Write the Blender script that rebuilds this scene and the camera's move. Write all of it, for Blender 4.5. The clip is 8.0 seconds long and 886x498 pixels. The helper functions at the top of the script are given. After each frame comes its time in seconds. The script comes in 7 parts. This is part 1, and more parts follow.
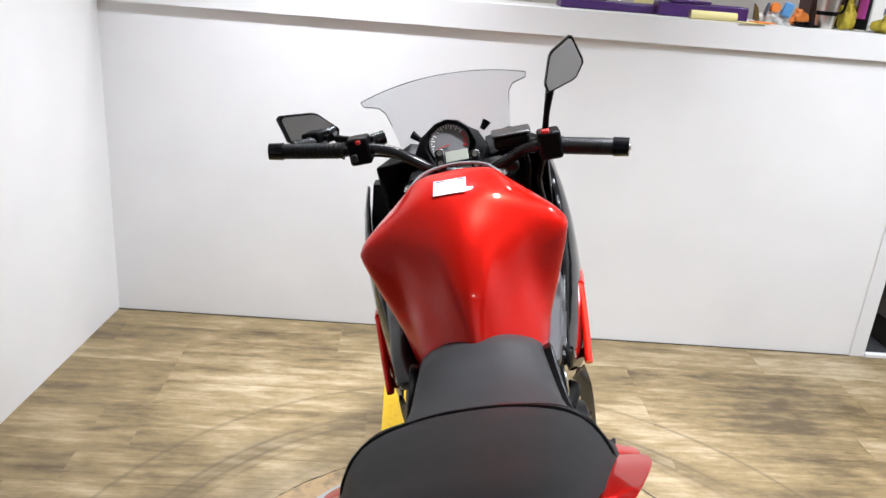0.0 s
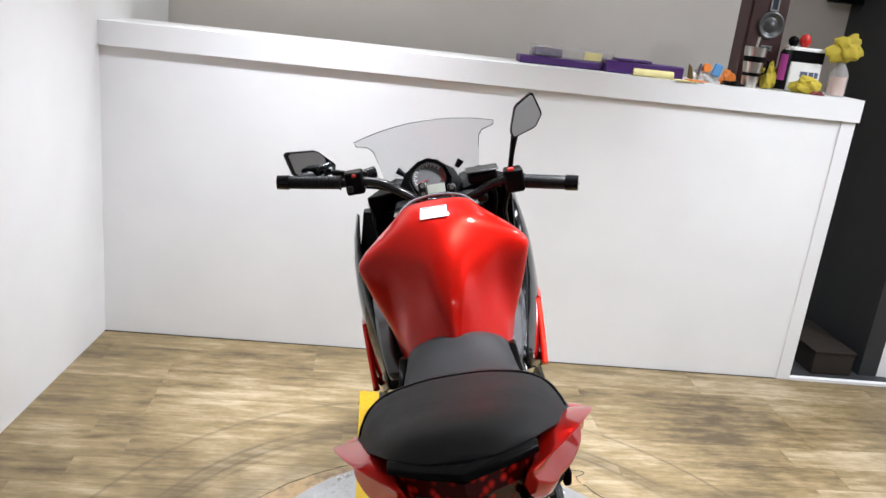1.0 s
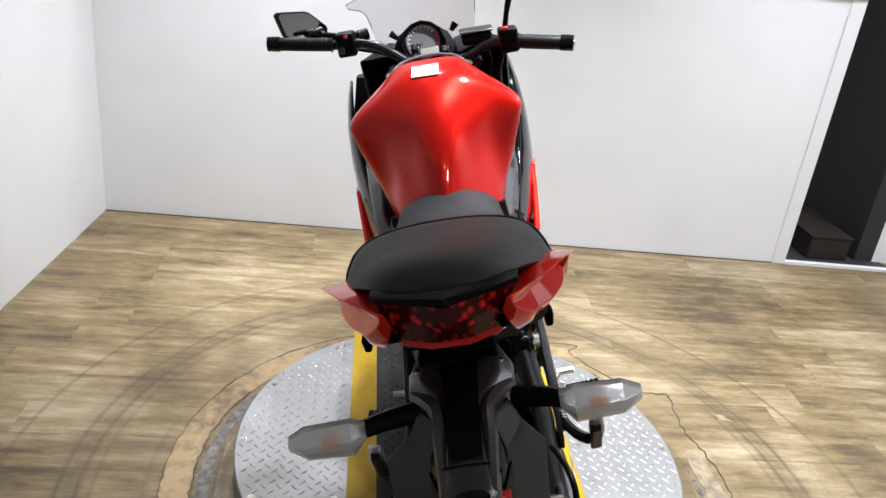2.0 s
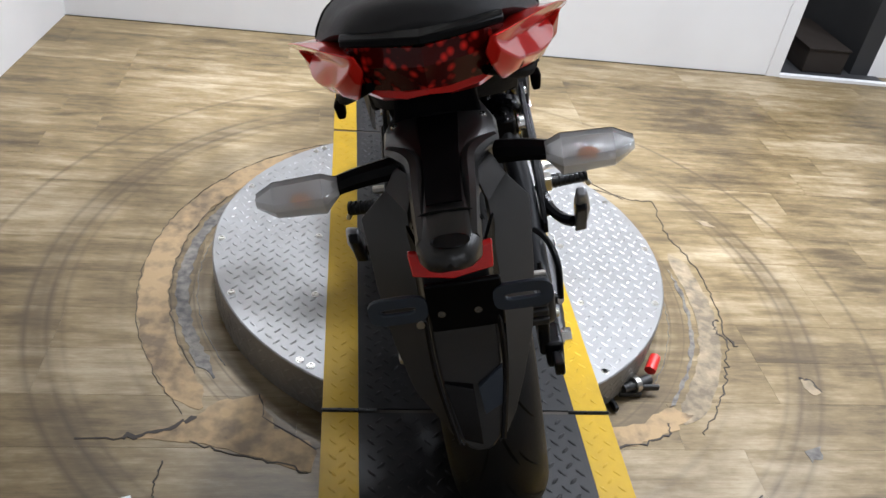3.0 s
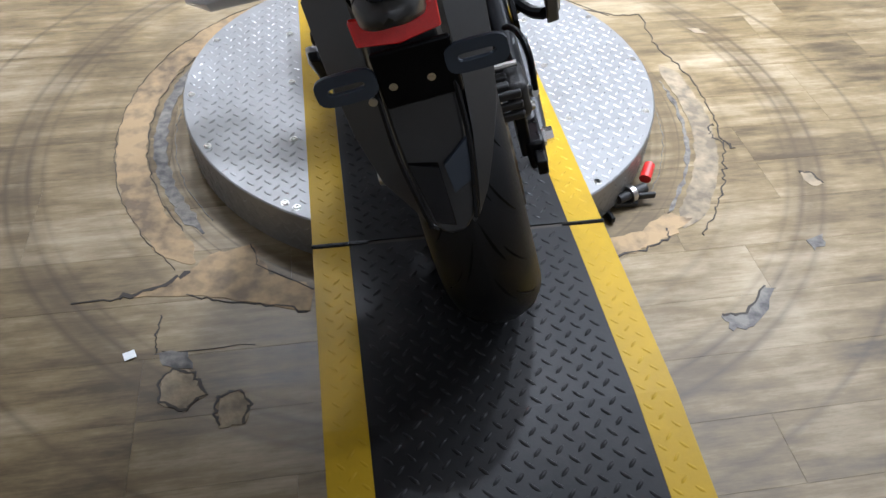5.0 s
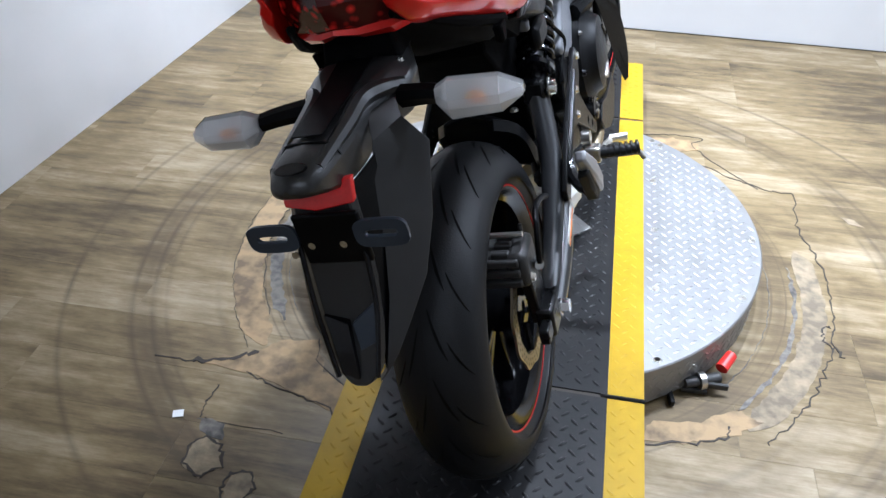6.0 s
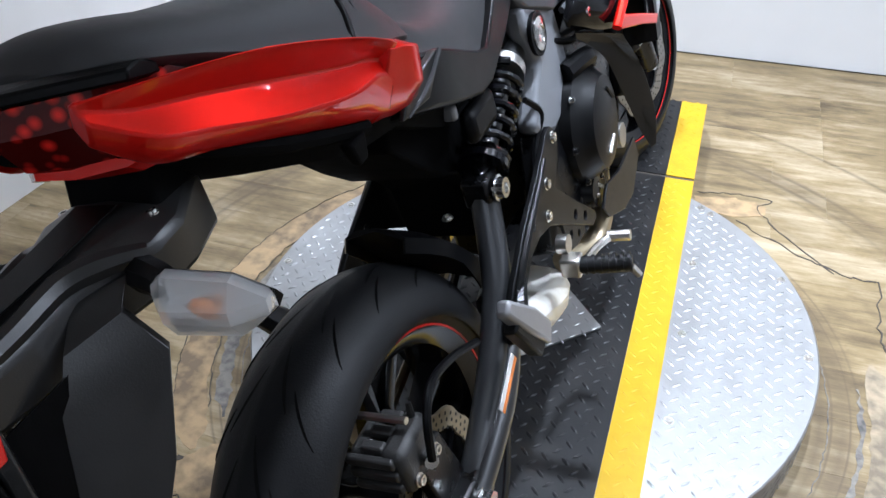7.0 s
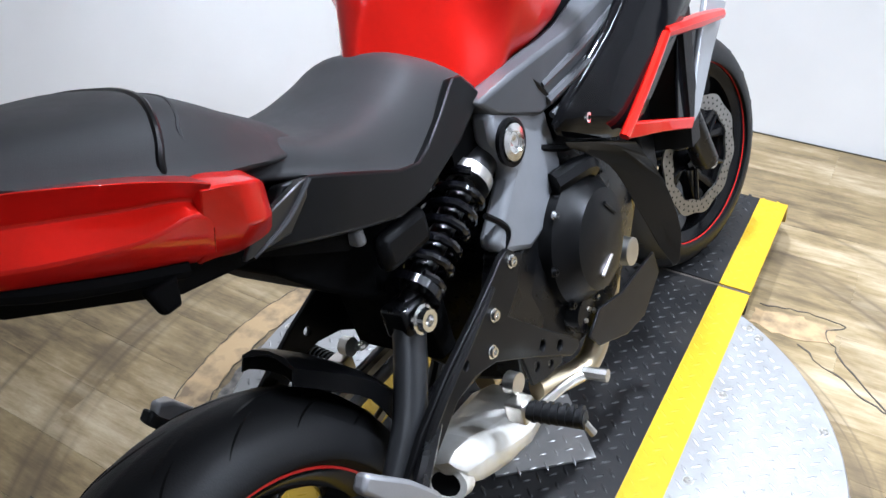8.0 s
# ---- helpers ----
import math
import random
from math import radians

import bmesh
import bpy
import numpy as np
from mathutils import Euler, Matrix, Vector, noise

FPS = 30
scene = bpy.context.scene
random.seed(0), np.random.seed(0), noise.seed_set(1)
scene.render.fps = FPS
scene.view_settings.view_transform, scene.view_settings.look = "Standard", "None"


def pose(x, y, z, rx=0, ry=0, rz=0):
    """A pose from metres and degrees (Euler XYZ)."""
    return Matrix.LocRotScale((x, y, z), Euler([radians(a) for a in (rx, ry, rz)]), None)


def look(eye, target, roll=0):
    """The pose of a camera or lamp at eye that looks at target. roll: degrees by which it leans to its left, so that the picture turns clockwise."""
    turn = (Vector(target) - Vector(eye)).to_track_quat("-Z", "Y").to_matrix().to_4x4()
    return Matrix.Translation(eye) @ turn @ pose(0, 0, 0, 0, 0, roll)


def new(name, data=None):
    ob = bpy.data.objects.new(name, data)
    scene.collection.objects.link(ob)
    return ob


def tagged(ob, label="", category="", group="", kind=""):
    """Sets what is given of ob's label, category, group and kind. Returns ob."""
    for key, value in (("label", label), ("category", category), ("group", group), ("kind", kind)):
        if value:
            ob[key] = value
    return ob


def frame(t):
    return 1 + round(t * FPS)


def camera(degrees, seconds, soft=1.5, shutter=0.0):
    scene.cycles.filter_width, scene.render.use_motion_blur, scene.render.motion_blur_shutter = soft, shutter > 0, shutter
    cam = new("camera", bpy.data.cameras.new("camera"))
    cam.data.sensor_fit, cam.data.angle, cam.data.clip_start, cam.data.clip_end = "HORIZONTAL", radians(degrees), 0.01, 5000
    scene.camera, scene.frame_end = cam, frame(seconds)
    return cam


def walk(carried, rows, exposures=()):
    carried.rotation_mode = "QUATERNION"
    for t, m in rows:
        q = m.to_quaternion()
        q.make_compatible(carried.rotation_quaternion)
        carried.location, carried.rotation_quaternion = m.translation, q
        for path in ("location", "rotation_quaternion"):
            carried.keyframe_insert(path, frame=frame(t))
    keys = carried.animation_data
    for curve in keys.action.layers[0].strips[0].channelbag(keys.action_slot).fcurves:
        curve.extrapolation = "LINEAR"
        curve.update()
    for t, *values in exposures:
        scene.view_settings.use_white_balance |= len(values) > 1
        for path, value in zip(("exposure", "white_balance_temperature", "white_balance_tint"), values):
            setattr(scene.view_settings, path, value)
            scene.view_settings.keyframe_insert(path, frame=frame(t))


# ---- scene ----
cam = camera(58.97, 8.0)
PATH = [
    (0, (-0.296, -0.806, 1.570), (-0.183, 1.065, 0.871), 4.7),
    (0.2, (-0.309, -0.872, 1.593), (-0.209, 1.023, 0.964), 4.9),
    (0.5, (-0.355, -0.992, 1.608), (-0.182, 0.924, 1.061), 4.9),
    (1, (-0.376, -1.120, 1.617), (-0.155, 0.779, 1.029), 6.4),
    (2.3, (-0.329, -1.158, 1.496), (-0.098, 0.595, 0.561), 7.2),
    (2.5, (-0.325, -1.153, 1.467), (-0.076, 0.553, 0.453), 7.7),
    (3, (-0.315, -1.146, 1.407), (-0.028, 0.447, 0.233), 8.4),
    (3.2, (-0.314, -1.151, 1.388), (-0.003, 0.393, 0.155), 9.4),
    (3.5, (-0.307, -1.145, 1.352), (0.025, 0.348, 0.064), 10.1),
    (3.7, (-0.308, -1.155, 1.329), (0.045, 0.296, -0.001), 11.0),
    (4, (-0.304, -1.152, 1.298), (0.059, 0.233, -0.099), 11.0),
    (4.2, (-0.300, -1.158, 1.281), (0.081, 0.181, -0.155), 10.7),
    (5.3, (-0.188, -1.192, 1.312), (0.011, 0.271, -0.037), -0.9),
    (5.5, (-0.080, -1.195, 1.341), (0.001, 0.368, 0.095), 1.0),
    (5.7, (0.016, -1.204, 1.377), (-0.093, 0.387, 0.171), 1.6),
    (6, (0.104, -1.170, 1.393), (-0.193, 0.379, 0.163), 0.7),
    (6.2, (0.142, -1.091, 1.376), (-0.186, 0.454, 0.149), 1.9),
    (6.5, (0.195, -0.921, 1.370), (-0.136, 0.600, 0.115), 3.0),
    (6.7, (0.249, -0.854, 1.355), (-0.105, 0.684, 0.127), 0.3),
    (7, (0.286, -0.680, 1.345), (-0.260, 0.787, 0.101), -2.2),
    (7.25, (0.358, -0.582, 1.344), (-0.358, 0.836, 0.130), -0.7),
    (7.5, (0.398, -0.476, 1.349), (-0.423, 0.897, 0.148), 0.8),
    (7.7, (0.432, -0.444, 1.360), (-0.438, 0.901, 0.162), -1.3),
    (8, (0.449, -0.400, 1.361), (-0.397, 0.978, 0.185), -1.7),
]
walk(cam, [(t, look(eye, target, roll)) for t, eye, target, roll in PATH],
     exposures=[(0, 0.05, 6100, 10), (1, -0.02, 6100, 10), (2.5, -0.02, 6000, 10), (4, 0.10, 5750, 10), (5.5, 0.18, 5500, 10), (6.2, 0.24, 5350, 9), (7, 0.10, 5450, 9), (8, 0.28, 5500, 9)])

# ---- light and exposure ----
world = bpy.data.worlds.new("room_air")
scene.world = world
world.use_nodes = True
world.node_tree.nodes["Background"].inputs[0].default_value = (0.9, 0.95, 1.0, 1)
world.node_tree.nodes["Background"].inputs[1].default_value = 0.03
CEILING = 2.9


def overhead_lamp(x, y, power, size=0.3, color=(0.985, 0.985, 1.0), spread=104):
    """A flat round lamp set into the ceiling, some of them added fill."""
    data = bpy.data.lights.new("overhead_lamp", "AREA")
    data.shape, data.size, data.energy, data.color = "DISK", size, power, color
    data.spread = radians(spread)
    ob = new("overhead_lamp", data)
    ob.matrix_world = pose(x, y, CEILING - 0.03)
    return ob


for lx, ly, power, cone in ((1.32, 1.32, 23, 94), (1.55, 0.85, 10, 94), (-0.45, 1.72, 22, 80), (-0.95, 1.72, 10, 80)):
    overhead_lamp(lx, ly, power, 0.16, spread=cone)
overhead_lamp(0.30, 0.75, 18, 0.16, spread=66)
for lx, ly, power in ((3.0, 0.9, 26), (2.7, 1.6, 24), (1.9, 0.25, 18)):
    overhead_lamp(lx, ly, power, 0.11, spread=170)
# unseen fill lamps, added to brighten the bike's rear faces
for lx, power in ((0.0, 7), (1.2, 10)):
    overhead_lamp(lx, -2.7, power, 0.2, spread=170)
# unseen fill lamps, added to lighten the far wall
for lx, power in ((-0.7, 10.0), (0.9, 4.5)):
    overhead_lamp(lx, 2.8, power, 0.2, (1.0, 0.96, 0.90), 160)

# ---- materials ----


def mat(name, color, rough=0.5, metal=0.0, vary=0.12, scale=18.0, bump=0.0, bump_scale=300.0, coat=0.0, stain=None, spec=0.5):
    """A surface with a mottled colour at two scales, a little wear in the gloss and a fine relief."""
    m = bpy.data.materials.new(name)
    m.use_nodes = True
    t = m.node_tree
    b = t.nodes["Principled BSDF"]
    b.inputs["Metallic"].default_value = metal
    b.inputs["Specular IOR Level"].default_value = spec
    b.inputs["Coat Weight"].default_value = coat
    b.inputs["Coat IOR"].default_value = 1.45
    b.inputs["Coat Roughness"].default_value = 0.07
    co = t.nodes.new("ShaderNodeTexCoord")
    n1 = t.nodes.new("ShaderNodeTexNoise")
    n1.inputs["Scale"].default_value, n1.inputs["Detail"].default_value = scale, 5
    n2 = t.nodes.new("ShaderNodeTexNoise")
    n2.inputs["Scale"].default_value, n2.inputs["Detail"].default_value = scale * 0.12, 3
    t.links.new(co.outputs["Object"], n1.inputs["Vector"])
    t.links.new(co.outputs["Object"], n2.inputs["Vector"])
    add = t.nodes.new("ShaderNodeMath")
    add.operation = "ADD"
    t.links.new(n1.outputs["Fac"], add.inputs[0])
    t.links.new(n2.outputs["Fac"], add.inputs[1])
    ramp = t.nodes.new("ShaderNodeMapRange")
    ramp.inputs["From Min"].default_value, ramp.inputs["From Max"].default_value = (0.82, 1.15) if stain else (0.6, 1.4)
    t.links.new(add.outputs[0], ramp.inputs["Value"])
    mix = t.nodes.new("ShaderNodeMix")
    mix.data_type = "RGBA"
    low = tuple(c * (1 - vary) for c in color)
    high = tuple(min(1.0, c * (1 + vary)) for c in color)
    if stain:
        low = stain
    mix.inputs["A"].default_value, mix.inputs["B"].default_value = (*low, 1), (*high, 1)
    t.links.new(ramp.outputs[0], mix.inputs["Factor"])
    t.links.new(mix.outputs["Result"], b.inputs["Base Color"])
    rr = t.nodes.new("ShaderNodeMapRange")
    rr.inputs["To Min"].default_value, rr.inputs["To Max"].default_value = max(0.02, rough * 0.85), min(1.0, rough * 1.15)
    t.links.new(n1.outputs["Fac"], rr.inputs["Value"])
    t.links.new(rr.outputs[0], b.inputs["Roughness"])
    if bump:
        n3 = t.nodes.new("ShaderNodeTexNoise")
        n3.inputs["Scale"].default_value, n3.inputs["Detail"].default_value = bump_scale, 4
        t.links.new(co.outputs["Object"], n3.inputs["Vector"])
        bp = t.nodes.new("ShaderNodeBump")
        bp.inputs["Strength"].default_value, bp.inputs["Distance"].default_value = bump, 0.002
        t.links.new(n3.outputs["Fac"], bp.inputs["Height"])
        t.links.new(bp.outputs[0], b.inputs["Normal"])
    return m


def node(t, kind, **inputs):
    n = t.nodes.new(kind)
    for key, value in inputs.items():
        n.inputs[key].default_value = value
    return n


def math_node(t, op, a, b=None, clamp=False):
    n = t.nodes.new("ShaderNodeMath")
    n.operation, n.use_clamp = op, clamp
    for i, v in enumerate((a, b)):
        if v is None:
            continue
        if isinstance(v, (int, float)):
            n.inputs[i].default_value = v
        else:
            t.links.new(v, n.inputs[i])
    return n.outputs[0]


HUB = (0.0, 0.623)  # middle of the turntable


def floor_material():
    """Wood-look vinyl: streaks along the plank, a tone for each plank, and round scuffs left by the turntable's ramps."""
    m = bpy.data.materials.new("vinyl_plank")
    m.use_nodes = True
    t = m.node_tree
    b = t.nodes["Principled BSDF"]
    geo = t.nodes.new("ShaderNodeNewGeometry")
    info = t.nodes.new("ShaderNodeObjectInfo")
    shift = t.nodes.new("ShaderNodeVectorMath")
    shift.operation = "ADD"
    t.links.new(geo.outputs["Position"], shift.inputs[0])
    comb = t.nodes.new("ShaderNodeCombineXYZ")
    t.links.new(math_node(t, "MULTIPLY", info.outputs["Random"], 37.0), comb.inputs[0])
    t.links.new(math_node(t, "MULTIPLY", info.outputs["Random"], 11.0), comb.inputs[1])
    t.links.new(comb.outputs[0], shift.inputs[1])

    def streaks(sx, sy, scale, detail=6, rough=0.62):
        mp = t.nodes.new("ShaderNodeMapping")
        mp.inputs["Scale"].default_value = (sx, sy, 1)
        t.links.new(shift.outputs[0], mp.inputs["Vector"])
        n = node(t, "ShaderNodeTexNoise", Scale=scale, Detail=detail, Roughness=rough)
        t.links.new(mp.outputs[0], n.inputs["Vector"])
        return n.outputs["Fac"]

    wide = streaks(1.0, 8.5, 2.3, 5, 0.58)
    fine = streaks(2.6, 42.0, 5.0)
    knots = streaks(2.2, 7.0, 4.5, 4, 0.7)
    tone = t.nodes.new("ShaderNodeValToRGB")
    mixed = math_node(t, "ADD", math_node(t, "MULTIPLY", wide, 0.50), math_node(t, "MULTIPLY", fine, 0.14))
    mixed = math_node(t, "ADD", mixed, math_node(t, "MULTIPLY", knots, 0.34))
    mixed = math_node(t, "ADD", mixed, math_node(t, "MULTIPLY", math_node(t, "SUBTRACT", info.outputs["Random"], 0.5), 0.10))
    cloud = node(t, "ShaderNodeTexNoise", Scale=2.0, Detail=5)
    t.links.new(geo.outputs["Position"], cloud.inputs["Vector"])
    mixed = math_node(t, "ADD", mixed, math_node(t, "MULTIPLY", math_node(t, "SUBTRACT", cloud.outputs["Fac"], 0.5), 0.60))
    t.links.new(mixed, tone.inputs[0])
    e = tone.color_ramp.elements
    e[0].position, e[0].color = 0.33, (0.072, 0.052, 0.028, 1)
    e[1].position, e[1].color = 0.68, (0.338, 0.273, 0.176, 1)
    mid = tone.color_ramp.elements.new(0.50)
    mid.color = (0.184, 0.135, 0.067, 1)
    # scuffed rings round the hub
    sep = t.nodes.new("ShaderNodeSeparateXYZ")
    t.links.new(geo.outputs["Position"], sep.inputs[0])
    dx = math_node(t, "SUBTRACT", sep.outputs[0], HUB[0])
    dy = math_node(t, "SUBTRACT", sep.outputs[1], HUB[1])
    rad = math_node(t, "SQRT", math_node(t, "ADD", math_node(t, "MULTIPLY", dx, dx), math_node(t, "MULTIPLY", dy, dy)))
    patch = node(t, "ShaderNodeTexNoise", Scale=3.0, Detail=5)
    t.links.new(geo.outputs["Position"], patch.inputs["Vector"])
    dirt = None
    for r, w, s in ((1.050, 0.075, 0.55), (1.030, 0.022, 0.85), (1.080, 0.020, 0.80), (0.995, 0.014, 0.45), (0.70, 0.045, 0.55), (0.655, 0.03, 0.60), (0.678, 0.008, 0.75), (0.715, 0.007, 0.75), (0.735, 0.006, 0.6), (1.255, 0.012, 0.6), (0.90, 0.06, 0.18), (0.86, 0.02, 0.30)):
        g = math_node(t, "DIVIDE", math_node(t, "ABSOLUTE", math_node(t, "SUBTRACT", rad, r)), w)
        g = math_node(t, "SUBTRACT", 1.0, g, clamp=True)
        g = math_node(t, "MULTIPLY", g, s)
        dirt = g if dirt is None else math_node(t, "MAXIMUM", dirt, g)
    dirt = math_node(t, "MULTIPLY", dirt, math_node(t, "ADD", math_node(t, "MULTIPLY", patch.outputs["Fac"], 2.4), -0.40, clamp=True))
    # black rub marks across the planks near the rings
    rub = node(t, "ShaderNodeTexNoise", Scale=26.0, Detail=3)
    t.links.new(geo.outputs["Position"], rub.inputs["Vector"])
    specks = math_node(t, "MULTIPLY", math_node(t, "SUBTRACT", rub.outputs["Fac"], 0.67, clamp=True), 5.0, clamp=True)
    dirt = math_node(t, "MAXIMUM", dirt, math_node(t, "MULTIPLY", specks, 0.5))
    mix = t.nodes.new("ShaderNodeMix")
    mix.data_type = "RGBA"
    mix.inputs["B"].default_value = (0.066, 0.048, 0.029, 1)
    t.links.new(dirt, mix.inputs["Factor"])
    t.links.new(tone.outputs[0], mix.inputs["A"])
    t.links.new(mix.outputs["Result"], b.inputs["Base Color"])
    rr = node(t, "ShaderNodeMapRange", **{"To Min": 0.30, "To Max": 0.52})
    t.links.new(wide, rr.inputs["Value"])
    t.links.new(rr.outputs[0], b.inputs["Roughness"])
    b.inputs["Specular IOR Level"].default_value = 0.28
    bp = node(t, "ShaderNodeBump", Strength=0.12, Distance=0.002)
    t.links.new(fine, bp.inputs["Height"])
    t.links.new(bp.outputs[0], b.inputs["Normal"])
    return m


def tread_plate_material(name, color, metal, rough, dirt=(0.03, 0.03, 0.03), worn=0.25):
    """Sheet metal with scuffs and grime in patches."""
    m = mat(name, color, rough, metal, 0.10, 30, 0.10, 160, spec=0.4)
    t = m.node_tree
    b = t.nodes["Principled BSDF"]
    old = b.inputs["Base Color"].links[0].from_socket
    co = t.nodes.new("ShaderNodeTexCoord")
    n = node(t, "ShaderNodeTexNoise", Scale=7.0, Detail=8, Roughness=0.7)
    t.links.new(co.outputs["Object"], n.inputs["Vector"])
    f = node(t, "ShaderNodeMapRange", **{"From Min": 0.48, "From Max": 0.75, "To Min": 0.0, "To Max": worn})
    t.links.new(n.outputs["Fac"], f.inputs["Value"])
    mix = t.nodes.new("ShaderNodeMix")
    mix.data_type = "RGBA"
    mix.inputs["B"].default_value = (*dirt, 1)
    t.links.new(f.outputs[0], mix.inputs["Factor"])
    t.links.new(old, mix.inputs["A"])
    t.links.new(mix.outputs["Result"], b.inputs["Base Color"])
    return m


def glass_material(name, color, rough=0.02, alpha=0.25, gloss=0.06, milky=0.0):
    m = bpy.data.materials.new(name)
    m.use_nodes = True
    t = m.node_tree
    out = t.nodes["Material Output"]
    tr = node(t, "ShaderNodeBsdfTransparent", Color=(*color, 1))
    gl = node(t, "ShaderNodeBsdfGlossy", Roughness=rough)
    df = node(t, "ShaderNodeBsdfDiffuse", Color=(0.90, 0.905, 0.91, 1))
    a = t.nodes.new("ShaderNodeMixShader")
    a.inputs[0].default_value = alpha
    t.links.new(tr.outputs[0], a.inputs[1])
    tl = node(t, "ShaderNodeBsdfTranslucent", Color=(0.95, 0.95, 0.96, 1))
    d = t.nodes.new("ShaderNodeMixShader")
    d.inputs[0].default_value = milky
    t.links.new(df.outputs[0], d.inputs[1])
    t.links.new(tl.outputs[0], d.inputs[2])
    t.links.new(d.outputs[0], a.inputs[2])
    c = t.nodes.new("ShaderNodeMixShader")
    c.inputs[0].default_value = gloss
    t.links.new(a.outputs[0], c.inputs[1])
    t.links.new(gl.outputs[0], c.inputs[2])
    t.links.new(c.outputs[0], out.inputs["Surface"])
    return m


WALL = mat("white_wall_paint", (0.77, 0.77, 0.77), 0.55, 0, 0.045, 4, 0.06, 120)
TRIM = mat("white_gloss_trim", (0.76, 0.76, 0.76), 0.35, 0, 0.02, 9, 0.04, 90)
FAR_WALL = mat("pale_far_wall", (0.72, 0.68, 0.63), 0.6, 0, 0.03, 6, 0.05, 100)
# near black: the passage's lack of light is put into this colour
SHADED_WALL = mat("shaded_passage_wall", (0.024, 0.025, 0.027), 0.6, 0, 0.05, 6, 0.05, 100)
SOUTH_WALL = mat("pale_shop_wall", (0.66, 0.65, 0.64), 0.6, 0, 0.05, 5)
SHOP_WALL = mat("light_shop_wall", (0.52, 0.515, 0.51), 0.6, 0, 0.05, 5)
CEIL = mat("dull_ceiling", (0.45, 0.45, 0.44), 0.7, 0, 0.02, 5)
FLOOR = floor_material()
SUBFLOOR = mat("bare_underlay", (0.235, 0.160, 0.078), 0.7, 0, 0.25, 26, 0.5, 60, stain=(0.115, 0.078, 0.040))
CONCRETE = mat("scraped_concrete", (0.205, 0.160, 0.100), 0.75, 0, 0.3, 30, 0.7, 90, stain=(0.125, 0.098, 0.062))
CRACK = mat("dark_crack", (0.04, 0.033, 0.026), 0.9)
GLUE = mat("old_grey_glue", (0.115, 0.102, 0.085), 0.6, 0, 0.4, 40, 0.5, 120, stain=(0.040, 0.036, 0.032))
ALU = tread_plate_material("aluminium_tread_plate", (0.270, 0.267, 0.263), 0.70, 0.46, (0.19, 0.18, 0.17), 0.45)
BLACK_PLATE = tread_plate_material("black_painted_tread_plate", (0.008, 0.008, 0.0084), 0.0, 0.44, (0.06, 0.054, 0.048), 0.24)
BLACK_PLATE.node_tree.nodes["Principled BSDF"].inputs["Specular IOR Level"].default_value = 0.22
YELLOW = tread_plate_material("yellow_painted_tread_plate", (0.39, 0.245, 0.008), 0.0, 0.42, (0.12, 0.080, 0.012), 0.30)
YELLOW.node_tree.nodes["Principled BSDF"].inputs["Specular IOR Level"].default_value = 0.18
RED = mat("candy_red_paint", (0.60, 0.009, 0.004), 0.34, 0.42, 0.05, 900, coat=0.85, spec=0.10)
RED.node_tree.nodes["Principled BSDF"].inputs["Specular Tint"].default_value = (1.0, 0.06, 0.04, 1)
RED.node_tree.nodes["Principled BSDF"].inputs["Coat IOR"].default_value = 1.5
RED.node_tree.nodes["Principled BSDF"].inputs["Coat Roughness"].default_value = 0.035
BLACK_GLOSS = mat("gloss_black_paint", (0.003, 0.003, 0.004), 0.16, 0, 0.1, 20, coat=0.25, spec=0.3)
BOWL = mat("silvered_lamp_bowl", (0.95, 0.95, 0.96), 0.16, 1.0, 0.08, 160, 1.0, 160)
SWING = mat("satin_black_tube", (0.024, 0.0245, 0.026), 0.32, 0.2, 0.12, 40, 0.08, 300, spec=0.6)
FAIRING = mat("black_fairing_paint", (0.003, 0.003, 0.0035), 0.07, 0, 0.1, 20, spec=0.22)
WHEEL = mat("black_wheel_paint", (0.004, 0.004, 0.0045), 0.14, 0, 0.15, 40, spec=0.22)
BLACK = mat("black_plastic", (0.0025, 0.0025, 0.0028), 0.36, 0, 0.2, 40, 0.15, 500, spec=0.10)
GREY_PLASTIC = mat("dark_grey_plastic", (0.016, 0.0157, 0.0154), 0.31, 0, 0.15, 40, 0.12, 600, spec=0.60)
VINYL = mat("black_seat_vinyl", (0.031, 0.0306, 0.0315), 0.58, 0, 0.12, 60, 0.14, 900, spec=0.22)
PIPING = mat("black_piping", (0.003, 0.003, 0.003), 0.35, spec=0.15)
RUBBER = mat("tyre_rubber", (0.006, 0.006, 0.0064), 0.48, 0, 0.18, 30, 0.2, 400, spec=0.24)
GREY_METAL = mat("grey_cast_frame", (0.19, 0.194, 0.206), 0.40, 0.35, 0.08, 40, 0.15, 500)
DARK_METAL = mat("black_enamel_metal", (0.003, 0.003, 0.0034), 0.28, 0.1, 0.15, 40, 0.1, 300, spec=0.3)
STEEL = mat("brushed_steel", (0.60, 0.58, 0.54), 0.30, 1.0, 0.08, 50, 0.1, 400)
DISC_STEEL = mat("worn_disc_steel", (0.34, 0.33, 0.31), 0.36, 1.0, 0.12, 50, 0.1, 400)
CHROME = mat("bright_bolt", (0.75, 0.75, 0.74), 0.18, 1.0, 0.05, 60)
EXHAUST = mat("satin_exhaust_steel", (0.60, 0.585, 0.545), 0.36, 0.45, 0.06, 30, stain=(0.50, 0.47, 0.41))
DUCT = mat("grey_duct_plastic", (0.050, 0.051, 0.055), 0.40, 0, 0.12, 40, 0.12, 500, spec=0.35)
GOLD_PIPE = mat("heat_tinted_pipe", (0.50, 0.42, 0.28), 0.3, 0.9, 0.2, 20)
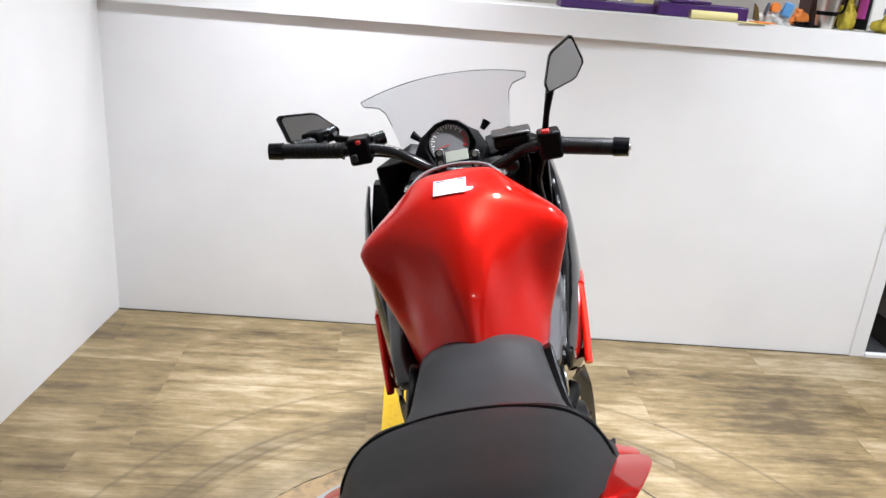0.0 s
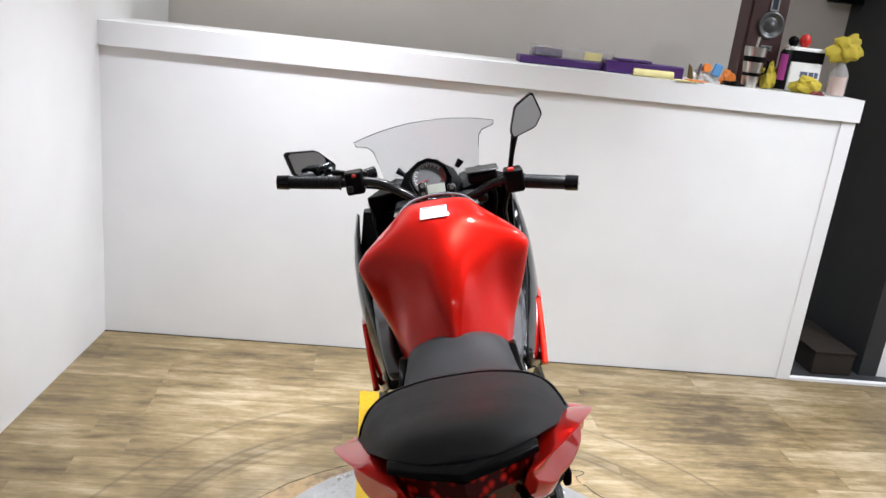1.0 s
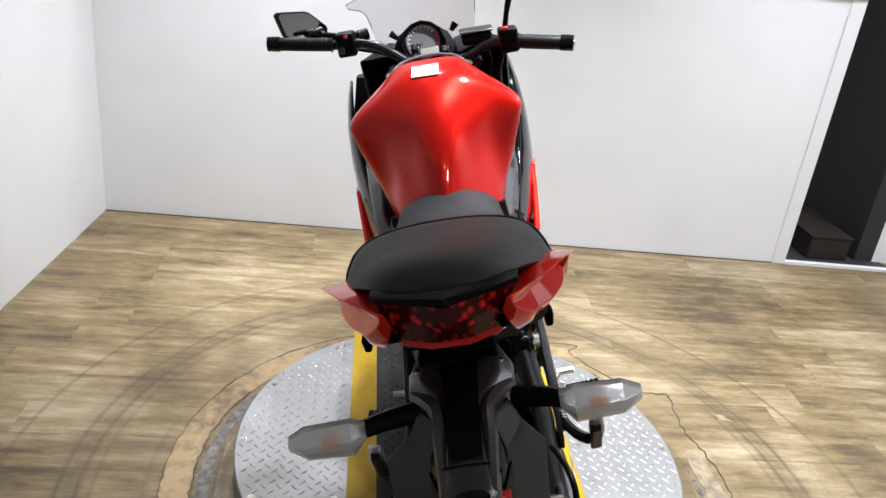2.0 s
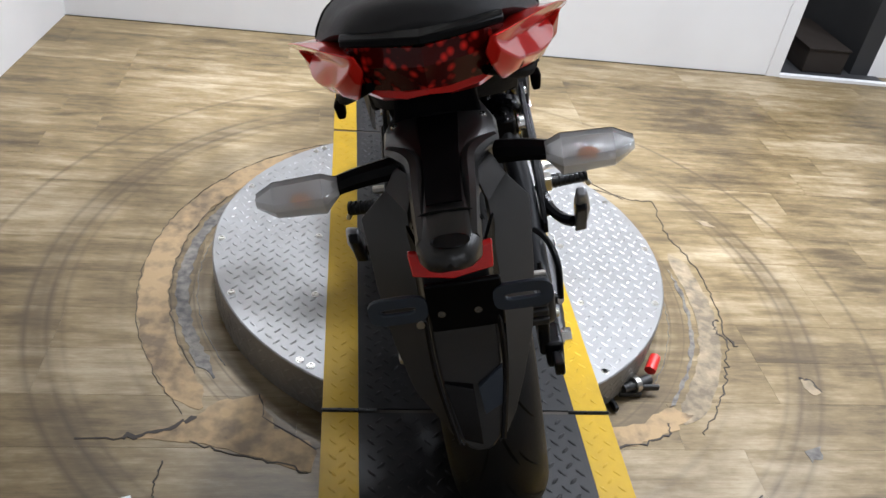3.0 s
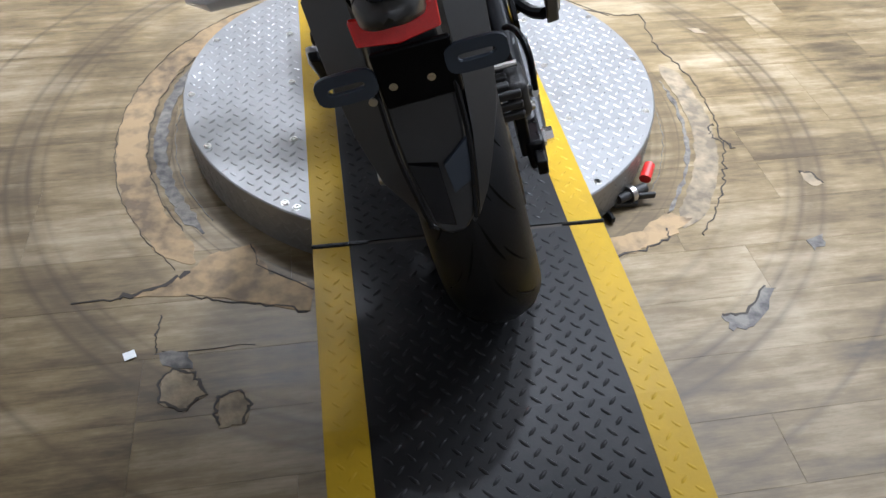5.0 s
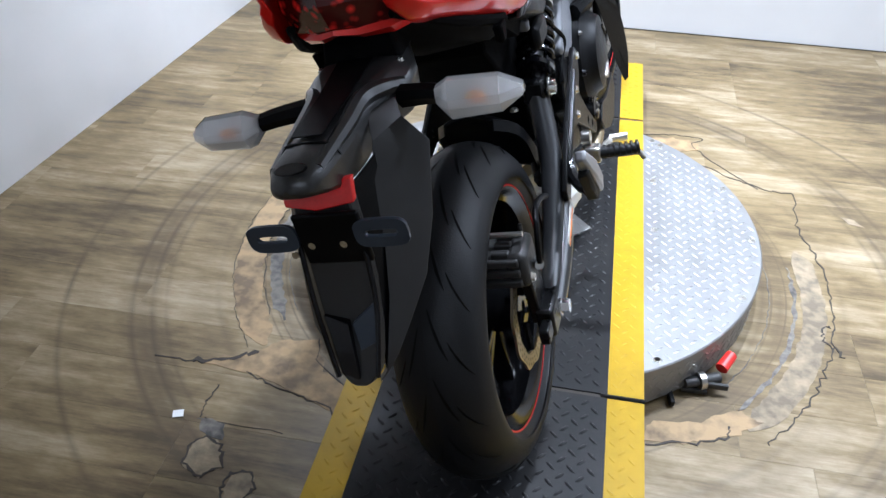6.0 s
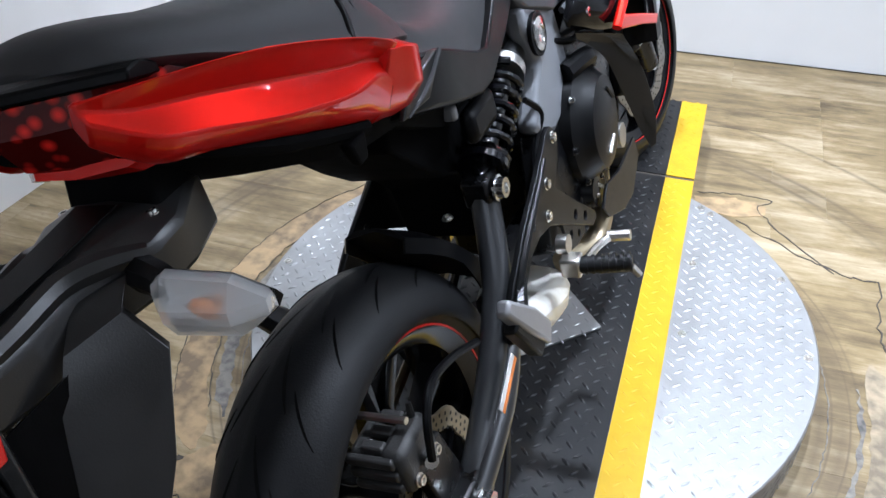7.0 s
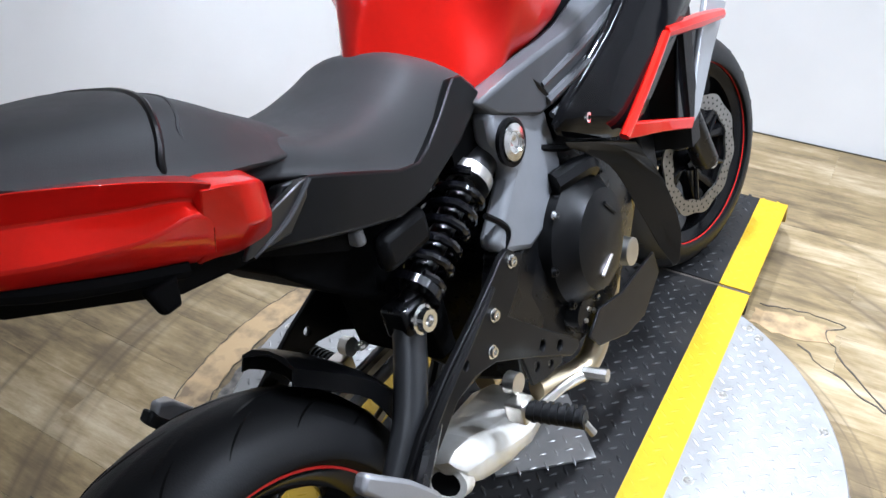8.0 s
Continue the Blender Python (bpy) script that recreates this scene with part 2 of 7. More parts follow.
MIRROR = mat("mirror_glass", (0.82, 0.83, 0.85), 0.03, 1.0, 0.01)
LENS_CLEAR = glass_material("clear_lens", (0.99, 0.99, 1.0), 0.04, 0.34, 0.12, 0.10)
SCREEN = glass_material("smoke_windscreen", (0.87, 0.88, 0.89), 0.02, 0.012, 0.006)
def lens_red_material():
    """A dark red lens with brighter round cells behind it."""
    m = mat("red_lens", (0.40, 0.006, 0.004), 0.22, 0.0, 0.1, 60, spec=0.25, coat=0.25)
    t = m.node_tree
    b = t.nodes["Principled BSDF"]
    co = t.nodes.new("ShaderNodeTexCoord")
    v = node(t, "ShaderNodeTexVoronoi", Scale=66.0)
    t.links.new(co.outputs["Object"], v.inputs["Vector"])
    r = t.nodes.new("ShaderNodeValToRGB")
    r.color_ramp.elements[0].position, r.color_ramp.elements[0].color = 0.10, (0.80, 0.022, 0.014, 1)
    r.color_ramp.elements[1].position, r.color_ramp.elements[1].color = 0.46, (0.055, 0.0022, 0.0018, 1)
    t.links.new(v.outputs["Distance"], r.inputs[0])
    t.links.new(r.outputs[0], b.inputs["Base Color"])
    return m


LENS_RED = lens_red_material()
REFLECTOR = mat("red_reflector", (0.68, 0.016, 0.014), 0.25, 0, 0.12, 400, coat=0.5)
AMBER = mat("amber_bulb", (0.85, 0.28, 0.02), 0.2, 0, 0.1, 60)
WHITE = mat("white_sticker", (0.78, 0.78, 0.76), 0.5, 0, 0.04, 40)
INK = mat("printed_ink", (0.08, 0.10, 0.16), 0.6)
ORANGE = mat("orange_print", (0.75, 0.22, 0.03), 0.5, 0, 0.05)
# pale grey paints the white reflected along the fairing's gloss edge
EDGE_REFLECTION = mat("reflection_grey_edge", (0.22, 0.225, 0.235), 0.3, 0.3, 0.04, 30, coat=0.5)
RED_PLASTIC = mat("red_plastic", (0.55, 0.02, 0.015), 0.35)
PURPLE = mat("purple_plastic", (0.06, 0.018, 0.13), 0.3, 0, 0.25, 14)
YELLOW_CLOTH = mat("yellow_cloth", (0.42, 0.33, 0.025), 0.8, 0, 0.2, 30, 0.5, 90)
YELLOW_PAPER = mat("pale_yellow_paper", (0.75, 0.66, 0.30), 0.6, 0, 0.06)
WOOD_DARK = mat("dark_cherry_wood", (0.045, 0.016, 0.014), 0.45, 0, 0.3, 9)
# brown board darkened so that it carries the passage's shade
SHADED_BOARD = mat("shaded_box_board", (0.012, 0.007, 0.004), 0.7, 0, 0.12, 12)
MAGENTA = mat("magenta_can_print", (0.36, 0.05, 0.24), 0.3, 0.3, 0.15, 30)
BLUE = mat("blue_print", (0.10, 0.28, 0.55), 0.4)
CLEAR_PLASTIC = glass_material("clear_plastic", (0.93, 0.92, 0.90), 0.08, 0.22)
EAR = mat("blue_black_steel", (0.045, 0.056, 0.074), 0.35, 0.3, 0.12, 40, spec=0.4)
MATTE = mat("matte_black_plastic", (0.0022, 0.0022, 0.0024), 0.75, 0, 0.2, 40, 0.2, 300, spec=0.05)
COVER = mat("satin_black_cover", (0.0032, 0.0032, 0.0034), 0.36, 0, 0.15, 40, 0.12, 600, spec=0.14)
CALIPER = mat("dull_cast_caliper", (0.034, 0.033, 0.032), 0.45, 0.2, 0.2, 60, 0.3, 300, spec=0.35)
BAR = mat("dark_steel_bar", (0.016, 0.016, 0.017), 0.26, 0.3, 0.1, 40, spec=0.45)
ALLOY = mat("dull_alloy", (0.30, 0.30, 0.31), 0.38, 0.6, 0.1, 40, 0.1, 300)
LCD = mat("lcd_window", (0.42, 0.44, 0.37), 0.12, 0, 0.1, 30, coat=0.6)
CHAIN = mat("chain_steel", (0.30, 0.25, 0.17), 0.35, 0.9, 0.2, 90)

# ---- mesh helpers ----


def obj(name, bm, material, parent=None, label="", smooth=True, angle=38, subsurf=0, bevel=0.0):
    """Links a bmesh as one mesh object."""
    me = bpy.data.meshes.new(name)
    bmesh.ops.recalc_face_normals(bm, faces=bm.faces)
    bm.to_mesh(me)
    bm.free()
    me.materials.append(material)
    if smooth:
        me.polygons.foreach_set("use_smooth", [True] * len(me.polygons))
        me.set_sharp_from_angle(angle=radians(angle))
    ob = new(name, me)
    if parent:
        ob.parent = parent
    if label:
        ob["label"] = label
    if bevel:
        md = ob.modifiers.new("edge", "BEVEL")
        md.width, md.segments, md.limit_method, md.angle_limit = bevel, 2, "ANGLE", radians(35)
    if subsurf:
        md = ob.modifiers.new("round", "SUBSURF")
        md.levels = md.render_levels = subsurf
    return ob


def part(name, bm, material, parent, label="", **kw):
    return obj(name, bm, material, parent, label, **kw)


def thing(name, label, category, kind="", group=""):
    return tagged(new(name), label, category, group, kind)


def box(x0, x1, y0, y1, z0, z1, bm=None, m=None):
    bm = bm or bmesh.new()
    vs = [bm.verts.new(p) for p in ((x0, y0, z0), (x1, y0, z0), (x1, y1, z0), (x0, y1, z0), (x0, y0, z1), (x1, y0, z1), (x1, y1, z1), (x0, y1, z1))]
    for f in ((3, 2, 1, 0), (4, 5, 6, 7), (0, 1, 5, 4), (1, 2, 6, 5), (2, 3, 7, 6), (3, 0, 4, 7)):
        bm.faces.new([vs[i] for i in f])
    if m is not None:
        bmesh.ops.transform(bm, matrix=m, verts=vs)
    return bm


def loft(rings, closed=True, caps=True, bm=None):
    """A skin through rings of equally many points."""
    bm = bm or bmesh.new()
    rows = [[bm.verts.new(p) for p in ring] for ring in rings]
    n = len(rings[0])
    for a, b in zip(rows, rows[1:]):
        for i in range(n if closed else n - 1):
            j = (i + 1) % n
            bm.faces.new((a[i], a[j], b[j], b[i]))
    if caps and closed:
        bm.faces.new(rows[0][::-1])
        bm.faces.new(rows[-1])
    return bm


def mirrored(half):
    """A closed ring from a half profile of (x, z) that runs from the top middle to the bottom middle."""
    return half + [(-x, z) for x, z in reversed(half[1:-1])]


def body(stations):
    """A symmetrical body along y: stations of (y, half profile)."""
    return loft([[(x, y, z) for x, z in mirrored(half)] for y, half in stations])


def spline(points, n):
    """Points along a smooth line through the given ones, n for each stretch."""
    out = []
    for i in range(len(points) - 1):
        p0, p1, p2, p3 = points[max(i - 1, 0)], points[i], points[i + 1], points[min(i + 2, len(points) - 1)]
        for k in range(n):
            u = k / n
            out.append(tuple(0.5 * (2 * b + (c - a) * u + (2 * a - 5 * b + 4 * c - d) * u * u + (3 * b - a - 3 * c + d) * u**3) for a, b, c, d in zip(p0, p1, p2, p3)))
    out.append(tuple(points[-1]))
    return out


def body_smooth(stations, along=5, across=4):
    """Like body, but rounded smoothly through all the given points."""
    ys = [(y,) for y, _ in stations]
    fine_y = spline(ys, along)
    cols = [spline([half[i] for _, half in stations], along) for i in range(len(stations[0][1]))]
    rows = []
    for k, (y,) in enumerate(fine_y):
        pts = [c[k] for c in cols]
        pts = [(-pts[1][0], pts[1][1])] + pts + [(-pts[-2][0], pts[-2][1])]
        half = spline(pts, across)[across:-across]
        half = [(max(0.0, x), z) for x, z in half]
        half[0], half[-1] = (0.0, half[0][1]), (0.0, half[-1][1])
        rows.append((y, half))
    return body(rows)


def along(stations, n=5):
    """A skin through profiles of (x, z) set along y, smooth along y and creased across."""
    ys = spline([(y,) for y, _ in stations], n)
    cols = [spline([prof[i] for _, prof in stations], n) for i in range(len(stations[0][1]))]
    return loft([[(c[k][0], y, c[k][1]) for c in cols] for k, (y,) in enumerate(ys)])


def tube(points, radius, seg=10, bm=None, caps=True, steps=5):
    """A round tube along a smooth line through points; radius may be one number or one for each point."""
    pts = [Vector(p) for p in points]
    rad = radius if isinstance(radius, (list, tuple)) else [radius] * len(pts)
    line, rr = [], []
    if len(pts) > 2:
        for i in range(len(pts) - 1):
            p0, p1, p2, p3 = pts[max(i - 1, 0)], pts[i], pts[i + 1], pts[min(i + 2, len(pts) - 1)]
            for k in range(steps):
                u = k / steps
                line.append(0.5 * (2 * p1 + (p2 - p0) * u + (2 * p0 - 5 * p1 + 4 * p2 - p3) * u * u + (3 * p1 - p0 - 3 * p2 + p3) * u**3))
                rr.append(rad[i] * (1 - u) + rad[i + 1] * u)
    else:
        line.append(pts[0]), rr.append(rad[0])
    line.append(pts[-1]), rr.append(rad[-1])
    rings, side = [], None
    for i, p in enumerate(line):
        d = (line[min(i + 1, len(line) - 1)] - line[max(i - 1, 0)]).normalized()
        if side is None:
            side = d.orthogonal().normalized()
        side = (side - d * side.dot(d)).normalized()
        up = d.cross(side)
        rings.append([p + (side * math.cos(a) + up * math.sin(a)) * rr[i] for a in (2 * math.pi * k / seg for k in range(seg))])
    return loft(rings, caps=caps, bm=bm)


def lathe(profile, seg=48, axis="x", at=(0, 0, 0), bm=None, closed=False):
    """Turns a profile of (along the axis, radius) about an axis."""
    rings = []
    for a, r in profile:
        ring = []
        for k in range(seg):
            c, s = math.cos(2 * math.pi * k / seg) * r, math.sin(2 * math.pi * k / seg) * r
            p = {"x": (a, c, s), "y": (s, a, c), "z": (c, s, a)}[axis]
            ring.append((p[0] + at[0], p[1] + at[1], p[2] + at[2]))
        rings.append(ring)
    if closed:
        rings.append(rings[0])
        bm = loft(rings, caps=False, bm=bm)
        bmesh.ops.remove_doubles(bm, verts=bm.verts, dist=1e-6)
        return bm
    return loft(rings, bm=bm)


def plate(outline, x, thick, bm=None, tilt=0.0, y0=0.0):
    """A flat piece in the y-z plane at x (its outer face), of a given thickness towards the middle; tilt widens x with y."""
    s = 1 if x >= 0 else -1
    rings = []
    for d in (0, -thick * s):
        rings.append([(x + d + s * tilt * (y - y0), y, z) for y, z in outline])
    return loft(rings, bm=bm)


def pierced(outline, holes, x, thick):
    """A flat piece in the y-z plane like plate, with holes cut through it."""
    bm = bmesh.new()
    for ring in (outline, *holes):
        vs = [bm.verts.new((x, y, z)) for y, z in ring]
        for a, b in zip(vs, vs[1:] + vs[:1]):
            bm.edges.new((a, b))
    bmesh.ops.triangle_fill(bm, use_beauty=True, edges=bm.edges[:])
    out = bmesh.ops.extrude_face_region(bm, geom=bm.faces[:])
    for v in out["geom"]:
        if isinstance(v, bmesh.types.BMVert):
            v.co.x -= thick * (1 if x >= 0 else -1)
    return bm


def joined(*bms):
    out = bms[0]
    for other in bms[1:]:
        me = bpy.data.meshes.new("tmp")
        other.to_mesh(me)
        other.free()
        out.from_mesh(me)
        bpy.data.meshes.remove(me)
    return out


def bolt(parent, at, r=0.008, axis="x", material=None, h=0.006, label=""):
    """A small flanged bolt head with a socket."""
    sgn = 1 if at["xyz".index(axis)] >= 0 or axis != "x" else -1
    prof = [(0, 0.0006), (0, r * 1.25), (0.25 * h * sgn, r * 1.25), (0.3 * h * sgn, r), (h * sgn, r * 0.92), (h * sgn, r * 0.5), (0.5 * h * sgn, r * 0.45), (0.5 * h * sgn, 0.0006)]
    return part("bolt", lathe(prof, 12, axis, at), material or CHROME, parent, label)

# ---- the room ----


def wall(name, p0, p1, thick, z0, z1, material, label="", category=""):
    """A wall from p0 to p1 in plan; its thickness lies to the left of that way."""
    a, b = Vector((*p0, 0)), Vector((*p1, 0))
    d = b - a
    m = Matrix.Translation(a) @ Matrix.Rotation(math.atan2(d.y, d.x), 4, "Z")
    ob = obj(name, box(0, d.length, 0, thick, z0, z1, m=m), material, smooth=False)
    return tagged(ob, label, category, kind="structure")


WL0, WL1 = (-1.93, -3.3), (-1.45, 3.3)  # inner face of the left wall, near and far
wall("wall_west", WL1, WL0, -0.12, 0, CEILING, WALL, "plain white painted wall with faint scuffs", "wall")
BACK_L, BACK_R = (-1.524, 2.402), (1.845, 2.332)
wall("half_wall", BACK_L, BACK_R, 0.12, 0.0, 1.315, WALL, "white painted half-height wall with a broad cap", "wall")
wall("half_wall_cap", (-1.522, 2.384), (1.872, 2.314), 0.39, 1.312, 1.413, TRIM, "white painted board capping the half wall", "trim")
wall("half_wall_end_post", (1.795, 2.326), (1.862, 2.3245), 0.125, 0.0, 1.311, TRIM, "white corner board closing the half wall's end", "trim")
wall("far_wall", (-1.5, 3.32), (2.42, 3.32), 0.12, 0, CEILING, FAR_WALL, "pale beige wall behind the half wall", "wall")
wall("passage_wall", (2.40, 3.32), (2.40, 2.42), -0.1, 0, CEILING, SHADED_WALL, "passage wall, its dimness put into a dark grey colour", "wall")
wall("wall_north", (2.40, 2.42), (3.7, 2.40), 0.12, 0, CEILING, WALL, "white painted wall beside the passage", "wall")
wall("wall_east", (3.7, 2.5), (3.7, -3.3), -0.12, 0, CEILING, SHOP_WALL, "plain light grey painted wall", "wall")
wall("wall_south", (3.8, -3.3), (-2.0, -3.3), 0.12, 0, CEILING, SOUTH_WALL, "plain pale grey painted wall", "wall")
tagged(obj("ceiling", box(-2.1, 3.9, -3.45, 3.45, CEILING, CEILING + 0.1), CEIL, smooth=False), "plain dull ceiling with flush round lamps", "ceiling", kind="structure")
wall("door_threshold", (1.862, 2.318), (2.46, 2.300), 0.03, 0.0, 0.014, TRIM, "white painted threshold strip", "trim")
tagged(obj("passage_floor", box(1.85, 2.45, 2.34, 3.35, -0.12, 0.004), SHADED_WALL, smooth=False), "passage floor, its dimness put into a dark grey colour", "floor", kind="structure")
wall("passage_baseboard", (2.385, 3.30), (2.385, 2.44), -0.012, 0.005, 0.085, TRIM, "dull white baseboard along the passage wall", "trim")
wall("baseboard", (-1.53, 2.395), (1.79, 2.3262), -0.003, 0.0, 0.004, CRACK, "thin dark joint at the foot of the half wall", "trim")

floor = tagged(obj("floor", box(-2.05, 3.75, -3.4, 2.5, -0.12, -0.004), CRACK, smooth=False), "wood-look vinyl plank floor, scuffed in rings", "floor", kind="structure")

# ---- the turntable ----
turntable = thing("turntable", "round aluminium tread-plate turntable with a black and yellow ramp across it", "turntable")
HX, HY = HUB
DISC_R, DISC_Z, DECK_Z = 0.624, 0.125, 0.127
DECK_W, BLACK_W = 0.316, 0.239
bm = lathe([(0.012, 0.3), (0.012, DISC_R - 0.004), (DISC_Z - 0.003, DISC_R), (DISC_Z, DISC_R - 0.003), (DISC_Z, 0.3)], 96, "z", (HX, HY, 0))
part("disc", bm, ALU, turntable, "scuffed aluminium disc with a raised tread pattern")


def deck_height(y):
    """The ramp's top: level, bent down at the rear towards the floor and at the very front."""
    if y < -0.45:
        return max(0.006, DECK_Z + (y + 0.45) * 0.105)
    if y > 1.70:
        return max(0.01, DECK_Z - (y - 1.70) * 1.2)
    return DECK_Z


def deck(name, y_list, x0, x1, material, label):
    rings = []
    for y in y_list:
        z = deck_height(y)
        low = max(0.003, z - 0.014)
        rings.append([(x0, y, low), (x1, y, low), (x1, y, z), (x0, y, z)])
    return part(name, loft(rings), material, turntable, label, smooth=False)


SPANS = {"rear": (-1.55, -1.1, -0.45, -0.008), "middle": (0.004, 0.6, 1.240), "front": (1.253, 1.45, 1.70, 1.775)}
for span, ys in SPANS.items():
    deck("black_deck", ys, -BLACK_W, BLACK_W, BLACK_PLATE, "black tread-plate ramp section")
    deck("yellow_edge", ys, -DECK_W, -BLACK_W - 0.0005, YELLOW, "yellow painted edge strip, chipped")
    deck("yellow_edge", ys, BLACK_W + 0.0005, DECK_W, YELLOW, "yellow painted edge strip, chipped")
for y0, y1 in ((-1.1, -0.02), (1.27, 1.69)):
    for sx in (-1, 1):
        part("ramp_rail", loft([[(sx * x, y, z) for x, z in ((0.235, 0.002), (0.300, 0.002), (0.300, deck_height(y) - 0.015), (0.235, deck_height(y) - 0.015))] for y in (y0, -0.45 if y0 < 0 else 1.5, y1)]), DARK_METAL, turntable, "dark steel rail below the ramp", smooth=False)
for sy in (-0.002, 1.247):
    part("seam", box(-DECK_W, DECK_W, sy - 0.004, sy + 0.004, 0.06, DECK_Z - 0.002), CRACK, turntable, "dark gap between ramp sections")
part("lift_pin", tube([(0.225, -0.002, DECK_Z + 0.002), (0.318, -0.002, DECK_Z + 0.002)], 0.0035, 6), DARK_METAL, turntable)
part("lift_pin", tube([(-0.318, -0.002, DECK_Z + 0.002), (-0.20, -0.002, DECK_Z + 0.002)], 0.0035, 6), DARK_METAL, turntable)


def treads(name, spots, height, material, parent, length=0.025, width=0.0062, rise=0.0022):
    """Many small raised bars, crosswise in turn, as one piece; spots are (x, y, turned, z)."""
    verts, faces = [], []
    for x, y, turned, z in spots:
        a = radians(45 if turned else -45)
        ux, uy = math.cos(a) * length / 2, math.sin(a) * length / 2
        vx, vy = -math.sin(a) * width / 2, math.cos(a) * width / 2
        k = len(verts)
        for fx, fv, h in ((1, 0, 0), (0.45, 1, 0), (-0.45, 1, 0), (-1, 0, 0), (-0.45, -1, 0), (0.45, -1, 0), (0.5, 0, 1), (-0.5, 0, 1)):
            verts.append((x + ux * fx + vx * fv, y + uy * fx + vy * fv, z + (rise if h else -0.0004)))
        faces += [(k, k + 1, k + 6), (k + 1, k + 2, k + 7, k + 6), (k + 2, k + 3, k + 7), (k + 3, k + 4, k + 7), (k + 4, k + 5, k + 6, k + 7), (k + 5, k, k + 6)]
    me = bpy.data.meshes.new(name)
    me.from_pydata(verts, [], faces)
    me.materials.append(material)
    me.polygons.foreach_set("use_smooth", [True] * len(me.polygons))
    ob = new(name, me)
    ob.parent = parent
    return tagged(ob, kind="stuff")


PITCH = 0.0275
STEP = PITCH / math.sqrt(2)
spots = {"disc": [], "black": [], "yellow": []}
for a in range(-110, 111):
    for b in range(-110, 111):
        x, y = (a - b) * STEP, (a + b) * STEP + 0.01
        turned = (a + b) % 2 == 0
        r = math.hypot(x - HX, y - HY)
        if r < DISC_R - 0.014 and abs(x) > DECK_W + 0.014:
            spots["disc"].append((x, y, turned, DISC_Z))
        if any(ys[0] + 0.012 < y < ys[-1] - 0.012 for ys in SPANS.values()) and y > -1.5:
            if abs(x) < BLACK_W - 0.009:
                spots["black"].append((x, y, turned, deck_height(y)))
            elif BLACK_W + 0.009 < abs(x) < DECK_W - 0.008:
                spots["yellow"].append((x, y, turned, deck_height(y)))
treads("tread_pattern", spots["disc"], 0, ALU, turntable, 0.026, 0.0068, 0.0030)
treads("tread_pattern", spots["black"], 0, BLACK_PLATE, turntable, 0.027, 0.0074, 0.0040)
treads("tread_pattern", spots["yellow"], 0, YELLOW, turntable)
# the disc's side carries the same pattern
verts, faces = [], []
for k in range(176):
    for row in range(4):
        a = 2 * math.pi * (k + 0.5 * (row % 2)) / 176
        z, s = 0.026 + row * 0.0225, 1 if (k + row) % 2 else -1
        base = len(verts)
        for du, dv, h in ((0.011, 0.011 * s, 0), (-0.003, 0.003 * s, 0), (-0.011, -0.011 * s, 0), (0.003, -0.003 * s, 0), (0, 0, 0.0018)):
            r = DISC_R - 0.0012 + h
            verts.append((HX + r * math.cos(a + du / DISC_R), HY + r * math.sin(a + du / DISC_R), z + dv))
        faces += [(base, base + 1, base + 4), (base + 1, base + 2, base + 4), (base + 2, base + 3, base + 4), (base + 3, base, base + 4)]
me = bpy.data.meshes.new("tread_pattern")
me.from_pydata(verts, [], faces)
me.materials.append(ALU)
side = new("tread_pattern", me)
side.parent = turntable
tagged(side, kind="stuff")
for ang in (-178, -156, -128, -55, -23, 1, 25, 52, 128, 156):
    bx, by = HX + 0.602 * math.cos(radians(ang)), HY + 0.602 * math.sin(radians(ang))
    if abs(bx) > DECK_W + 0.02:
        bolt(turntable, (bx, by, DISC_Z), 0.008, "z", STEEL, 0.004)
for sx in (-1, 1):
    for by in (0.13, 0.38, 0.63, 0.88, 1.12):
        bolt(turntable, (sx * 0.345, by, DISC_Z), 0.008, "z", STEEL, 0.004)
part("bracket", box(-0.006, 0.006, -0.028, 0.030, 0.004, 0.020, m=pose(0.394, 0.138, 0, 0, 0, 10)), DARK_METAL, turntable, bevel=0.003)

# a hose coupling with a red cap lying beside the disc
coupling = thing("hose_coupling", "grey metal hose coupling with a red plastic cap beside the turntable", "coupling")
part("barrel", tube([(0.425, 0.165, 0.03), (0.505, 0.20, 0.03)], [0.012, 0.014], 12), CALIPER, coupling)
part("cap", tube([(0.508, 0.215, 0.045), (0.532, 0.255, 0.055)], [0.015, 0.014], 14), RED_PLASTIC, coupling, "bright red plastic cap")
part("lever", box(0.47, 0.525, 0.170, 0.180, 0.018, 0.034), CALIPER, coupling, bevel=0.003)
part("collar", tube([(0.455, 0.178, 0.03), (0.468, 0.184, 0.03)], 0.022, 12), STEEL, coupling)
part("foot", box(0.42, 0.48, 0.162, 0.188, 0.003, 0.016), CALIPER, coupling, bevel=0.003)

# an aluminium tread-plate pad lying on the ramp below the bike
pad = thing("stand_pad", "small aluminium tread-plate pad lying on the ramp", "plate")
m = Matrix.Translation((0.045, 0.585, DECK_Z)) @ Matrix.Rotation(radians(42), 4, "Z")
part("sheet", box(-0.10, 0.10, -0.085, 0.085, 0.0025, 0.008, m=m), ALU, pad)
pad_spots = []
for i in range(-3, 4):
    for j in range(-3, 4):
        p = m @ Vector((i * PITCH, j * PITCH, 0))
        pad_spots.append((p.x, p.y, (i + j) % 2 == 0, DECK_Z + 0.008))
treads("tread_pattern", pad_spots, 0, ALU, pad)

# ---- worn floor round the turntable ----
rnd = random.Random(5)


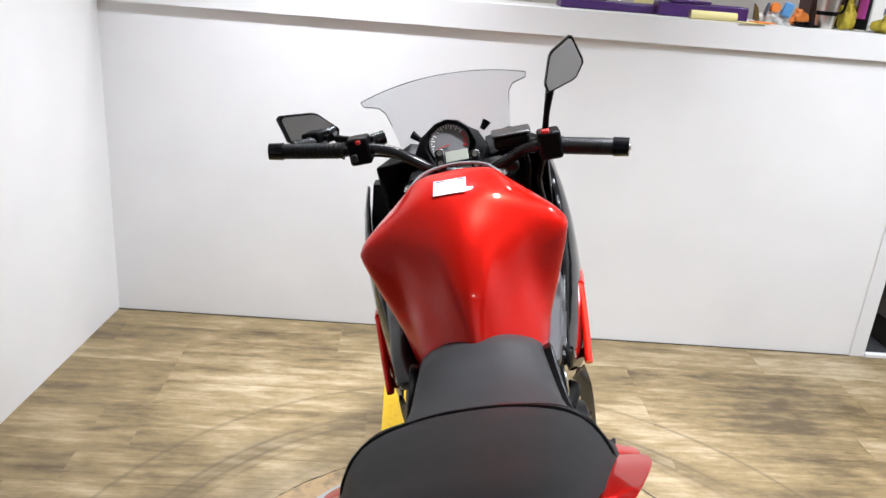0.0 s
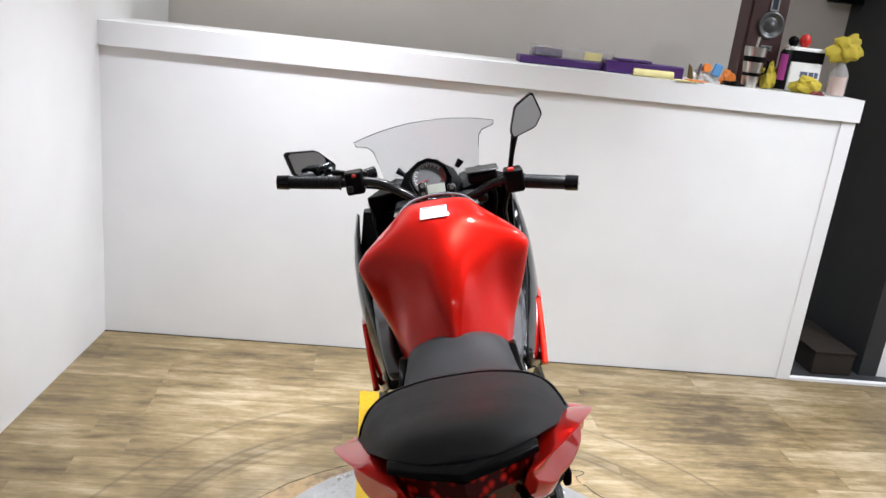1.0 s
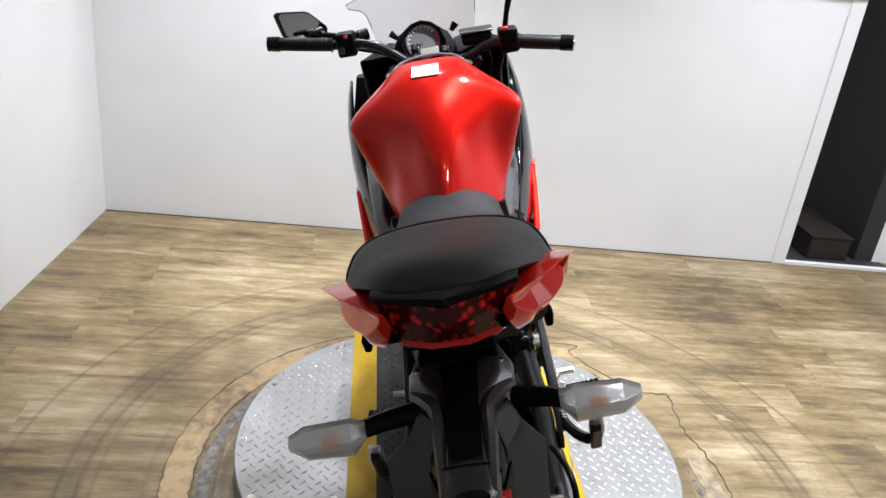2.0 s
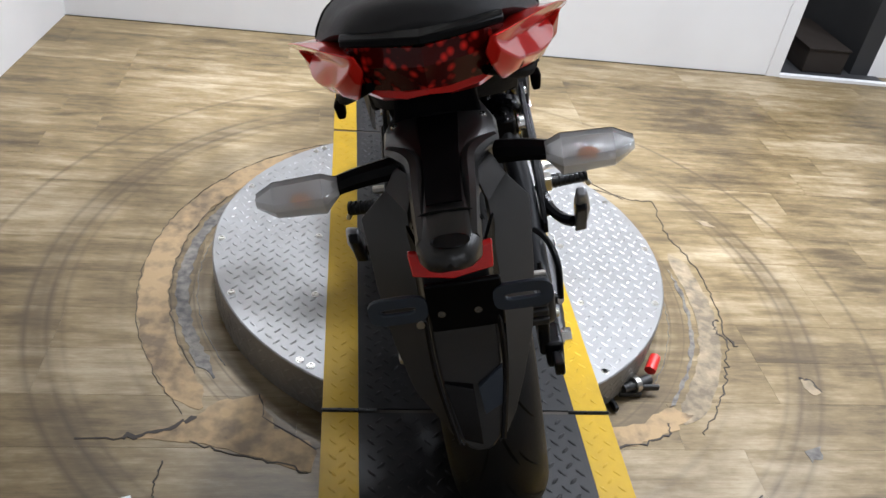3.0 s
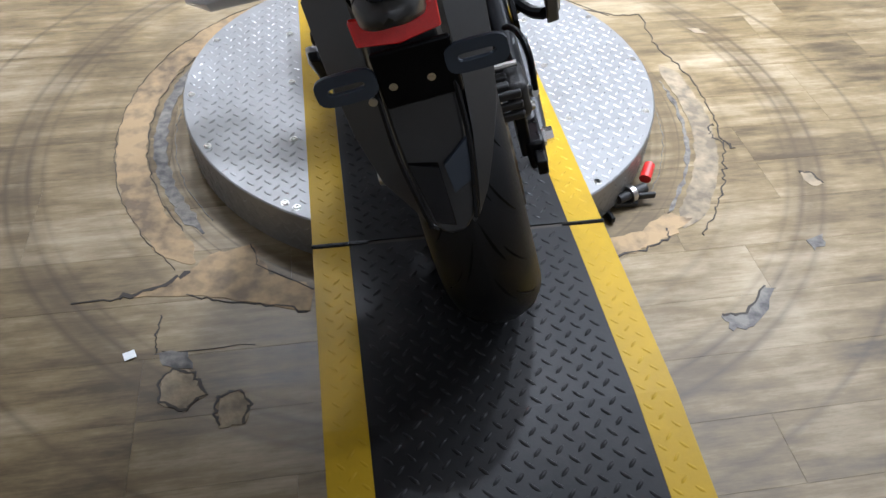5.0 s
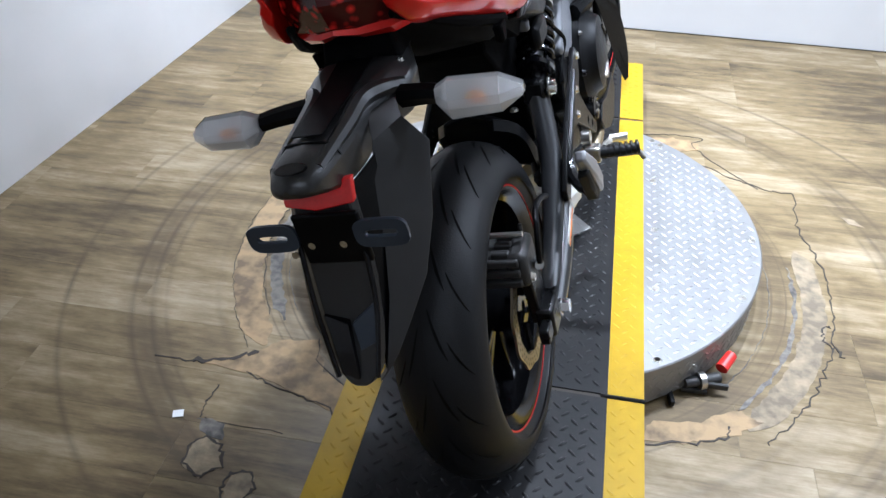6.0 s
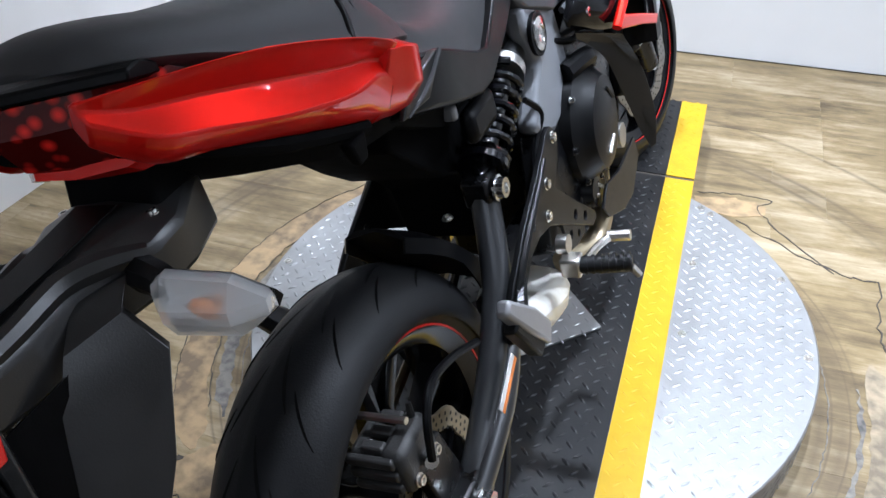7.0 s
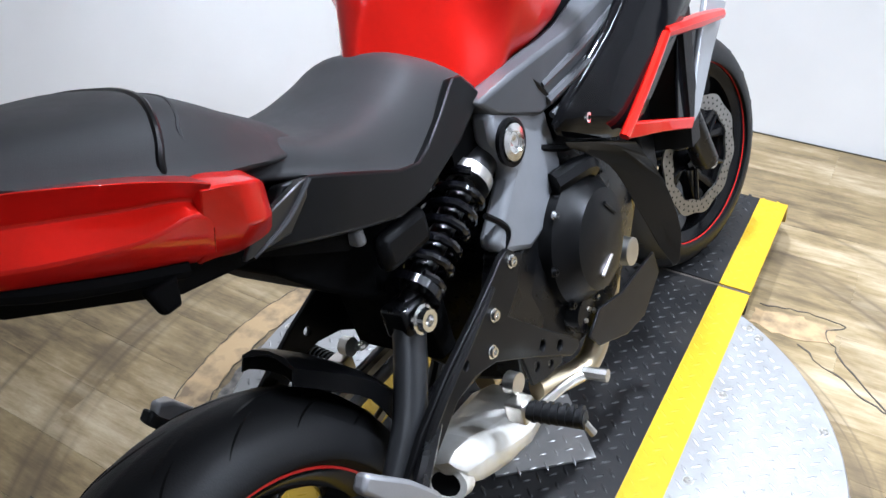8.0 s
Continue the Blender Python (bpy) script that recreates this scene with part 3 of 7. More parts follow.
def patch(name, outline, z, material, rough=0.008, steps=6, label=""):
    """A thin irregular flat piece lying on the floor, its edge broken up."""
    pts = []
    n = len(outline)
    for i in range(n):
        a, b = Vector(outline[i]), Vector(outline[(i + 1) % n])
        for k in range(steps):
            p = a.lerp(b, k / steps)
            pts.append((p.x + rnd.uniform(-rough, rough), p.y + rnd.uniform(-rough, rough)))
    bm = bmesh.new()
    top = [bm.verts.new((x, y, z)) for x, y in pts]
    low = [bm.verts.new((x, y, -0.003)) for x, y in pts]
    bm.faces.new(top)
    for i in range(len(pts)):
        j = (i + 1) % len(pts)
        bm.faces.new((low[i], low[j], top[j], top[i]))
    return part(name, bm, material, floor, label, smooth=False)


def ribbon(name, points, width, z, material, rough=0.004, steps=6, label=""):
    """A thin strip of uneven width along a broken line on the floor."""
    line = []
    for a, b in zip(points, points[1:]):
        for k in range(steps):
            p = Vector(a).lerp(Vector(b), k / steps)
            line.append(p + Vector((rnd.uniform(-rough, rough), rnd.uniform(-rough, rough))))
    line.append(Vector(points[-1]))
    rings = []
    for i, p in enumerate(line):
        d = (line[min(i + 1, len(line) - 1)] - line[max(i - 1, 0)]).normalized()
        w = width * rnd.uniform(0.4, 1.2) / 2
        nrm = Vector((-d.y, d.x)) * w
        a, b = p + nrm, p - nrm
        rings.append([(a.x, a.y, -0.003), (b.x, b.y, -0.003), (b.x, b.y, z), (a.x, a.y, z)])
    return part(name, loft(rings), material, floor, label, smooth=False)


def on_arc(r, deg):
    return (HX + r * math.cos(radians(deg)), HY + r * math.sin(radians(deg)))


def arc_patch(r0, r1, a0, a1, z, material, label="", rough=0.005):
    """A ring-shaped strip of bare floor with broken edges."""
    n = int(abs(a1 - a0) / 1.5)
    rings = []
    for k in range(n + 1):
        a = a0 + (a1 - a0) * k / n
        taper = min(1.0, k / 3, (n - k) / 3) * 0.9 + 0.1
        mid, half = (r0 + r1) / 2, (r1 - r0) / 2 * taper
        i, o = on_arc(mid - half + rnd.uniform(-rough, rough), a), on_arc(mid + half + rnd.uniform(-rough, rough), a)
        rings.append([(*i, -0.003), (*o, -0.003), (*o, z), (*i, z)])
    return part("worn_patch", loft(rings), material, floor, label, smooth=False)


arc_patch(0.742, 0.818, 112, 221, 0.0012, SUBFLOOR, "strip of bare orange-brown underlay")
arc_patch(0.755, 0.815, -44, 12, 0.0012, CONCRETE, "strip of scraped pale underlay")
arc_patch(0.690, 0.722, 120, 216, 0.0014, GLUE, "smear of old grey glue")
arc_patch(0.732, 0.742, -42, 6, 0.0014, GLUE, "smear of old grey glue")
patch("worn_patch", [(-0.46, 0.158), (-0.56, 0.135), (-0.60, 0.085), (-0.72, 0.030), (-0.62, 0.018), (-0.52, -0.01), (-0.33, -0.06), (-0.325, 0.0), (-0.42, 0.06)], 0.0014, SUBFLOOR, 0.008, 5, "torn hole showing brown underlay")
patch("worn_patch", [(0.33, 0.01), (0.45, 0.015), (0.53, 0.055), (0.60, 0.10), (0.55, 0.14), (0.46, 0.085), (0.35, 0.06)], 0.0014, SUBFLOOR, 0.008, 5, "torn hole showing brown underlay")
patch("worn_patch", [(0.33, 1.36), (0.44, 1.385), (0.53, 1.36), (0.52, 1.31), (0.42, 1.28), (0.33, 1.30)], 0.0014, SUBFLOOR, 0.007, 5, "torn hole showing brown underlay")
patch("worn_patch", [(-0.61, -0.18), (-0.57, -0.20), (-0.545, -0.25), (-0.58, -0.285), (-0.63, -0.26), (-0.635, -0.21)], 0.0014, CONCRETE, 0.006, 4, "chipped hole showing grey concrete")
patch("worn_patch", [(-0.65, -0.135), (-0.59, -0.14), (-0.575, -0.19), (-0.625, -0.175)], 0.0016, GLUE, 0.006, 4, "chipped hole showing grey concrete")
patch("worn_patch", [(-0.52, -0.265), (-0.48, -0.25), (-0.455, -0.285), (-0.47, -0.33), (-0.51, -0.33)], 0.0014, CONCRETE, 0.006, 4, "chipped hole showing grey concrete")
patch("worn_patch", [(0.955, 0.24), (0.985, 0.23), (0.992, 0.19), (0.965, 0.18), (0.945, 0.205)], 0.0014, CONCRETE, 0.004, 3, "chipped hole showing grey concrete")
patch("worn_patch", [(0.85, 0.0), (0.895, 0.01), (0.885, -0.03), (0.845, -0.035)], 0.0014, GLUE, 0.005, 3, "chipped hole showing grey concrete")
patch("worn_patch", [(0.545, -0.20), (0.60, -0.20), (0.68, -0.13), (0.70, -0.145), (0.61, -0.235), (0.555, -0.245)], 0.0014, GLUE, 0.006, 4, "chipped hole showing grey concrete")
patch("worn_patch", [(0.93, 0.99), (0.97, 0.985), (0.99, 0.945), (0.95, 0.955)], 0.0014, CONCRETE, 0.004, 3, "chipped hole showing grey concrete")
# dark rims round the chips
for rim in (((-0.61, -0.18), (-0.57, -0.20), (-0.545, -0.25), (-0.58, -0.285), (-0.63, -0.26), (-0.635, -0.21), (-0.61, -0.18)), ((-0.52, -0.265), (-0.48, -0.25), (-0.455, -0.285), (-0.47, -0.33)), ((-0.51, -0.33), (-0.525, -0.30), (-0.52, -0.265)), ((0.545, -0.20), (0.60, -0.20), (0.68, -0.13)), ((0.955, 0.24), (0.985, 0.23), (0.992, 0.19))):
    ribbon("crack", rim, 0.0065, 0.0021, CRACK, 0.004, 5)
for y, a, b in ((0.70, 118, 212), (0.668, 130, 220), (0.715, 140, 218), (0.672, -40, 30)):
    ribbon("crack", [on_arc(y, k) for k in range(a, b, 6)], 0.0024, 0.0016, GLUE, 0.003)
ribbon("crack", [on_arc(0.822, a) for a in range(100, 222, 8)], 0.0020, 0.0018, CRACK, label="dark crack along the worn ring")
ribbon("crack", [on_arc(0.74, a) for a in range(150, 222, 9)], 0.0026, 0.0018, CRACK)
ribbon("crack", [(-0.598, 0.088), (-0.66, 0.05), (-0.74, 0.022)], 0.0130, 0.0022, CRACK, 0.008, label="black broken edge of a plank")
ribbon("crack", [(-0.74, 0.022), (-0.84, 0.023)], 0.0039, 0.0018, CRACK)
ribbon("crack", [(-0.60, 0.02), (-0.53, -0.012), (-0.44, -0.03), (-0.34, -0.068)], 0.0039, 0.0020, CRACK, 0.006)
ribbon("crack", [(-0.46, 0.158), (-0.448, 0.085), (-0.325, -0.005)], 0.0033, 0.0020, CRACK)
ribbon("crack", [(-0.645, -0.035), (-0.655, -0.09), (-0.648, -0.135)], 0.0033, 0.0018, CRACK)
ribbon("crack", [(-0.64, -0.137), (-0.45, -0.142)], 0.0020, 0.0014, CRACK)
ribbon("crack", [on_arc(0.835, a) for a in range(-44, 20, 6)] + [(0.79, 0.92), (0.812, 1.092), (0.72, 1.10), (0.60, 1.17), (0.45, 1.27)], 0.0039, 0.0018, CRACK, 0.007, label="jagged dark crack in the vinyl")
ribbon("crack", [(0.335, 1.385), (0.45, 1.405), (0.548, 1.397), (0.50, 1.35), (0.56, 1.25), (0.70, 1.10)], 0.0033, 0.0018, CRACK, 0.004)
ribbon("crack", [(0.805, 0.48), (0.78, 0.44), (0.79, 0.40), (0.825, 0.36)], 0.0052, 0.0020, CRACK, 0.008)
ribbon("crack", [(0.34, -0.005), (0.45, 0.018), (0.52, 0.048), (0.525, 0.08)], 0.0052, 0.0020, CRACK, 0.006)
tagged(obj("paper_scrap", box(-0.012, 0.012, -0.010, 0.010, 0.0025, 0.0033, m=pose(-0.70, -0.137, 0, 0, 0, 20)), WHITE, smooth=False), "small white paper scrap lying on the floor", "paper")

# ---- things on the half wall's cap ----
CAP_Z = 1.413


def cap_y(x):
    return 2.375 - 0.0207 * (x + 1.52)


def crate():
    c = thing("purple_tray", "long purple plastic tray on the wall cap", "tray")
    part("base", box(0.30, 0.75, 2.50, 2.62, CAP_Z, CAP_Z + 0.035), PURPLE, c, bevel=0.006)
    part("clear_lid", box(0.36, 0.74, 2.52, 2.63, CAP_Z + 0.036, CAP_Z + 0.085), CLEAR_PLASTIC, c, "clear lid", bevel=0.008)
    part("insert", box(0.37, 0.50, 2.53, 2.62, CAP_Z + 0.038, CAP_Z + 0.075), PURPLE, c, bevel=0.006)
    part("label_card", box(0.60, 0.68, 2.515, 2.519, CAP_Z + 0.04, CAP_Z + 0.075), YELLOW_PAPER, c)
    c2 = thing("purple_box", "flat purple box with a dark lid on the wall cap", "box")
    part("body", box(0.69, 1.06, 2.46, 2.55, CAP_Z, CAP_Z + 0.055), PURPLE, c2, bevel=0.006)
    part("lid", box(0.74, 0.90, 2.455, 2.555, CAP_Z + 0.056, CAP_Z + 0.066), PURPLE, c2, bevel=0.003)


crate()
roll = thing("paper_roll", "pale yellow rolled paper tube on the wall cap", "roll")
part("tube", lathe([(0.0, 0.008), (0.0, 0.017), (0.185, 0.017), (0.185, 0.008)], 20, "x", (0.80, cap_y(0.9) + 0.07, CAP_Z + 0.017), closed=True), YELLOW_PAPER, roll)
part("end_ring", lathe([(-0.004, 0.006), (-0.004, 0.016), (0.0, 0.016), (0.0, 0.006)], 20, "x", (0.80, cap_y(0.9) + 0.07, CAP_Z + 0.017), closed=True), GOLD_PIPE, roll)
tagged(obj("sticky_note", box(0.98, 1.08, 2.325, 2.40, CAP_Z + 0.002, CAP_Z + 0.005), YELLOW_PAPER, smooth=False), "pale yellow paper note lying on the wall cap", "paper")
tagged(obj("orange_note", box(1.05, 1.13, 2.34, 2.42, CAP_Z + 0.0055, CAP_Z + 0.009), ORANGE, smooth=False), "orange paper note lying on the wall cap", "paper")


def tumbler(x):
    y = cap_y(x) + 0.11
    c = thing("steel_tumbler", "brushed steel tumbler with two black bands on the wall cap", "tumbler")
    part("cup", lathe([(0.0, 0.002), (0.0, 0.034), (0.180, 0.051), (0.182, 0.048), (0.182, 0.002)], 28, "z", (x, y, CAP_Z)), STEEL, c)
    part("band", lathe([(0.115, 0.043), (0.115, 0.0475), (0.14, 0.0498), (0.14, 0.045)], 28, "z", (x, y, CAP_Z), closed=True), BLACK, c, "black rubber band")
    part("band", lathe([(0.052, 0.037), (0.052, 0.0415), (0.068, 0.0430), (0.068, 0.038)], 28, "z", (x, y, CAP_Z), closed=True), BLACK, c, "black rubber band")
    part("handle", tube([(x + 0.046, y, CAP_Z + 0.13), (x + 0.068, y, CAP_Z + 0.120), (x + 0.066, y, CAP_Z + 0.075), (x + 0.040, y, CAP_Z + 0.06)], 0.005, 8), BLACK, c)
    part("straw", tube([(x, y, CAP_Z + 0.18), (x + 0.004, y, CAP_Z + 0.225)], 0.006, 8), STEEL, c)


tumbler(1.362)


def spray_can(x, y, r, h, material, label, cap_material):
    c = thing("spray_can", label, "can")
    part("can", lathe([(0.0, 0.002), (0.0, r), (h * 0.86, r), (h * 0.92, r * 0.7), (h * 0.93, 0.002)], 24, "z", (x, y, CAP_Z)), material, c)
    part("cap", lathe([(h * 0.925, 0.002), (h * 0.925, r * 0.45), (h, r * 0.4), (h + 0.002, 0.002)], 18, "z", (x, y, CAP_Z)), cap_material, c)
    part("base_ring", lathe([(0.0, r * 0.96), (0.0, r * 1.03), (0.008, r * 1.03), (0.008, r * 0.96)], 24, "z", (x, y, CAP_Z), closed=True), STEEL, c)
    return c


can = spray_can(1.502, cap_y(1.51) + 0.10, 0.026, 0.200, BLACK, "black spray can with a magenta side stripe on the wall cap", STEEL)
part("stripe", loft([[(1.502 + r * math.cos(a), cap_y(1.51) + 0.10 + r * math.sin(a), CAP_Z + z) for r, z in ((0.0257, 0.050), (0.0266, 0.050), (0.0266, 0.165), (0.0257, 0.165))] for a in (radians(190 + 10 * k) for k in range(9))]), MAGENTA, can, "magenta printed stripe")
jug = thing("solvent_tin", "square white and black tin with an orange-red cap", "tin")
jy = cap_y(1.6) + 0.17
part("tin", box(1.545, 1.700, jy - 0.045, jy + 0.045, CAP_Z, CAP_Z + 0.202), WHITE, jug, bevel=0.008)
part("label_band", box(1.5445, 1.7005, jy - 0.0455, jy + 0.0455, CAP_Z + 0.135, CAP_Z + 0.186), BLACK, jug, "black label band")
for k, (bx, bw) in enumerate(((1.600, 0.036), (1.642, 0.024), (1.670, 0.018))):
    part("print_bar", box(bx, bx + bw, jy - 0.0465, jy - 0.0455, CAP_Z + 0.07, CAP_Z + 0.095), INK, jug)
part("handle_ball", lathe([(0.203, 0.002), (0.203, 0.012), (0.213, 0.021), (0.228, 0.024), (0.243, 0.017), (0.249, 0.002)], 18, "z", (1.560, jy, CAP_Z)), BLACK, jug, "black round knob")
part("cap", lathe([(0.203, 0.002), (0.203, 0.014), (0.216, 0.024), (0.236, 0.027), (0.256, 0.018), (0.263, 0.002)], 18, "z", (1.610, jy - 0.01, CAP_Z)), RED_PLASTIC, jug, "orange-red round cap")


def crumpled(name, at, size, material, label, category, seed):
    """A crumpled cloth: a ball of folds."""
    bm = bmesh.new()
    bmesh.ops.create_icosphere(bm, subdivisions=4, radius=1.0)
    for v in bm.verts:
        n = noise.noise(v.co * 1.3 + Vector((seed, 0, 0))) * 0.45 + abs(noise.noise(v.co * 3.0 + Vector((0, seed, 0)))) * 0.22 + noise.noise(v.co * 7.0) * 0.06 - 0.10 * abs(math.sin(5.0 * v.co.x + 3.0 * v.co.z + seed))
        v.co = v.co * (0.8 + n)
        v.co = Vector((v.co.x * size[0] + at[0], v.co.y * size[1] + at[1], v.co.z * size[2] + at[2]))
    low = min(v.co.z for v in bm.verts)
    if at[2] < CAP_Z + 0.1:
        for v in bm.verts:
            v.co.z = max(v.co.z - low + CAP_Z - 0.01, CAP_Z + 0.001)
    return tagged(obj(name, bm, material), label, category)


crumpled("yellow_rag", (1.46, cap_y(1.46) + 0.13, CAP_Z + 0.03), (0.05, 0.05, 0.075), YELLOW_CLOTH, "crumpled yellow cloth lying between the cans", "rag", 3.1)
crumpled("yellow_rag", (1.605, cap_y(1.6) + 0.07, CAP_Z + 0.03), (0.07, 0.045, 0.045), YELLOW_CLOTH, "crumpled yellow cloth lying before the tin", "rag", 7.7)
crumpled("red_rag", (1.66, cap_y(1.66) + 0.06, CAP_Z + 0.02), (0.05, 0.04, 0.018), mat("dark_red_cloth", (0.12, 0.02, 0.02), 0.8), "small dark red cloth on the wall cap", "rag", 9.4)
crumpled("brown_rag", (1.27, cap_y(1.27) + 0.09, CAP_Z + 0.02), (0.06, 0.04, 0.018), BLACK, "small dark cloth on the wall cap", "rag", 2.4)
snack = crumpled("snack_bag", (1.148, cap_y(1.15) + 0.135, CAP_Z + 0.03), (0.078, 0.016, 0.046), mat("crinkled_bag_film", (0.46, 0.46, 0.44), 0.22, 0.2, 0.35, 40, stain=(0.16, 0.15, 0.12)), "crinkled clear and white snack bag with orange and blue print", "bag", 1.3)
sy = cap_y(1.15) + 0.115
part("print_spot", lathe([(-0.004, 0.0006), (-0.004, 0.018), (0.012, 0.020), (0.012, 0.0006)], 20, "y", (1.155, sy, CAP_Z + 0.066)), ORANGE, snack, "round orange print")
part("print_panel", box(-0.020, 0.020, -0.003, 0.012, -0.030, 0.026, m=pose(1.206, sy, CAP_Z + 0.062, 0, 14, 0)), BLUE, snack, "blue printed panel", bevel=0.005)
part("print_wedge", loft([[(1.072, sy, CAP_Z + 0.012), (1.100, sy, CAP_Z + 0.012), (1.100, sy + 0.012, CAP_Z + 0.012), (1.072, sy + 0.012, CAP_Z + 0.012)], [(1.068, sy, CAP_Z + 0.078), (1.086, sy, CAP_Z + 0.060), (1.086, sy + 0.012, CAP_Z + 0.060), (1.068, sy + 0.012, CAP_Z + 0.078)]]), mat("olive_print", (0.10, 0.075, 0.02), 0.4), snack, "olive printed corner", bevel=0.003)
part("print_bar", box(-0.004, 0.004, -0.003, 0.010, -0.028, 0.022, m=pose(1.123, sy, CAP_Z + 0.060, 0, 6, 0)), INK, snack, bevel=0.002)
crumpled("snack_pouch", (1.272, cap_y(1.27) + 0.150, CAP_Z + 0.03), (0.040, 0.022, 0.044), ORANGE, "crumpled orange snack pouch on the wall cap", "pouch", 8.8)
bottle = thing("spray_bottle", "clear spray bottle with a yellow cloth draped over its head", "bottle")
bx, by = 1.785, cap_y(1.78) + 0.12
part("flask", lathe([(0.0, 0.002), (0.0, 0.042), (0.10, 0.042), (0.125, 0.03), (0.15, 0.016), (0.17, 0.014), (0.171, 0.002)], 24, "z", (bx, by, CAP_Z)), CLEAR_PLASTIC, bottle)
part("liquid", lathe([(0.006, 0.002), (0.006, 0.038), (0.09, 0.038), (0.091, 0.002)], 24, "z", (bx, by, CAP_Z)), mat("pinkish_liquid", (0.55, 0.36, 0.28), 0.2), bottle)
crumpled("yellow_glove", (bx - 0.005, by - 0.01, CAP_Z + 0.215), (0.100, 0.035, 0.072), YELLOW_CLOTH, "yellow cloth draped over a spray bottle", "rag", 5.2)
part("trigger", box(bx - 0.07, bx - 0.02, by - 0.012, by + 0.012, CAP_Z + 0.17, CAP_Z + 0.20), BLACK, bottle, bevel=0.004)
tagged(obj("clear_cup", lathe([(0.0, 0.028), (0.09, 0.034), (0.09, 0.032), (0.003, 0.026)], 24, "z", (1.70, cap_y(1.7) + 0.2, CAP_Z), closed=True), CLEAR_PLASTIC), "clear plastic cup on the wall cap", "cup")
DARK_SILVER = mat("dull_dark_silver", (0.13, 0.135, 0.135), 0.34, 0.5, 0.1, 40)
speaker = thing("loudspeaker", "dark cherry-brown loudspeaker cabinet with a silver driver on the wall cap", "loudspeaker")
sx0, sx1, sf, stop = 1.358, 1.543, 2.560, CAP_Z + 0.424
part("cabinet", box(sx0, sx1, sf, sf + 0.115, CAP_Z + 0.004, stop), WOOD_DARK, speaker, "dark cherry-brown wooden cabinet", bevel=0.004)
part("baffle", box(sx0 + 0.010, sx1 - 0.010, sf - 0.006, sf + 0.002, CAP_Z + 0.014, stop - 0.010), WOOD_DARK, speaker, bevel=0.002)
for px in (sx0 + 0.02, sx1 - 0.02):
    part("foot", lathe([(0.0, 0.001), (0.0, 0.009), (0.005, 0.009), (0.005, 0.001)], 12, "z", (px, sf + 0.05, CAP_Z)), RUBBER, speaker)
dc = ((sx0 + sx1) / 2 + 0.018, sf - 0.006, CAP_Z + 0.284)
driver = part("driver_ring", lathe([(0.0, 0.046), (0.0, 0.063), (-0.010, 0.062), (-0.013, 0.056), (-0.008, 0.047)], 40, "y", dc, closed=True), DARK_SILVER, speaker, "dull silver-grey driver ring")
part("cone", lathe([(0.001, 0.0475), (-0.006, 0.046), (0.000, 0.036), (-0.004, 0.026), (-0.014, 0.018), (-0.020, 0.0006)], 32, "y", dc), DARK_SILVER, driver, "domed silver-grey cone")
for z0, z1, hw in ((stop - 0.076, stop - 0.008, 0.021), (CAP_Z + 0.168, CAP_Z + 0.192, 0.027)):
    port = part("port_frame", joined(box(dc[0] - hw, dc[0] + hw, sf - 0.012, sf - 0.005, z0, z0 + 0.007), box(dc[0] - hw, dc[0] + hw, sf - 0.012, sf - 0.005, z1 - 0.007, z1), box(dc[0] - hw, dc[0] - hw + 0.008, sf - 0.012, sf - 0.005, z0 + 0.007, z1 - 0.007), box(dc[0] + hw - 0.008, dc[0] + hw, sf - 0.012, sf - 0.005, z0 + 0.007, z1 - 0.007)), ALLOY, speaker, "silver rectangular frame", smooth=False)
    part("port_inset", box(dc[0] - hw + 0.008, dc[0] + hw - 0.008, sf - 0.009, sf - 0.006, z0 + 0.007, z1 - 0.007), EAR, port, smooth=False)
wire = thing("wall_camera", "small black device with a thin black cable on the far wall", "device")
part("body", box(2.14, 2.30, 3.2, 3.31, 1.872, 1.955), BLACK, wire, bevel=0.006)
part("cable", tube([(2.29, 3.25, 1.88), (2.33, 3.22, 1.865), (2.39, 3.22, 1.885)], 0.004, 6), BLACK, wire)
carton = thing("brown_carton", "brown board box standing in the passage, its shade put into the colour", "box")
part("carton_body", box(2.02, 2.24, 2.40, 2.85, 0.006, 0.125, m=None), SHADED_BOARD, carton, bevel=0.004)
part("lid", box(2.015, 2.245, 2.395, 2.855, 0.1255, 0.133), SHADED_BOARD, carton)

from mathutils.bvhtree import BVHTree

# ---- the motorcycle, leaning on its side stand; x right, y ahead, z up in its own frame, rear contact at 0 ----
bike = thing("motorcycle", "red and black sports motorcycle leaning on a turntable ramp", "motorcycle")
bike.matrix_world = pose(0.058, -0.108, 0.126) @ pose(0, 0, 0, 0, 0, -3.2) @ pose(0, 0, 0, 0, -15.3, 0)


def smooth_profile(points, n=4):
    out = []
    for i in range(len(points) - 1):
        p0, p1, p2, p3 = points[max(i - 1, 0)], points[i], points[i + 1], points[min(i + 2, len(points) - 1)]
        for k in range(n):
            u = k / n
            out.append(tuple(0.5 * (2 * b + (c - a) * u + (2 * a - 5 * b + 4 * c - d) * u * u + (3 * b - a - 3 * c + d) * u**3) for a, b, c, d in zip(p0, p1, p2, p3)))
    out.append(points[-1])
    return out


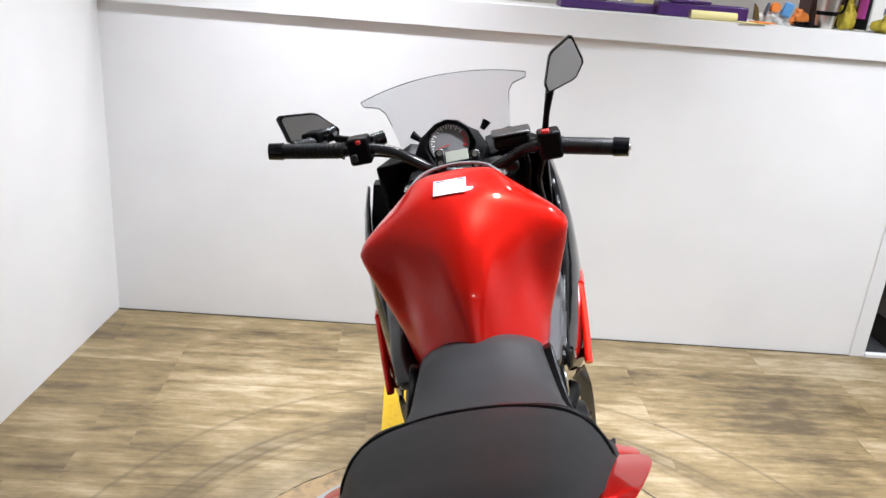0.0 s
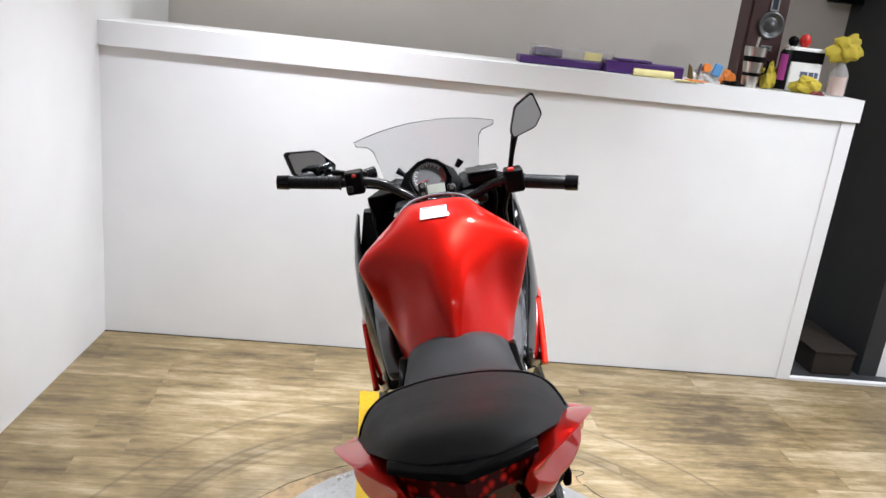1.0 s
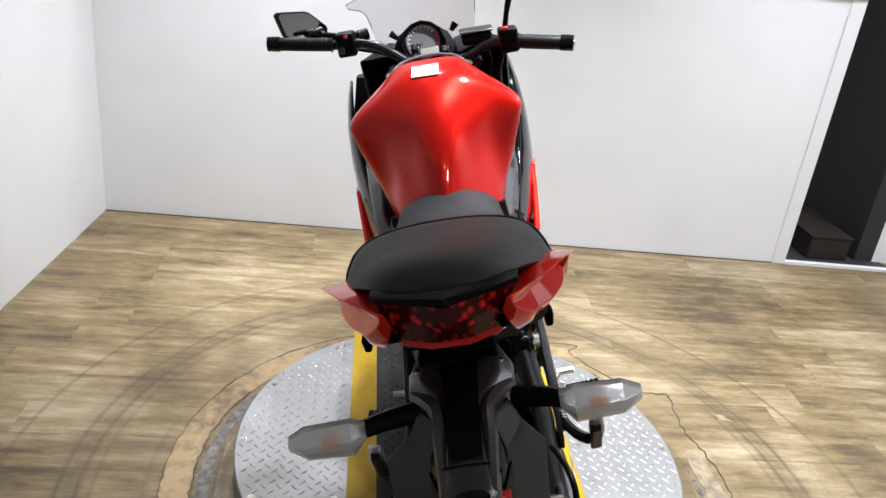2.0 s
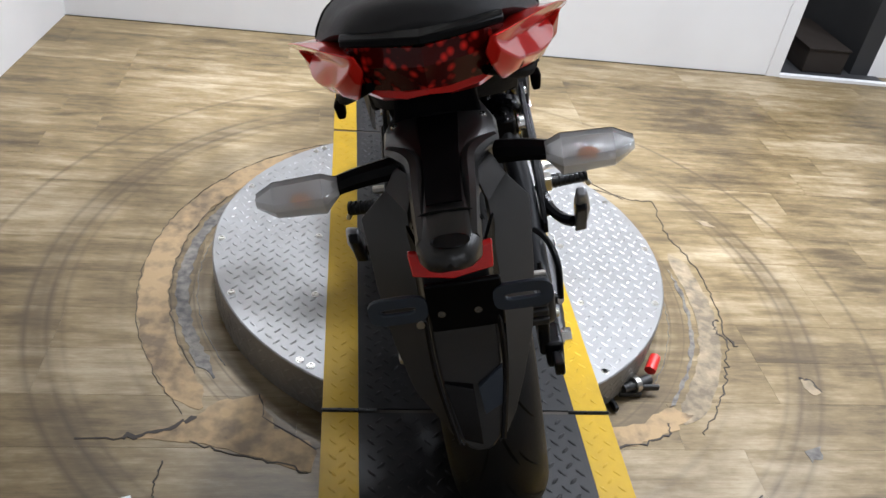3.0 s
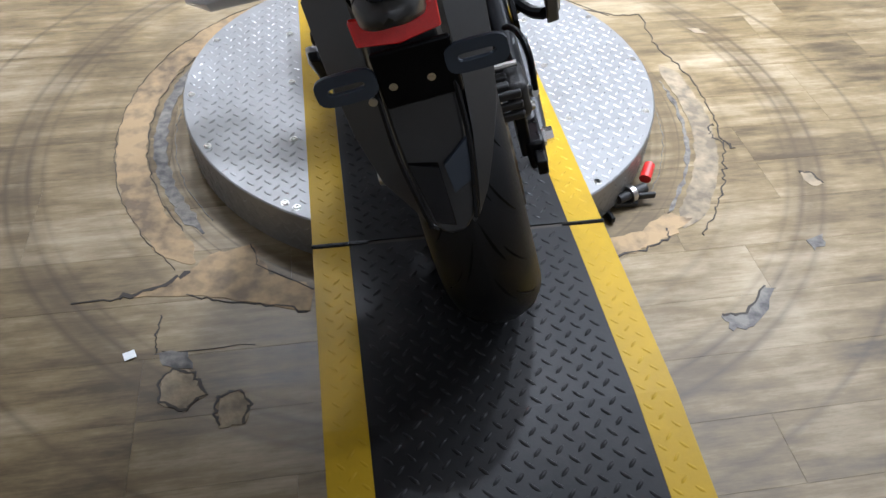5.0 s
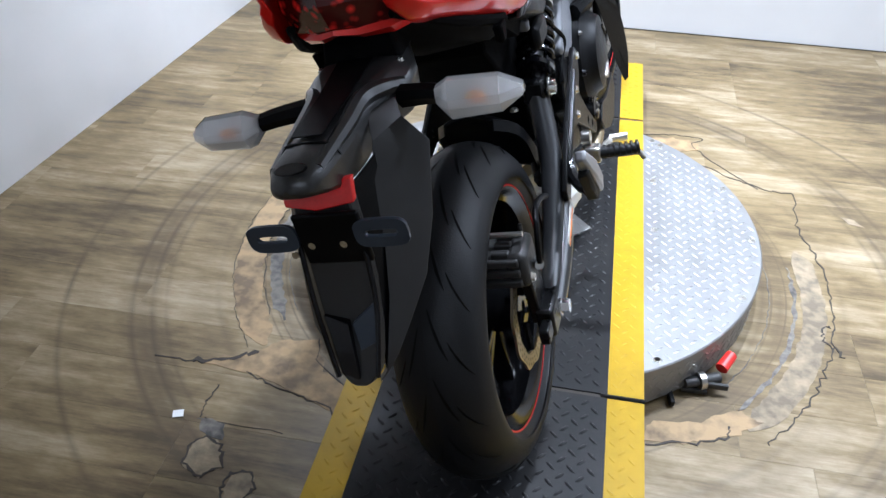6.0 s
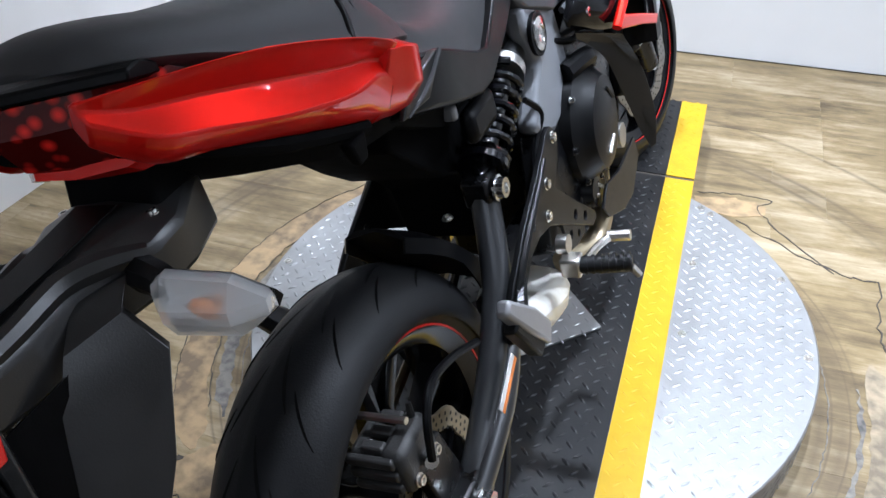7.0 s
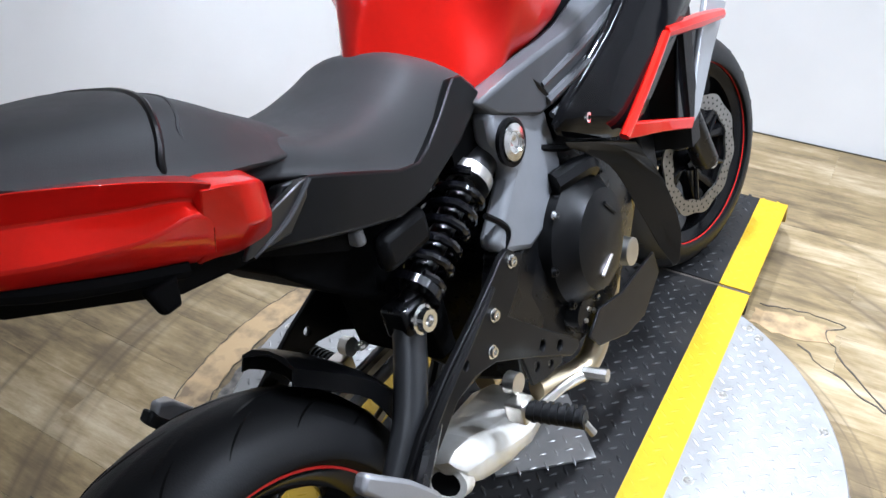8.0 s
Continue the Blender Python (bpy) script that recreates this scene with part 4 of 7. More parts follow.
def wheel(name, label, m, half, radius, rim_r, hub_half, spokes, disc_sides, disc_r):
    """A cast wheel about x at the middle, placed by m: rim, hub, spokes, tyre with grooves, brake discs."""
    h = half
    rim_h = h * 0.78
    prof = [(-rim_h, rim_r - 0.002), (-rim_h, rim_r + 0.008), (-rim_h + 0.006, rim_r + 0.008), (-rim_h * 0.7, rim_r - 0.012), (0, rim_r - 0.016), (rim_h * 0.7, rim_r - 0.012), (rim_h - 0.006, rim_r + 0.008), (rim_h, rim_r + 0.008), (rim_h, rim_r - 0.002), (rim_h * 0.75, rim_r - 0.024), (0, rim_r - 0.030), (-rim_h * 0.75, rim_r - 0.024)]
    rim = part(name, lathe(prof, 64, "x", closed=True), WHEEL, bike, label)
    rim.matrix_local = m
    crown = radius
    side = smooth_profile([(0, crown), (h * 0.30, crown - 0.004), (h * 0.58, crown - 0.014), (h * 0.85, crown - 0.034), (h, crown - 0.058), (h * 0.99, crown - 0.072), (h * 0.92, rim_r + 0.016), (rim_h + 0.001, rim_r + 0.006)])
    prof = [(-a, b) for a, b in reversed(side)] + side[1:] + [(rim_h * 0.8, rim_r - 0.008), (-rim_h * 0.8, rim_r - 0.008)]
    part("tyre", lathe(prof, 96, "x", closed=True), RUBBER, rim, "black road tyre with curved tread grooves")
    # grooves lie in the tyre's crown as dark strips
    verts, faces = [], []

    def crown_at(x):
        x = abs(x)
        for (a0, r0), (a1, r1) in zip(side, side[1:]):
            if a0 <= x <= a1 and a1 > a0:
                return r0 + (r1 - r0) * (x - a0) / (a1 - a0)
        return radius

    for k in range(18):
        for s in (-1, 1):
            for x0, x1, sweep, start, wide in ((0.10, 0.42, 0.26, 0.0, 0.0048), (0.44, 0.82, 0.20, 0.17, 0.0048)):
                if s < 0:
                    start += 0.09
                base = len(verts)
                for q in range(9):
                    u = q / 8
                    x = s * h * (x0 + (x1 - x0) * u)
                    a = 2 * math.pi * k / 18 + start + sweep * u * (1.3 - 0.3 * u)
                    w = wide * math.sin(math.pi * (0.08 + 0.84 * u)) / 2
                    r = crown_at(x) + 0.0007
                    for e in (-1, 1):
                        verts.append((x + e * w * 0.9, r * math.cos(a - e * w * 1.5), r * math.sin(a - e * w * 1.5)))
                faces += [(base + 2 * q, base + 2 * q + 2, base + 2 * q + 3, base + 2 * q + 1) for q in range(8)]
    me = bpy.data.meshes.new("tread_pattern")
    me.from_pydata(verts, [], faces)
    me.materials.append(PIPING)
    g = new("tread_pattern", me)
    g.parent = rim
    tagged(g, kind="stuff")
    for s in (-1, 1):
        part("rim_stripe", lathe([(s * rim_h, rim_r + 0.0015), (s * (rim_h + 0.0012), rim_r + 0.0015), (s * (rim_h + 0.0012), rim_r + 0.0048), (s * rim_h, rim_r + 0.0048)], 64, "x", closed=True), RED_PLASTIC, rim, "thin red rim stripe")
    part("hub", lathe([(-hub_half, 0.012), (-hub_half, 0.038), (-hub_half * 0.5, 0.045), (hub_half * 0.5, 0.045), (hub_half, 0.038), (hub_half, 0.012)], 32, "x", closed=True), WHEEL, rim)
    for k in range(spokes):
        a0 = 2 * math.pi * k / spokes
        for d in (-0.16, 0.16):
            rings = []
            for r, w, t in ((0.036, 0.017, 0.022), (0.11, 0.011, 0.015), (rim_r - 0.02, 0.015, 0.02)):
                a = a0 + d * (r / rim_r) ** 0.7 * 1.5
                c, s = math.cos(a), math.sin(a)
                rings.append([(x, c * r - s * q, s * r + c * q) for x, q in ((-t, -w), (t, -w), (t * 1.1, 0), (t, w), (-t, w), (-t * 1.1, 0))])
            part("spoke", loft(rings), WHEEL, rim, bevel=0.003)
    for s in disc_sides:
        bm = bmesh.new()
        n = 120
        rings = []
        for xx in (0, 0.0045):
            for inner in (0, 1):
                ring = []
                for q in range(n):
                    a = 2 * math.pi * q / n
                    r = disc_r * (1 + 0.028 * math.sin(a * 10)) if not inner else disc_r * 0.76 * (1 + 0.03 * math.sin(a * 10 + 1))
                    ring.append((s * (hub_half + 0.006 + xx), r * math.cos(a), r * math.sin(a)))
                rings.append(ring)
        loft([rings[0], rings[1], rings[3], rings[2], rings[0]], caps=False, bm=bm)
        bmesh.ops.remove_doubles(bm, verts=bm.verts, dist=1e-6)
        d = part("brake_disc", bm, DISC_STEEL if name == "front_wheel" else CHAIN, rim, "drilled wavy steel brake disc")
        vs, fs = [], []
        for q in range(40):
            for w, rr in ((0, 0.77), (1, 0.86), (2, 0.94)):
                a = 2 * math.pi * (q + w * 0.33) / 40
                base = len(vs)
                for e in range(6):
                    b = 2 * math.pi * e / 6
                    vs.append((s * (hub_half + 0.0112), disc_r * rr * math.cos(a) + 0.0030 * math.cos(b), disc_r * rr * math.sin(a) + 0.0030 * math.sin(b)))
                fs.append(tuple(range(base, base + 6)))
        me = bpy.data.meshes.new("drill_holes")
        me.from_pydata(vs, [], fs)
        me.materials.append(PIPING)
        o = new("drill_holes", me)
        o.parent = rim
        tagged(o, kind="stuff")
        for q in range(5):
            a = 2 * math.pi * q / 5 + 0.3
            part("disc_carrier", tube([(s * (hub_half + 0.004), 0.03 * math.cos(a), 0.03 * math.sin(a)), (s * (hub_half + 0.006), disc_r * 0.74 * math.cos(a + 0.25), disc_r * 0.74 * math.sin(a + 0.25))], 0.006, 6), WHEEL, rim)
    return rim


wheel("rear_wheel", "black cast rear wheel with a red rim stripe", pose(0, 0, 0.307), 0.079, 0.3055, 0.218, 0.075, 5, (1,), 0.11)
wheel("front_wheel", "black cast front wheel with a red rim stripe", pose(0.0, 1.447, 0.292, 8, 0, -14), 0.061, 0.291, 0.218, 0.055, 5, (1, -1), 0.145)

# fuel tank
tank_rows = [
    (0.452, [(0, 0.850), (0.008, 0.846), (0.014, 0.836), (0.018, 0.82), (0.022, 0.80), (0.026, 0.785), (0.02, 0.77), (0, 0.765)]),
    (0.475, [(0, 0.908), (0.014, 0.900), (0.022, 0.880), (0.034, 0.850), (0.044, 0.82), (0.054, 0.785), (0.04, 0.77), (0, 0.765)]),
    (0.505, [(0, 0.970), (0.026, 0.960), (0.038, 0.930), (0.050, 0.885), (0.066, 0.84), (0.084, 0.785), (0.06, 0.775), (0, 0.77)]),
    (0.550, [(0, 1.030), (0.042, 1.012), (0.066, 0.968), (0.078, 0.920), (0.095, 0.87), (0.112, 0.790), (0.08, 0.76), (0, 0.77)]),
    (0.600, [(0, 1.070), (0.062, 1.050), (0.112, 1.010), (0.120, 0.966), (0.122, 0.912), (0.130, 0.805), (0.10, 0.77), (0, 0.77)]),
    (0.640, [(0, 1.090), (0.070, 1.080), (0.142, 1.040), (0.186, 1.004), (0.186, 0.966), (0.140, 0.830), (0.10, 0.79), (0, 0.77)]),
    (0.690, [(0, 1.104), (0.070, 1.094), (0.122, 1.062), (0.172, 1.020), (0.178, 0.968), (0.150, 0.832), (0.10, 0.80), (0, 0.78)]),
    (0.735, [(0, 1.106), (0.066, 1.100), (0.098, 1.076), (0.130, 1.035), (0.154, 0.968), (0.152, 0.840), (0.10, 0.81), (0, 0.79)]),
    (0.765, [(0, 1.092), (0.060, 1.088), (0.086, 1.064), (0.108, 1.025), (0.138, 0.960), (0.150, 0.845), (0.09, 0.82), (0, 0.80)]),
]
SIDE = -0.011  # the upper bodywork sits a little to the left of the wheels' plane
tank = part("fuel_tank", body_smooth(tank_rows), RED, bike, "glossy candy red fuel tank with knee dents", angle=60)
tank.location.x = SIDE
part("tank_top_trim", tube([(-0.092, 0.745, 1.078), (-0.06, 0.775, 1.098), (0, 0.785, 1.105), (0.06, 0.775, 1.098), (0.092, 0.745, 1.078)], 0.0034, 8), GREY_METAL, tank)
st = Matrix.Translation((-0.006, 0.655, 1.0960)) @ Matrix.Rotation(radians(-3), 4, "Z") @ Matrix.Rotation(radians(18), 4, "X")
part("sticker", box(-0.030, 0.030, -0.023, 0.023, 0.0005, 0.0020, m=st), WHITE, tank, "white rectangular paper sticker", smooth=False)
for k, (a, b) in enumerate(((-0.026, -0.008), (0.012, 0.026))):
    part("sticker_print", box(a, b, 0.017, 0.0205, 0.0021, 0.0027, m=st), INK, tank, smooth=False)
for s in (-1, 1):
    bolt(tank, (s * 0.088, 0.762, 1.075), 0.012, "z", CHROME, 0.008)

# seats
rider = [
    (0.556, [(0, 0.822), (0.05, 0.822), (0.092, 0.818), (0.108, 0.808), (0.104, 0.796), (0, 0.785)]),
    (0.530, [(0, 0.846), (0.05, 0.846), (0.092, 0.838), (0.112, 0.820), (0.107, 0.800), (0, 0.785)]),
    (0.500, [(0, 0.872), (0.052, 0.869), (0.094, 0.852), (0.115, 0.820), (0.110, 0.798), (0, 0.785)]),
    (0.455, [(0, 0.888), (0.056, 0.883), (0.098, 0.860), (0.118, 0.806), (0.112, 0.786), (0, 0.78)]),
    (0.410, [(0, 0.874), (0.064, 0.869), (0.108, 0.845), (0.125, 0.784), (0.119, 0.766), (0, 0.77)]),
    (0.355, [(0, 0.860), (0.07, 0.857), (0.114, 0.838), (0.130, 0.786), (0.124, 0.770), (0, 0.770)]),
    (0.290, [(0, 0.860), (0.075, 0.857), (0.122, 0.846), (0.138, 0.808), (0.132, 0.792), (0, 0.780)]),
    (0.240, [(0, 0.872), (0.075, 0.870), (0.122, 0.860), (0.138, 0.832), (0.132, 0.816), (0, 0.80)]),
    (0.190, [(0, 0.896), (0.07, 0.893), (0.118, 0.884), (0.132, 0.856), (0.126, 0.840), (0, 0.83)]),
    (0.150, [(0, 0.90), (0.06, 0.895), (0.105, 0.885), (0.115, 0.868), (0.11, 0.855), (0, 0.84)]),
]
rider_seat = part("rider_seat", body_smooth(rider), VINYL, bike, "dark grained vinyl rider seat", angle=60)
rider_seat.location = (SIDE, 0.014, -0.012)
pillion = [
    (0.240, [(0, 0.880), (0.05, 0.878), (0.088, 0.872), (0.100, 0.862), (0.096, 0.852), (0, 0.84)]),
    (0.220, [(0, 0.902), (0.05, 0.899), (0.092, 0.890), (0.112, 0.868), (0.106, 0.856), (0, 0.85)]),
    (0.175, [(0, 0.932), (0.06, 0.928), (0.112, 0.914), (0.138, 0.884), (0.132, 0.868), (0, 0.86)]),
    (0.125, [(0, 0.964), (0.07, 0.960), (0.126, 0.944), (0.156, 0.902), (0.150, 0.884), (0, 0.88)]),
    (0.085, [(0, 0.981), (0.07, 0.977), (0.132, 0.960), (0.164, 0.914), (0.158, 0.896), (0, 0.89)]),
    (0.030, [(0, 0.990), (0.07, 0.986), (0.130, 0.970), (0.158, 0.932), (0.152, 0.914), (0, 0.90)]),
    (-0.040, [(0, 1.000), (0.065, 0.996), (0.112, 0.982), (0.137, 0.954), (0.131, 0.938), (0, 0.92)]),
    (-0.100, [(0, 1.011), (0.055, 1.007), (0.092, 0.996), (0.113, 0.974), (0.107, 0.960), (0, 0.93)]),
    (-0.140, [(0, 1.014), (0.045, 1.010), (0.074, 1.001), (0.092, 0.984), (0.086, 0.972), (0, 0.94)]),
    (-0.165, [(0, 1.007), (0.035, 1.004), (0.055, 0.998), (0.068, 0.988), (0.062, 0.978), (0, 0.95)]),
    (-0.182, [(0, 0.993), (0.025, 0.991), (0.036, 0.988), (0.044, 0.984), (0.040, 0.978), (0, 0.96)]),
]
pillion = [(y + 0.010, [(x, z - 0.012 * min(1.0, max(0.0, (y + 0.15) / 0.15))) for x, z in half]) for y, half in pillion]
pad_mesh = body_smooth(pillion)
pad_mesh.normal_update()
pad_tree = BVHTree.FromBMesh(pad_mesh)


def on_pad(x, y):
    hit = pad_tree.ray_cast(Vector((x, y, 1.5)), Vector((0, 0, -1)))
    return (x, y, hit[0].z - 0.0008 if hit[0] else 0.925)


pill = part("passenger_seat", pad_mesh, VINYL, bike, "dark grained vinyl passenger seat", angle=60)
pill.location.x = SIDE
arch = [(-0.160, 0.060), (-0.153, 0.070), (-0.143, 0.079), (-0.12, 0.092), (-0.09, 0.104), (-0.045, 0.114), (0, 0.117)]
arch += [(-x, y) for x, y in reversed(arch[:-1])]
part("piping", tube([(-0.163, 0.053, 0.884), (-0.163, 0.055, 0.898)] + [on_pad(x, y) for x, y in arch] + [(0.163, 0.055, 0.898), (0.163, 0.053, 0.884)], 0.0040, 8), PIPING, pill, "thin black seat piping")
seam = [(x * 0.975, y + 0.024) for x, y in arch[1:-1]]
part("seam", tube([(-0.162, 0.084, 0.888), (-0.161, 0.086, 0.900)] + [on_pad(x, y) for x, y in seam] + [(0.161, 0.086, 0.900), (0.162, 0.084, 0.888)], 0.0022, 6), VINYL, pill, "stitched seam of the seat cover")

# tail
for s in (-1, 1):
    # each station: top edge, upper crease, recess, blade crease, foot, underside, inner edge
    rows = (
        (-0.196, [(0.068, 0.974), (0.075, 0.974), (0.074, 0.967), (0.079, 0.957), (0.073, 0.942), (0.066, 0.938), (0.060, 0.955)]),
        (-0.160, [(0.078, 0.964), (0.104, 0.970), (0.088, 0.950), (0.103, 0.926), (0.096, 0.912), (0.078, 0.902), (0.07, 0.935)]),
        (-0.115, [(0.084, 0.952), (0.136, 0.964), (0.104, 0.938), (0.118, 0.908), (0.108, 0.894), (0.090, 0.886), (0.08, 0.92)]),
        (-0.060, [(0.104, 0.945), (0.164, 0.951), (0.124, 0.921), (0.141, 0.888), (0.128, 0.874), (0.108, 0.864), (0.10, 0.90)]),
        (0.010, [(0.134, 0.926), (0.188, 0.925), (0.146, 0.899), (0.164, 0.872), (0.148, 0.850), (0.126, 0.838), (0.12, 0.87)]),
        (0.052, [(0.144, 0.910), (0.193, 0.905), (0.162, 0.888), (0.172, 0.872), (0.154, 0.835), (0.130, 0.822), (0.125, 0.855)]),
        (0.072, [(0.145, 0.902), (0.190, 0.894), (0.172, 0.876), (0.172, 0.858), (0.156, 0.826), (0.132, 0.814), (0.128, 0.85)]),
    )
    tp = part("tail_panel", along([(y, [(s * x, z) for x, z in prof]) for y, prof in rows]), RED, bike, "glossy candy red tail side panel", angle=40, bevel=0.007)
    rows = (
        (0.062, [(0.146, 0.904), (0.184, 0.892), (0.166, 0.858), (0.150, 0.828), (0.134, 0.816), (0.128, 0.85)]),
        (0.080, [(0.146, 0.902), (0.187, 0.888), (0.174, 0.850), (0.155, 0.824), (0.136, 0.813), (0.128, 0.85)]),
        (0.100, [(0.146, 0.895), (0.187, 0.881), (0.182, 0.842), (0.158, 0.816), (0.138, 0.807), (0.130, 0.84)]),
        (0.122, [(0.143, 0.886), (0.180, 0.872), (0.174, 0.834), (0.154, 0.812), (0.140, 0.804), (0.130, 0.84)]),
        (0.136, [(0.138, 0.876), (0.166, 0.862), (0.162, 0.832), (0.150, 0.806), (0.140, 0.798), (0.130, 0.84)]),
    )
    part("panel_end", along([(y, [(s * x, z) for x, z in prof]) for y, prof in rows]), RED, tp, angle=30, bevel=0.003)
    part("under_trim", tube([(s * 0.06, -0.17, 0.922), (s * 0.112, -0.06, 0.862), (s * 0.135, 0.05, 0.820)], [0.006, 0.009, 0.009], 8), MATTE, tp)
    part("strap_hook", loft([[(s * x, y, 0.824) for x, y in ((0.128, 0.004), (0.144, 0.004), (0.144, 0.036), (0.128, 0.036))], [(s * x, y, 0.796) for x, y in ((0.130, 0.011), (0.142, 0.011), (0.142, 0.030), (0.130, 0.030))]]), MATTE, tp, bevel=0.004)
    if s < 0:
        tp.location.x = 2 * SIDE
cover_rings = []
for x, y0, y1, zt in ((-0.100, -0.118, -0.148, 0.978), (-0.055, -0.150, -0.184, 0.986), (0, -0.170, -0.212, 0.991), (0.055, -0.150, -0.184, 0.986), (0.100, -0.118, -0.148, 0.978)):
    cover_rings.append([(x + SIDE, y0, zt - 0.006), (x + SIDE, (y0 + y1) / 2, zt + 0.002), (x + SIDE, y1, zt), (x + SIDE, y1 - 0.003, zt - 0.009), (x + SIDE, y0, zt - 0.016)])
part("rear_cover", loft(cover_rings), BLACK, bike, "matte black chevron cover above the tail light", bevel=0.002, angle=15)
lamp_rows = []
for x, y0, zt, zb in ((-0.110, -0.132, 0.964, 0.920), (-0.085, -0.166, 0.972, 0.912), (-0.042, -0.192, 0.976, 0.916), (-0.011, -0.212, 0.979, 0.924), (0.020, -0.192, 0.976, 0.916), (0.063, -0.166, 0.972, 0.912), (0.088, -0.132, 0.964, 0.920)):
    lamp_rows.append([(x, y0 + 0.06, zt), (x, y0, zt), (x, y0 - 0.004, (zt + zb) / 2 + 0.006), (x, y0 + 0.010, zb), (x, y0 + 0.07, zb - 0.004)])
tl = part("tail_light", loft(lamp_rows), LENS_RED, bike, "dark red faceted tail light", angle=20)
chin_rows = []
for x, y, zt, zb in ((-0.106, -0.128, 0.922, 0.896), (-0.072, -0.160, 0.914, 0.892), (-0.038, -0.184, 0.915, 0.899), (-0.011, -0.197, 0.921, 0.909), (0.016, -0.184, 0.915, 0.899), (0.050, -0.160, 0.914, 0.892), (0.084, -0.128, 0.922, 0.896)):
    chin_rows.append([(x, y + 0.04, zt), (x, y, zt), (x, y - 0.002, (zt + zb) / 2), (x, y + 0.012, zb), (x, y + 0.05, zb)])
part("tail_chin", loft(chin_rows), RED, bike, "glossy red strip below the tail light", angle=20)
part("undertail", body([
    (-0.15, [(0, 0.935), (0.05, 0.93), (0.07, 0.92), (0.05, 0.905), (0, 0.905)]),
    (-0.08, [(0, 0.93), (0.07, 0.92), (0.10, 0.88), (0.08, 0.845), (0, 0.84)]),
    (0.05, [(0, 0.90), (0.09, 0.89), (0.125, 0.85), (0.11, 0.79), (0, 0.78)]),
    (0.14, [(0, 0.86), (0.09, 0.86), (0.125, 0.83), (0.11, 0.775), (0, 0.77)]),
    (0.26, [(0, 0.82), (0.08, 0.80), (0.115, 0.76), (0.10, 0.712), (0, 0.71)]),
    (0.40, [(0, 0.80), (0.07, 0.78), (0.10, 0.74), (0.08, 0.69), (0, 0.69)]),
]), MATTE, bike, "matte black plastic undertail and seat base")
for s in (-1, 1):
    sc = part("side_cover", loft([
        [(s * x, y, z) for x, y, z in ((0.146, 0.115, 0.798), (0.150, 0.165, 0.846), (0.125, 0.17, 0.84), (0.115, 0.12, 0.79))],
        [(s * x, y, z) for x, y, z in ((0.156, 0.165, 0.782), (0.158, 0.198, 0.840), (0.125, 0.20, 0.83), (0.115, 0.17, 0.77))],
        [(s * x, y, z) for x, y, z in ((0.150, 0.235, 0.755), (0.148, 0.262, 0.812), (0.120, 0.262, 0.81), (0.110, 0.23, 0.75))],
        [(s * x, y, z) for x, y, z in ((0.140, 0.320, 0.726), (0.138, 0.340, 0.778), (0.115, 0.34, 0.77), (0.105, 0.32, 0.72))],
        [(s * x, y, z) for x, y, z in ((0.134, 0.372, 0.722), (0.133, 0.382, 0.768), (0.112, 0.38, 0.76), (0.102, 0.37, 0.72))],
        [(s * x, y, z) for x, y, z in ((0.128, 0.425, 0.735), (0.127, 0.412, 0.776), (0.108, 0.41, 0.77), (0.100, 0.42, 0.735))],
        [(s * x, y, z) for x, y, z in ((0.121, 0.482, 0.748), (0.121, 0.455, 0.798), (0.103, 0.455, 0.79), (0.096, 0.48, 0.75))],
        [(s * x, y, z) for x, y, z in ((0.118, 0.535, 0.775), (0.116, 0.502, 0.828), (0.10, 0.50, 0.825), (0.095, 0.53, 0.775))],
        [(s * x, y, z) for x, y, z in ((0.116, 0.552, 0.790), (0.114, 0.522, 0.824), (0.098, 0.52, 0.82), (0.094, 0.55, 0.79))],
    ]), COVER, bike, "satin black side cover below the seat", bevel=0.004, angle=25)
    if s < 0:
        sc.location.x = 2 * SIDE
    # lighter facet and edge line paint the highlight on this corner
    part("lit_cover_facet", loft([[(s * x, y, z) for x, y, z in ((0.150, 0.098, 0.799), (0.155, 0.118, 0.826), (0.146, 0.118, 0.826), (0.142, 0.098, 0.799))], [(s * x, y, z) for x, y, z in ((0.158, 0.150, 0.800), (0.166, 0.178, 0.844), (0.155, 0.178, 0.844), (0.150, 0.150, 0.800))], [(s * x, y, z) for x, y, z in ((0.160, 0.182, 0.824), (0.166, 0.186, 0.842), (0.155, 0.186, 0.842), (0.150, 0.182, 0.824))]]), GREY_PLASTIC, sc, "satin facet of the side cover, toned lighter for the light it catches", bevel=0.002)
    part("edge_highlight", tube([(s * 0.151, 0.108, 0.799), (s * 0.160, 0.150, 0.815), (s * 0.167, 0.186, 0.842)], [0.0018, 0.003, 0.0026], 6), DUCT, sc)
    part("cable_box", box(s * 0.118 - 0.012, s * 0.118 + 0.012, 0.285, 0.375, 0.665, 0.715), BLACK, sc, bevel=0.012)
    part("latch", box(s * 0.110 - 0.010, s * 0.110 + 0.010, 0.262, 0.276, 0.715, 0.738), GREY_METAL, sc, bevel=0.005)

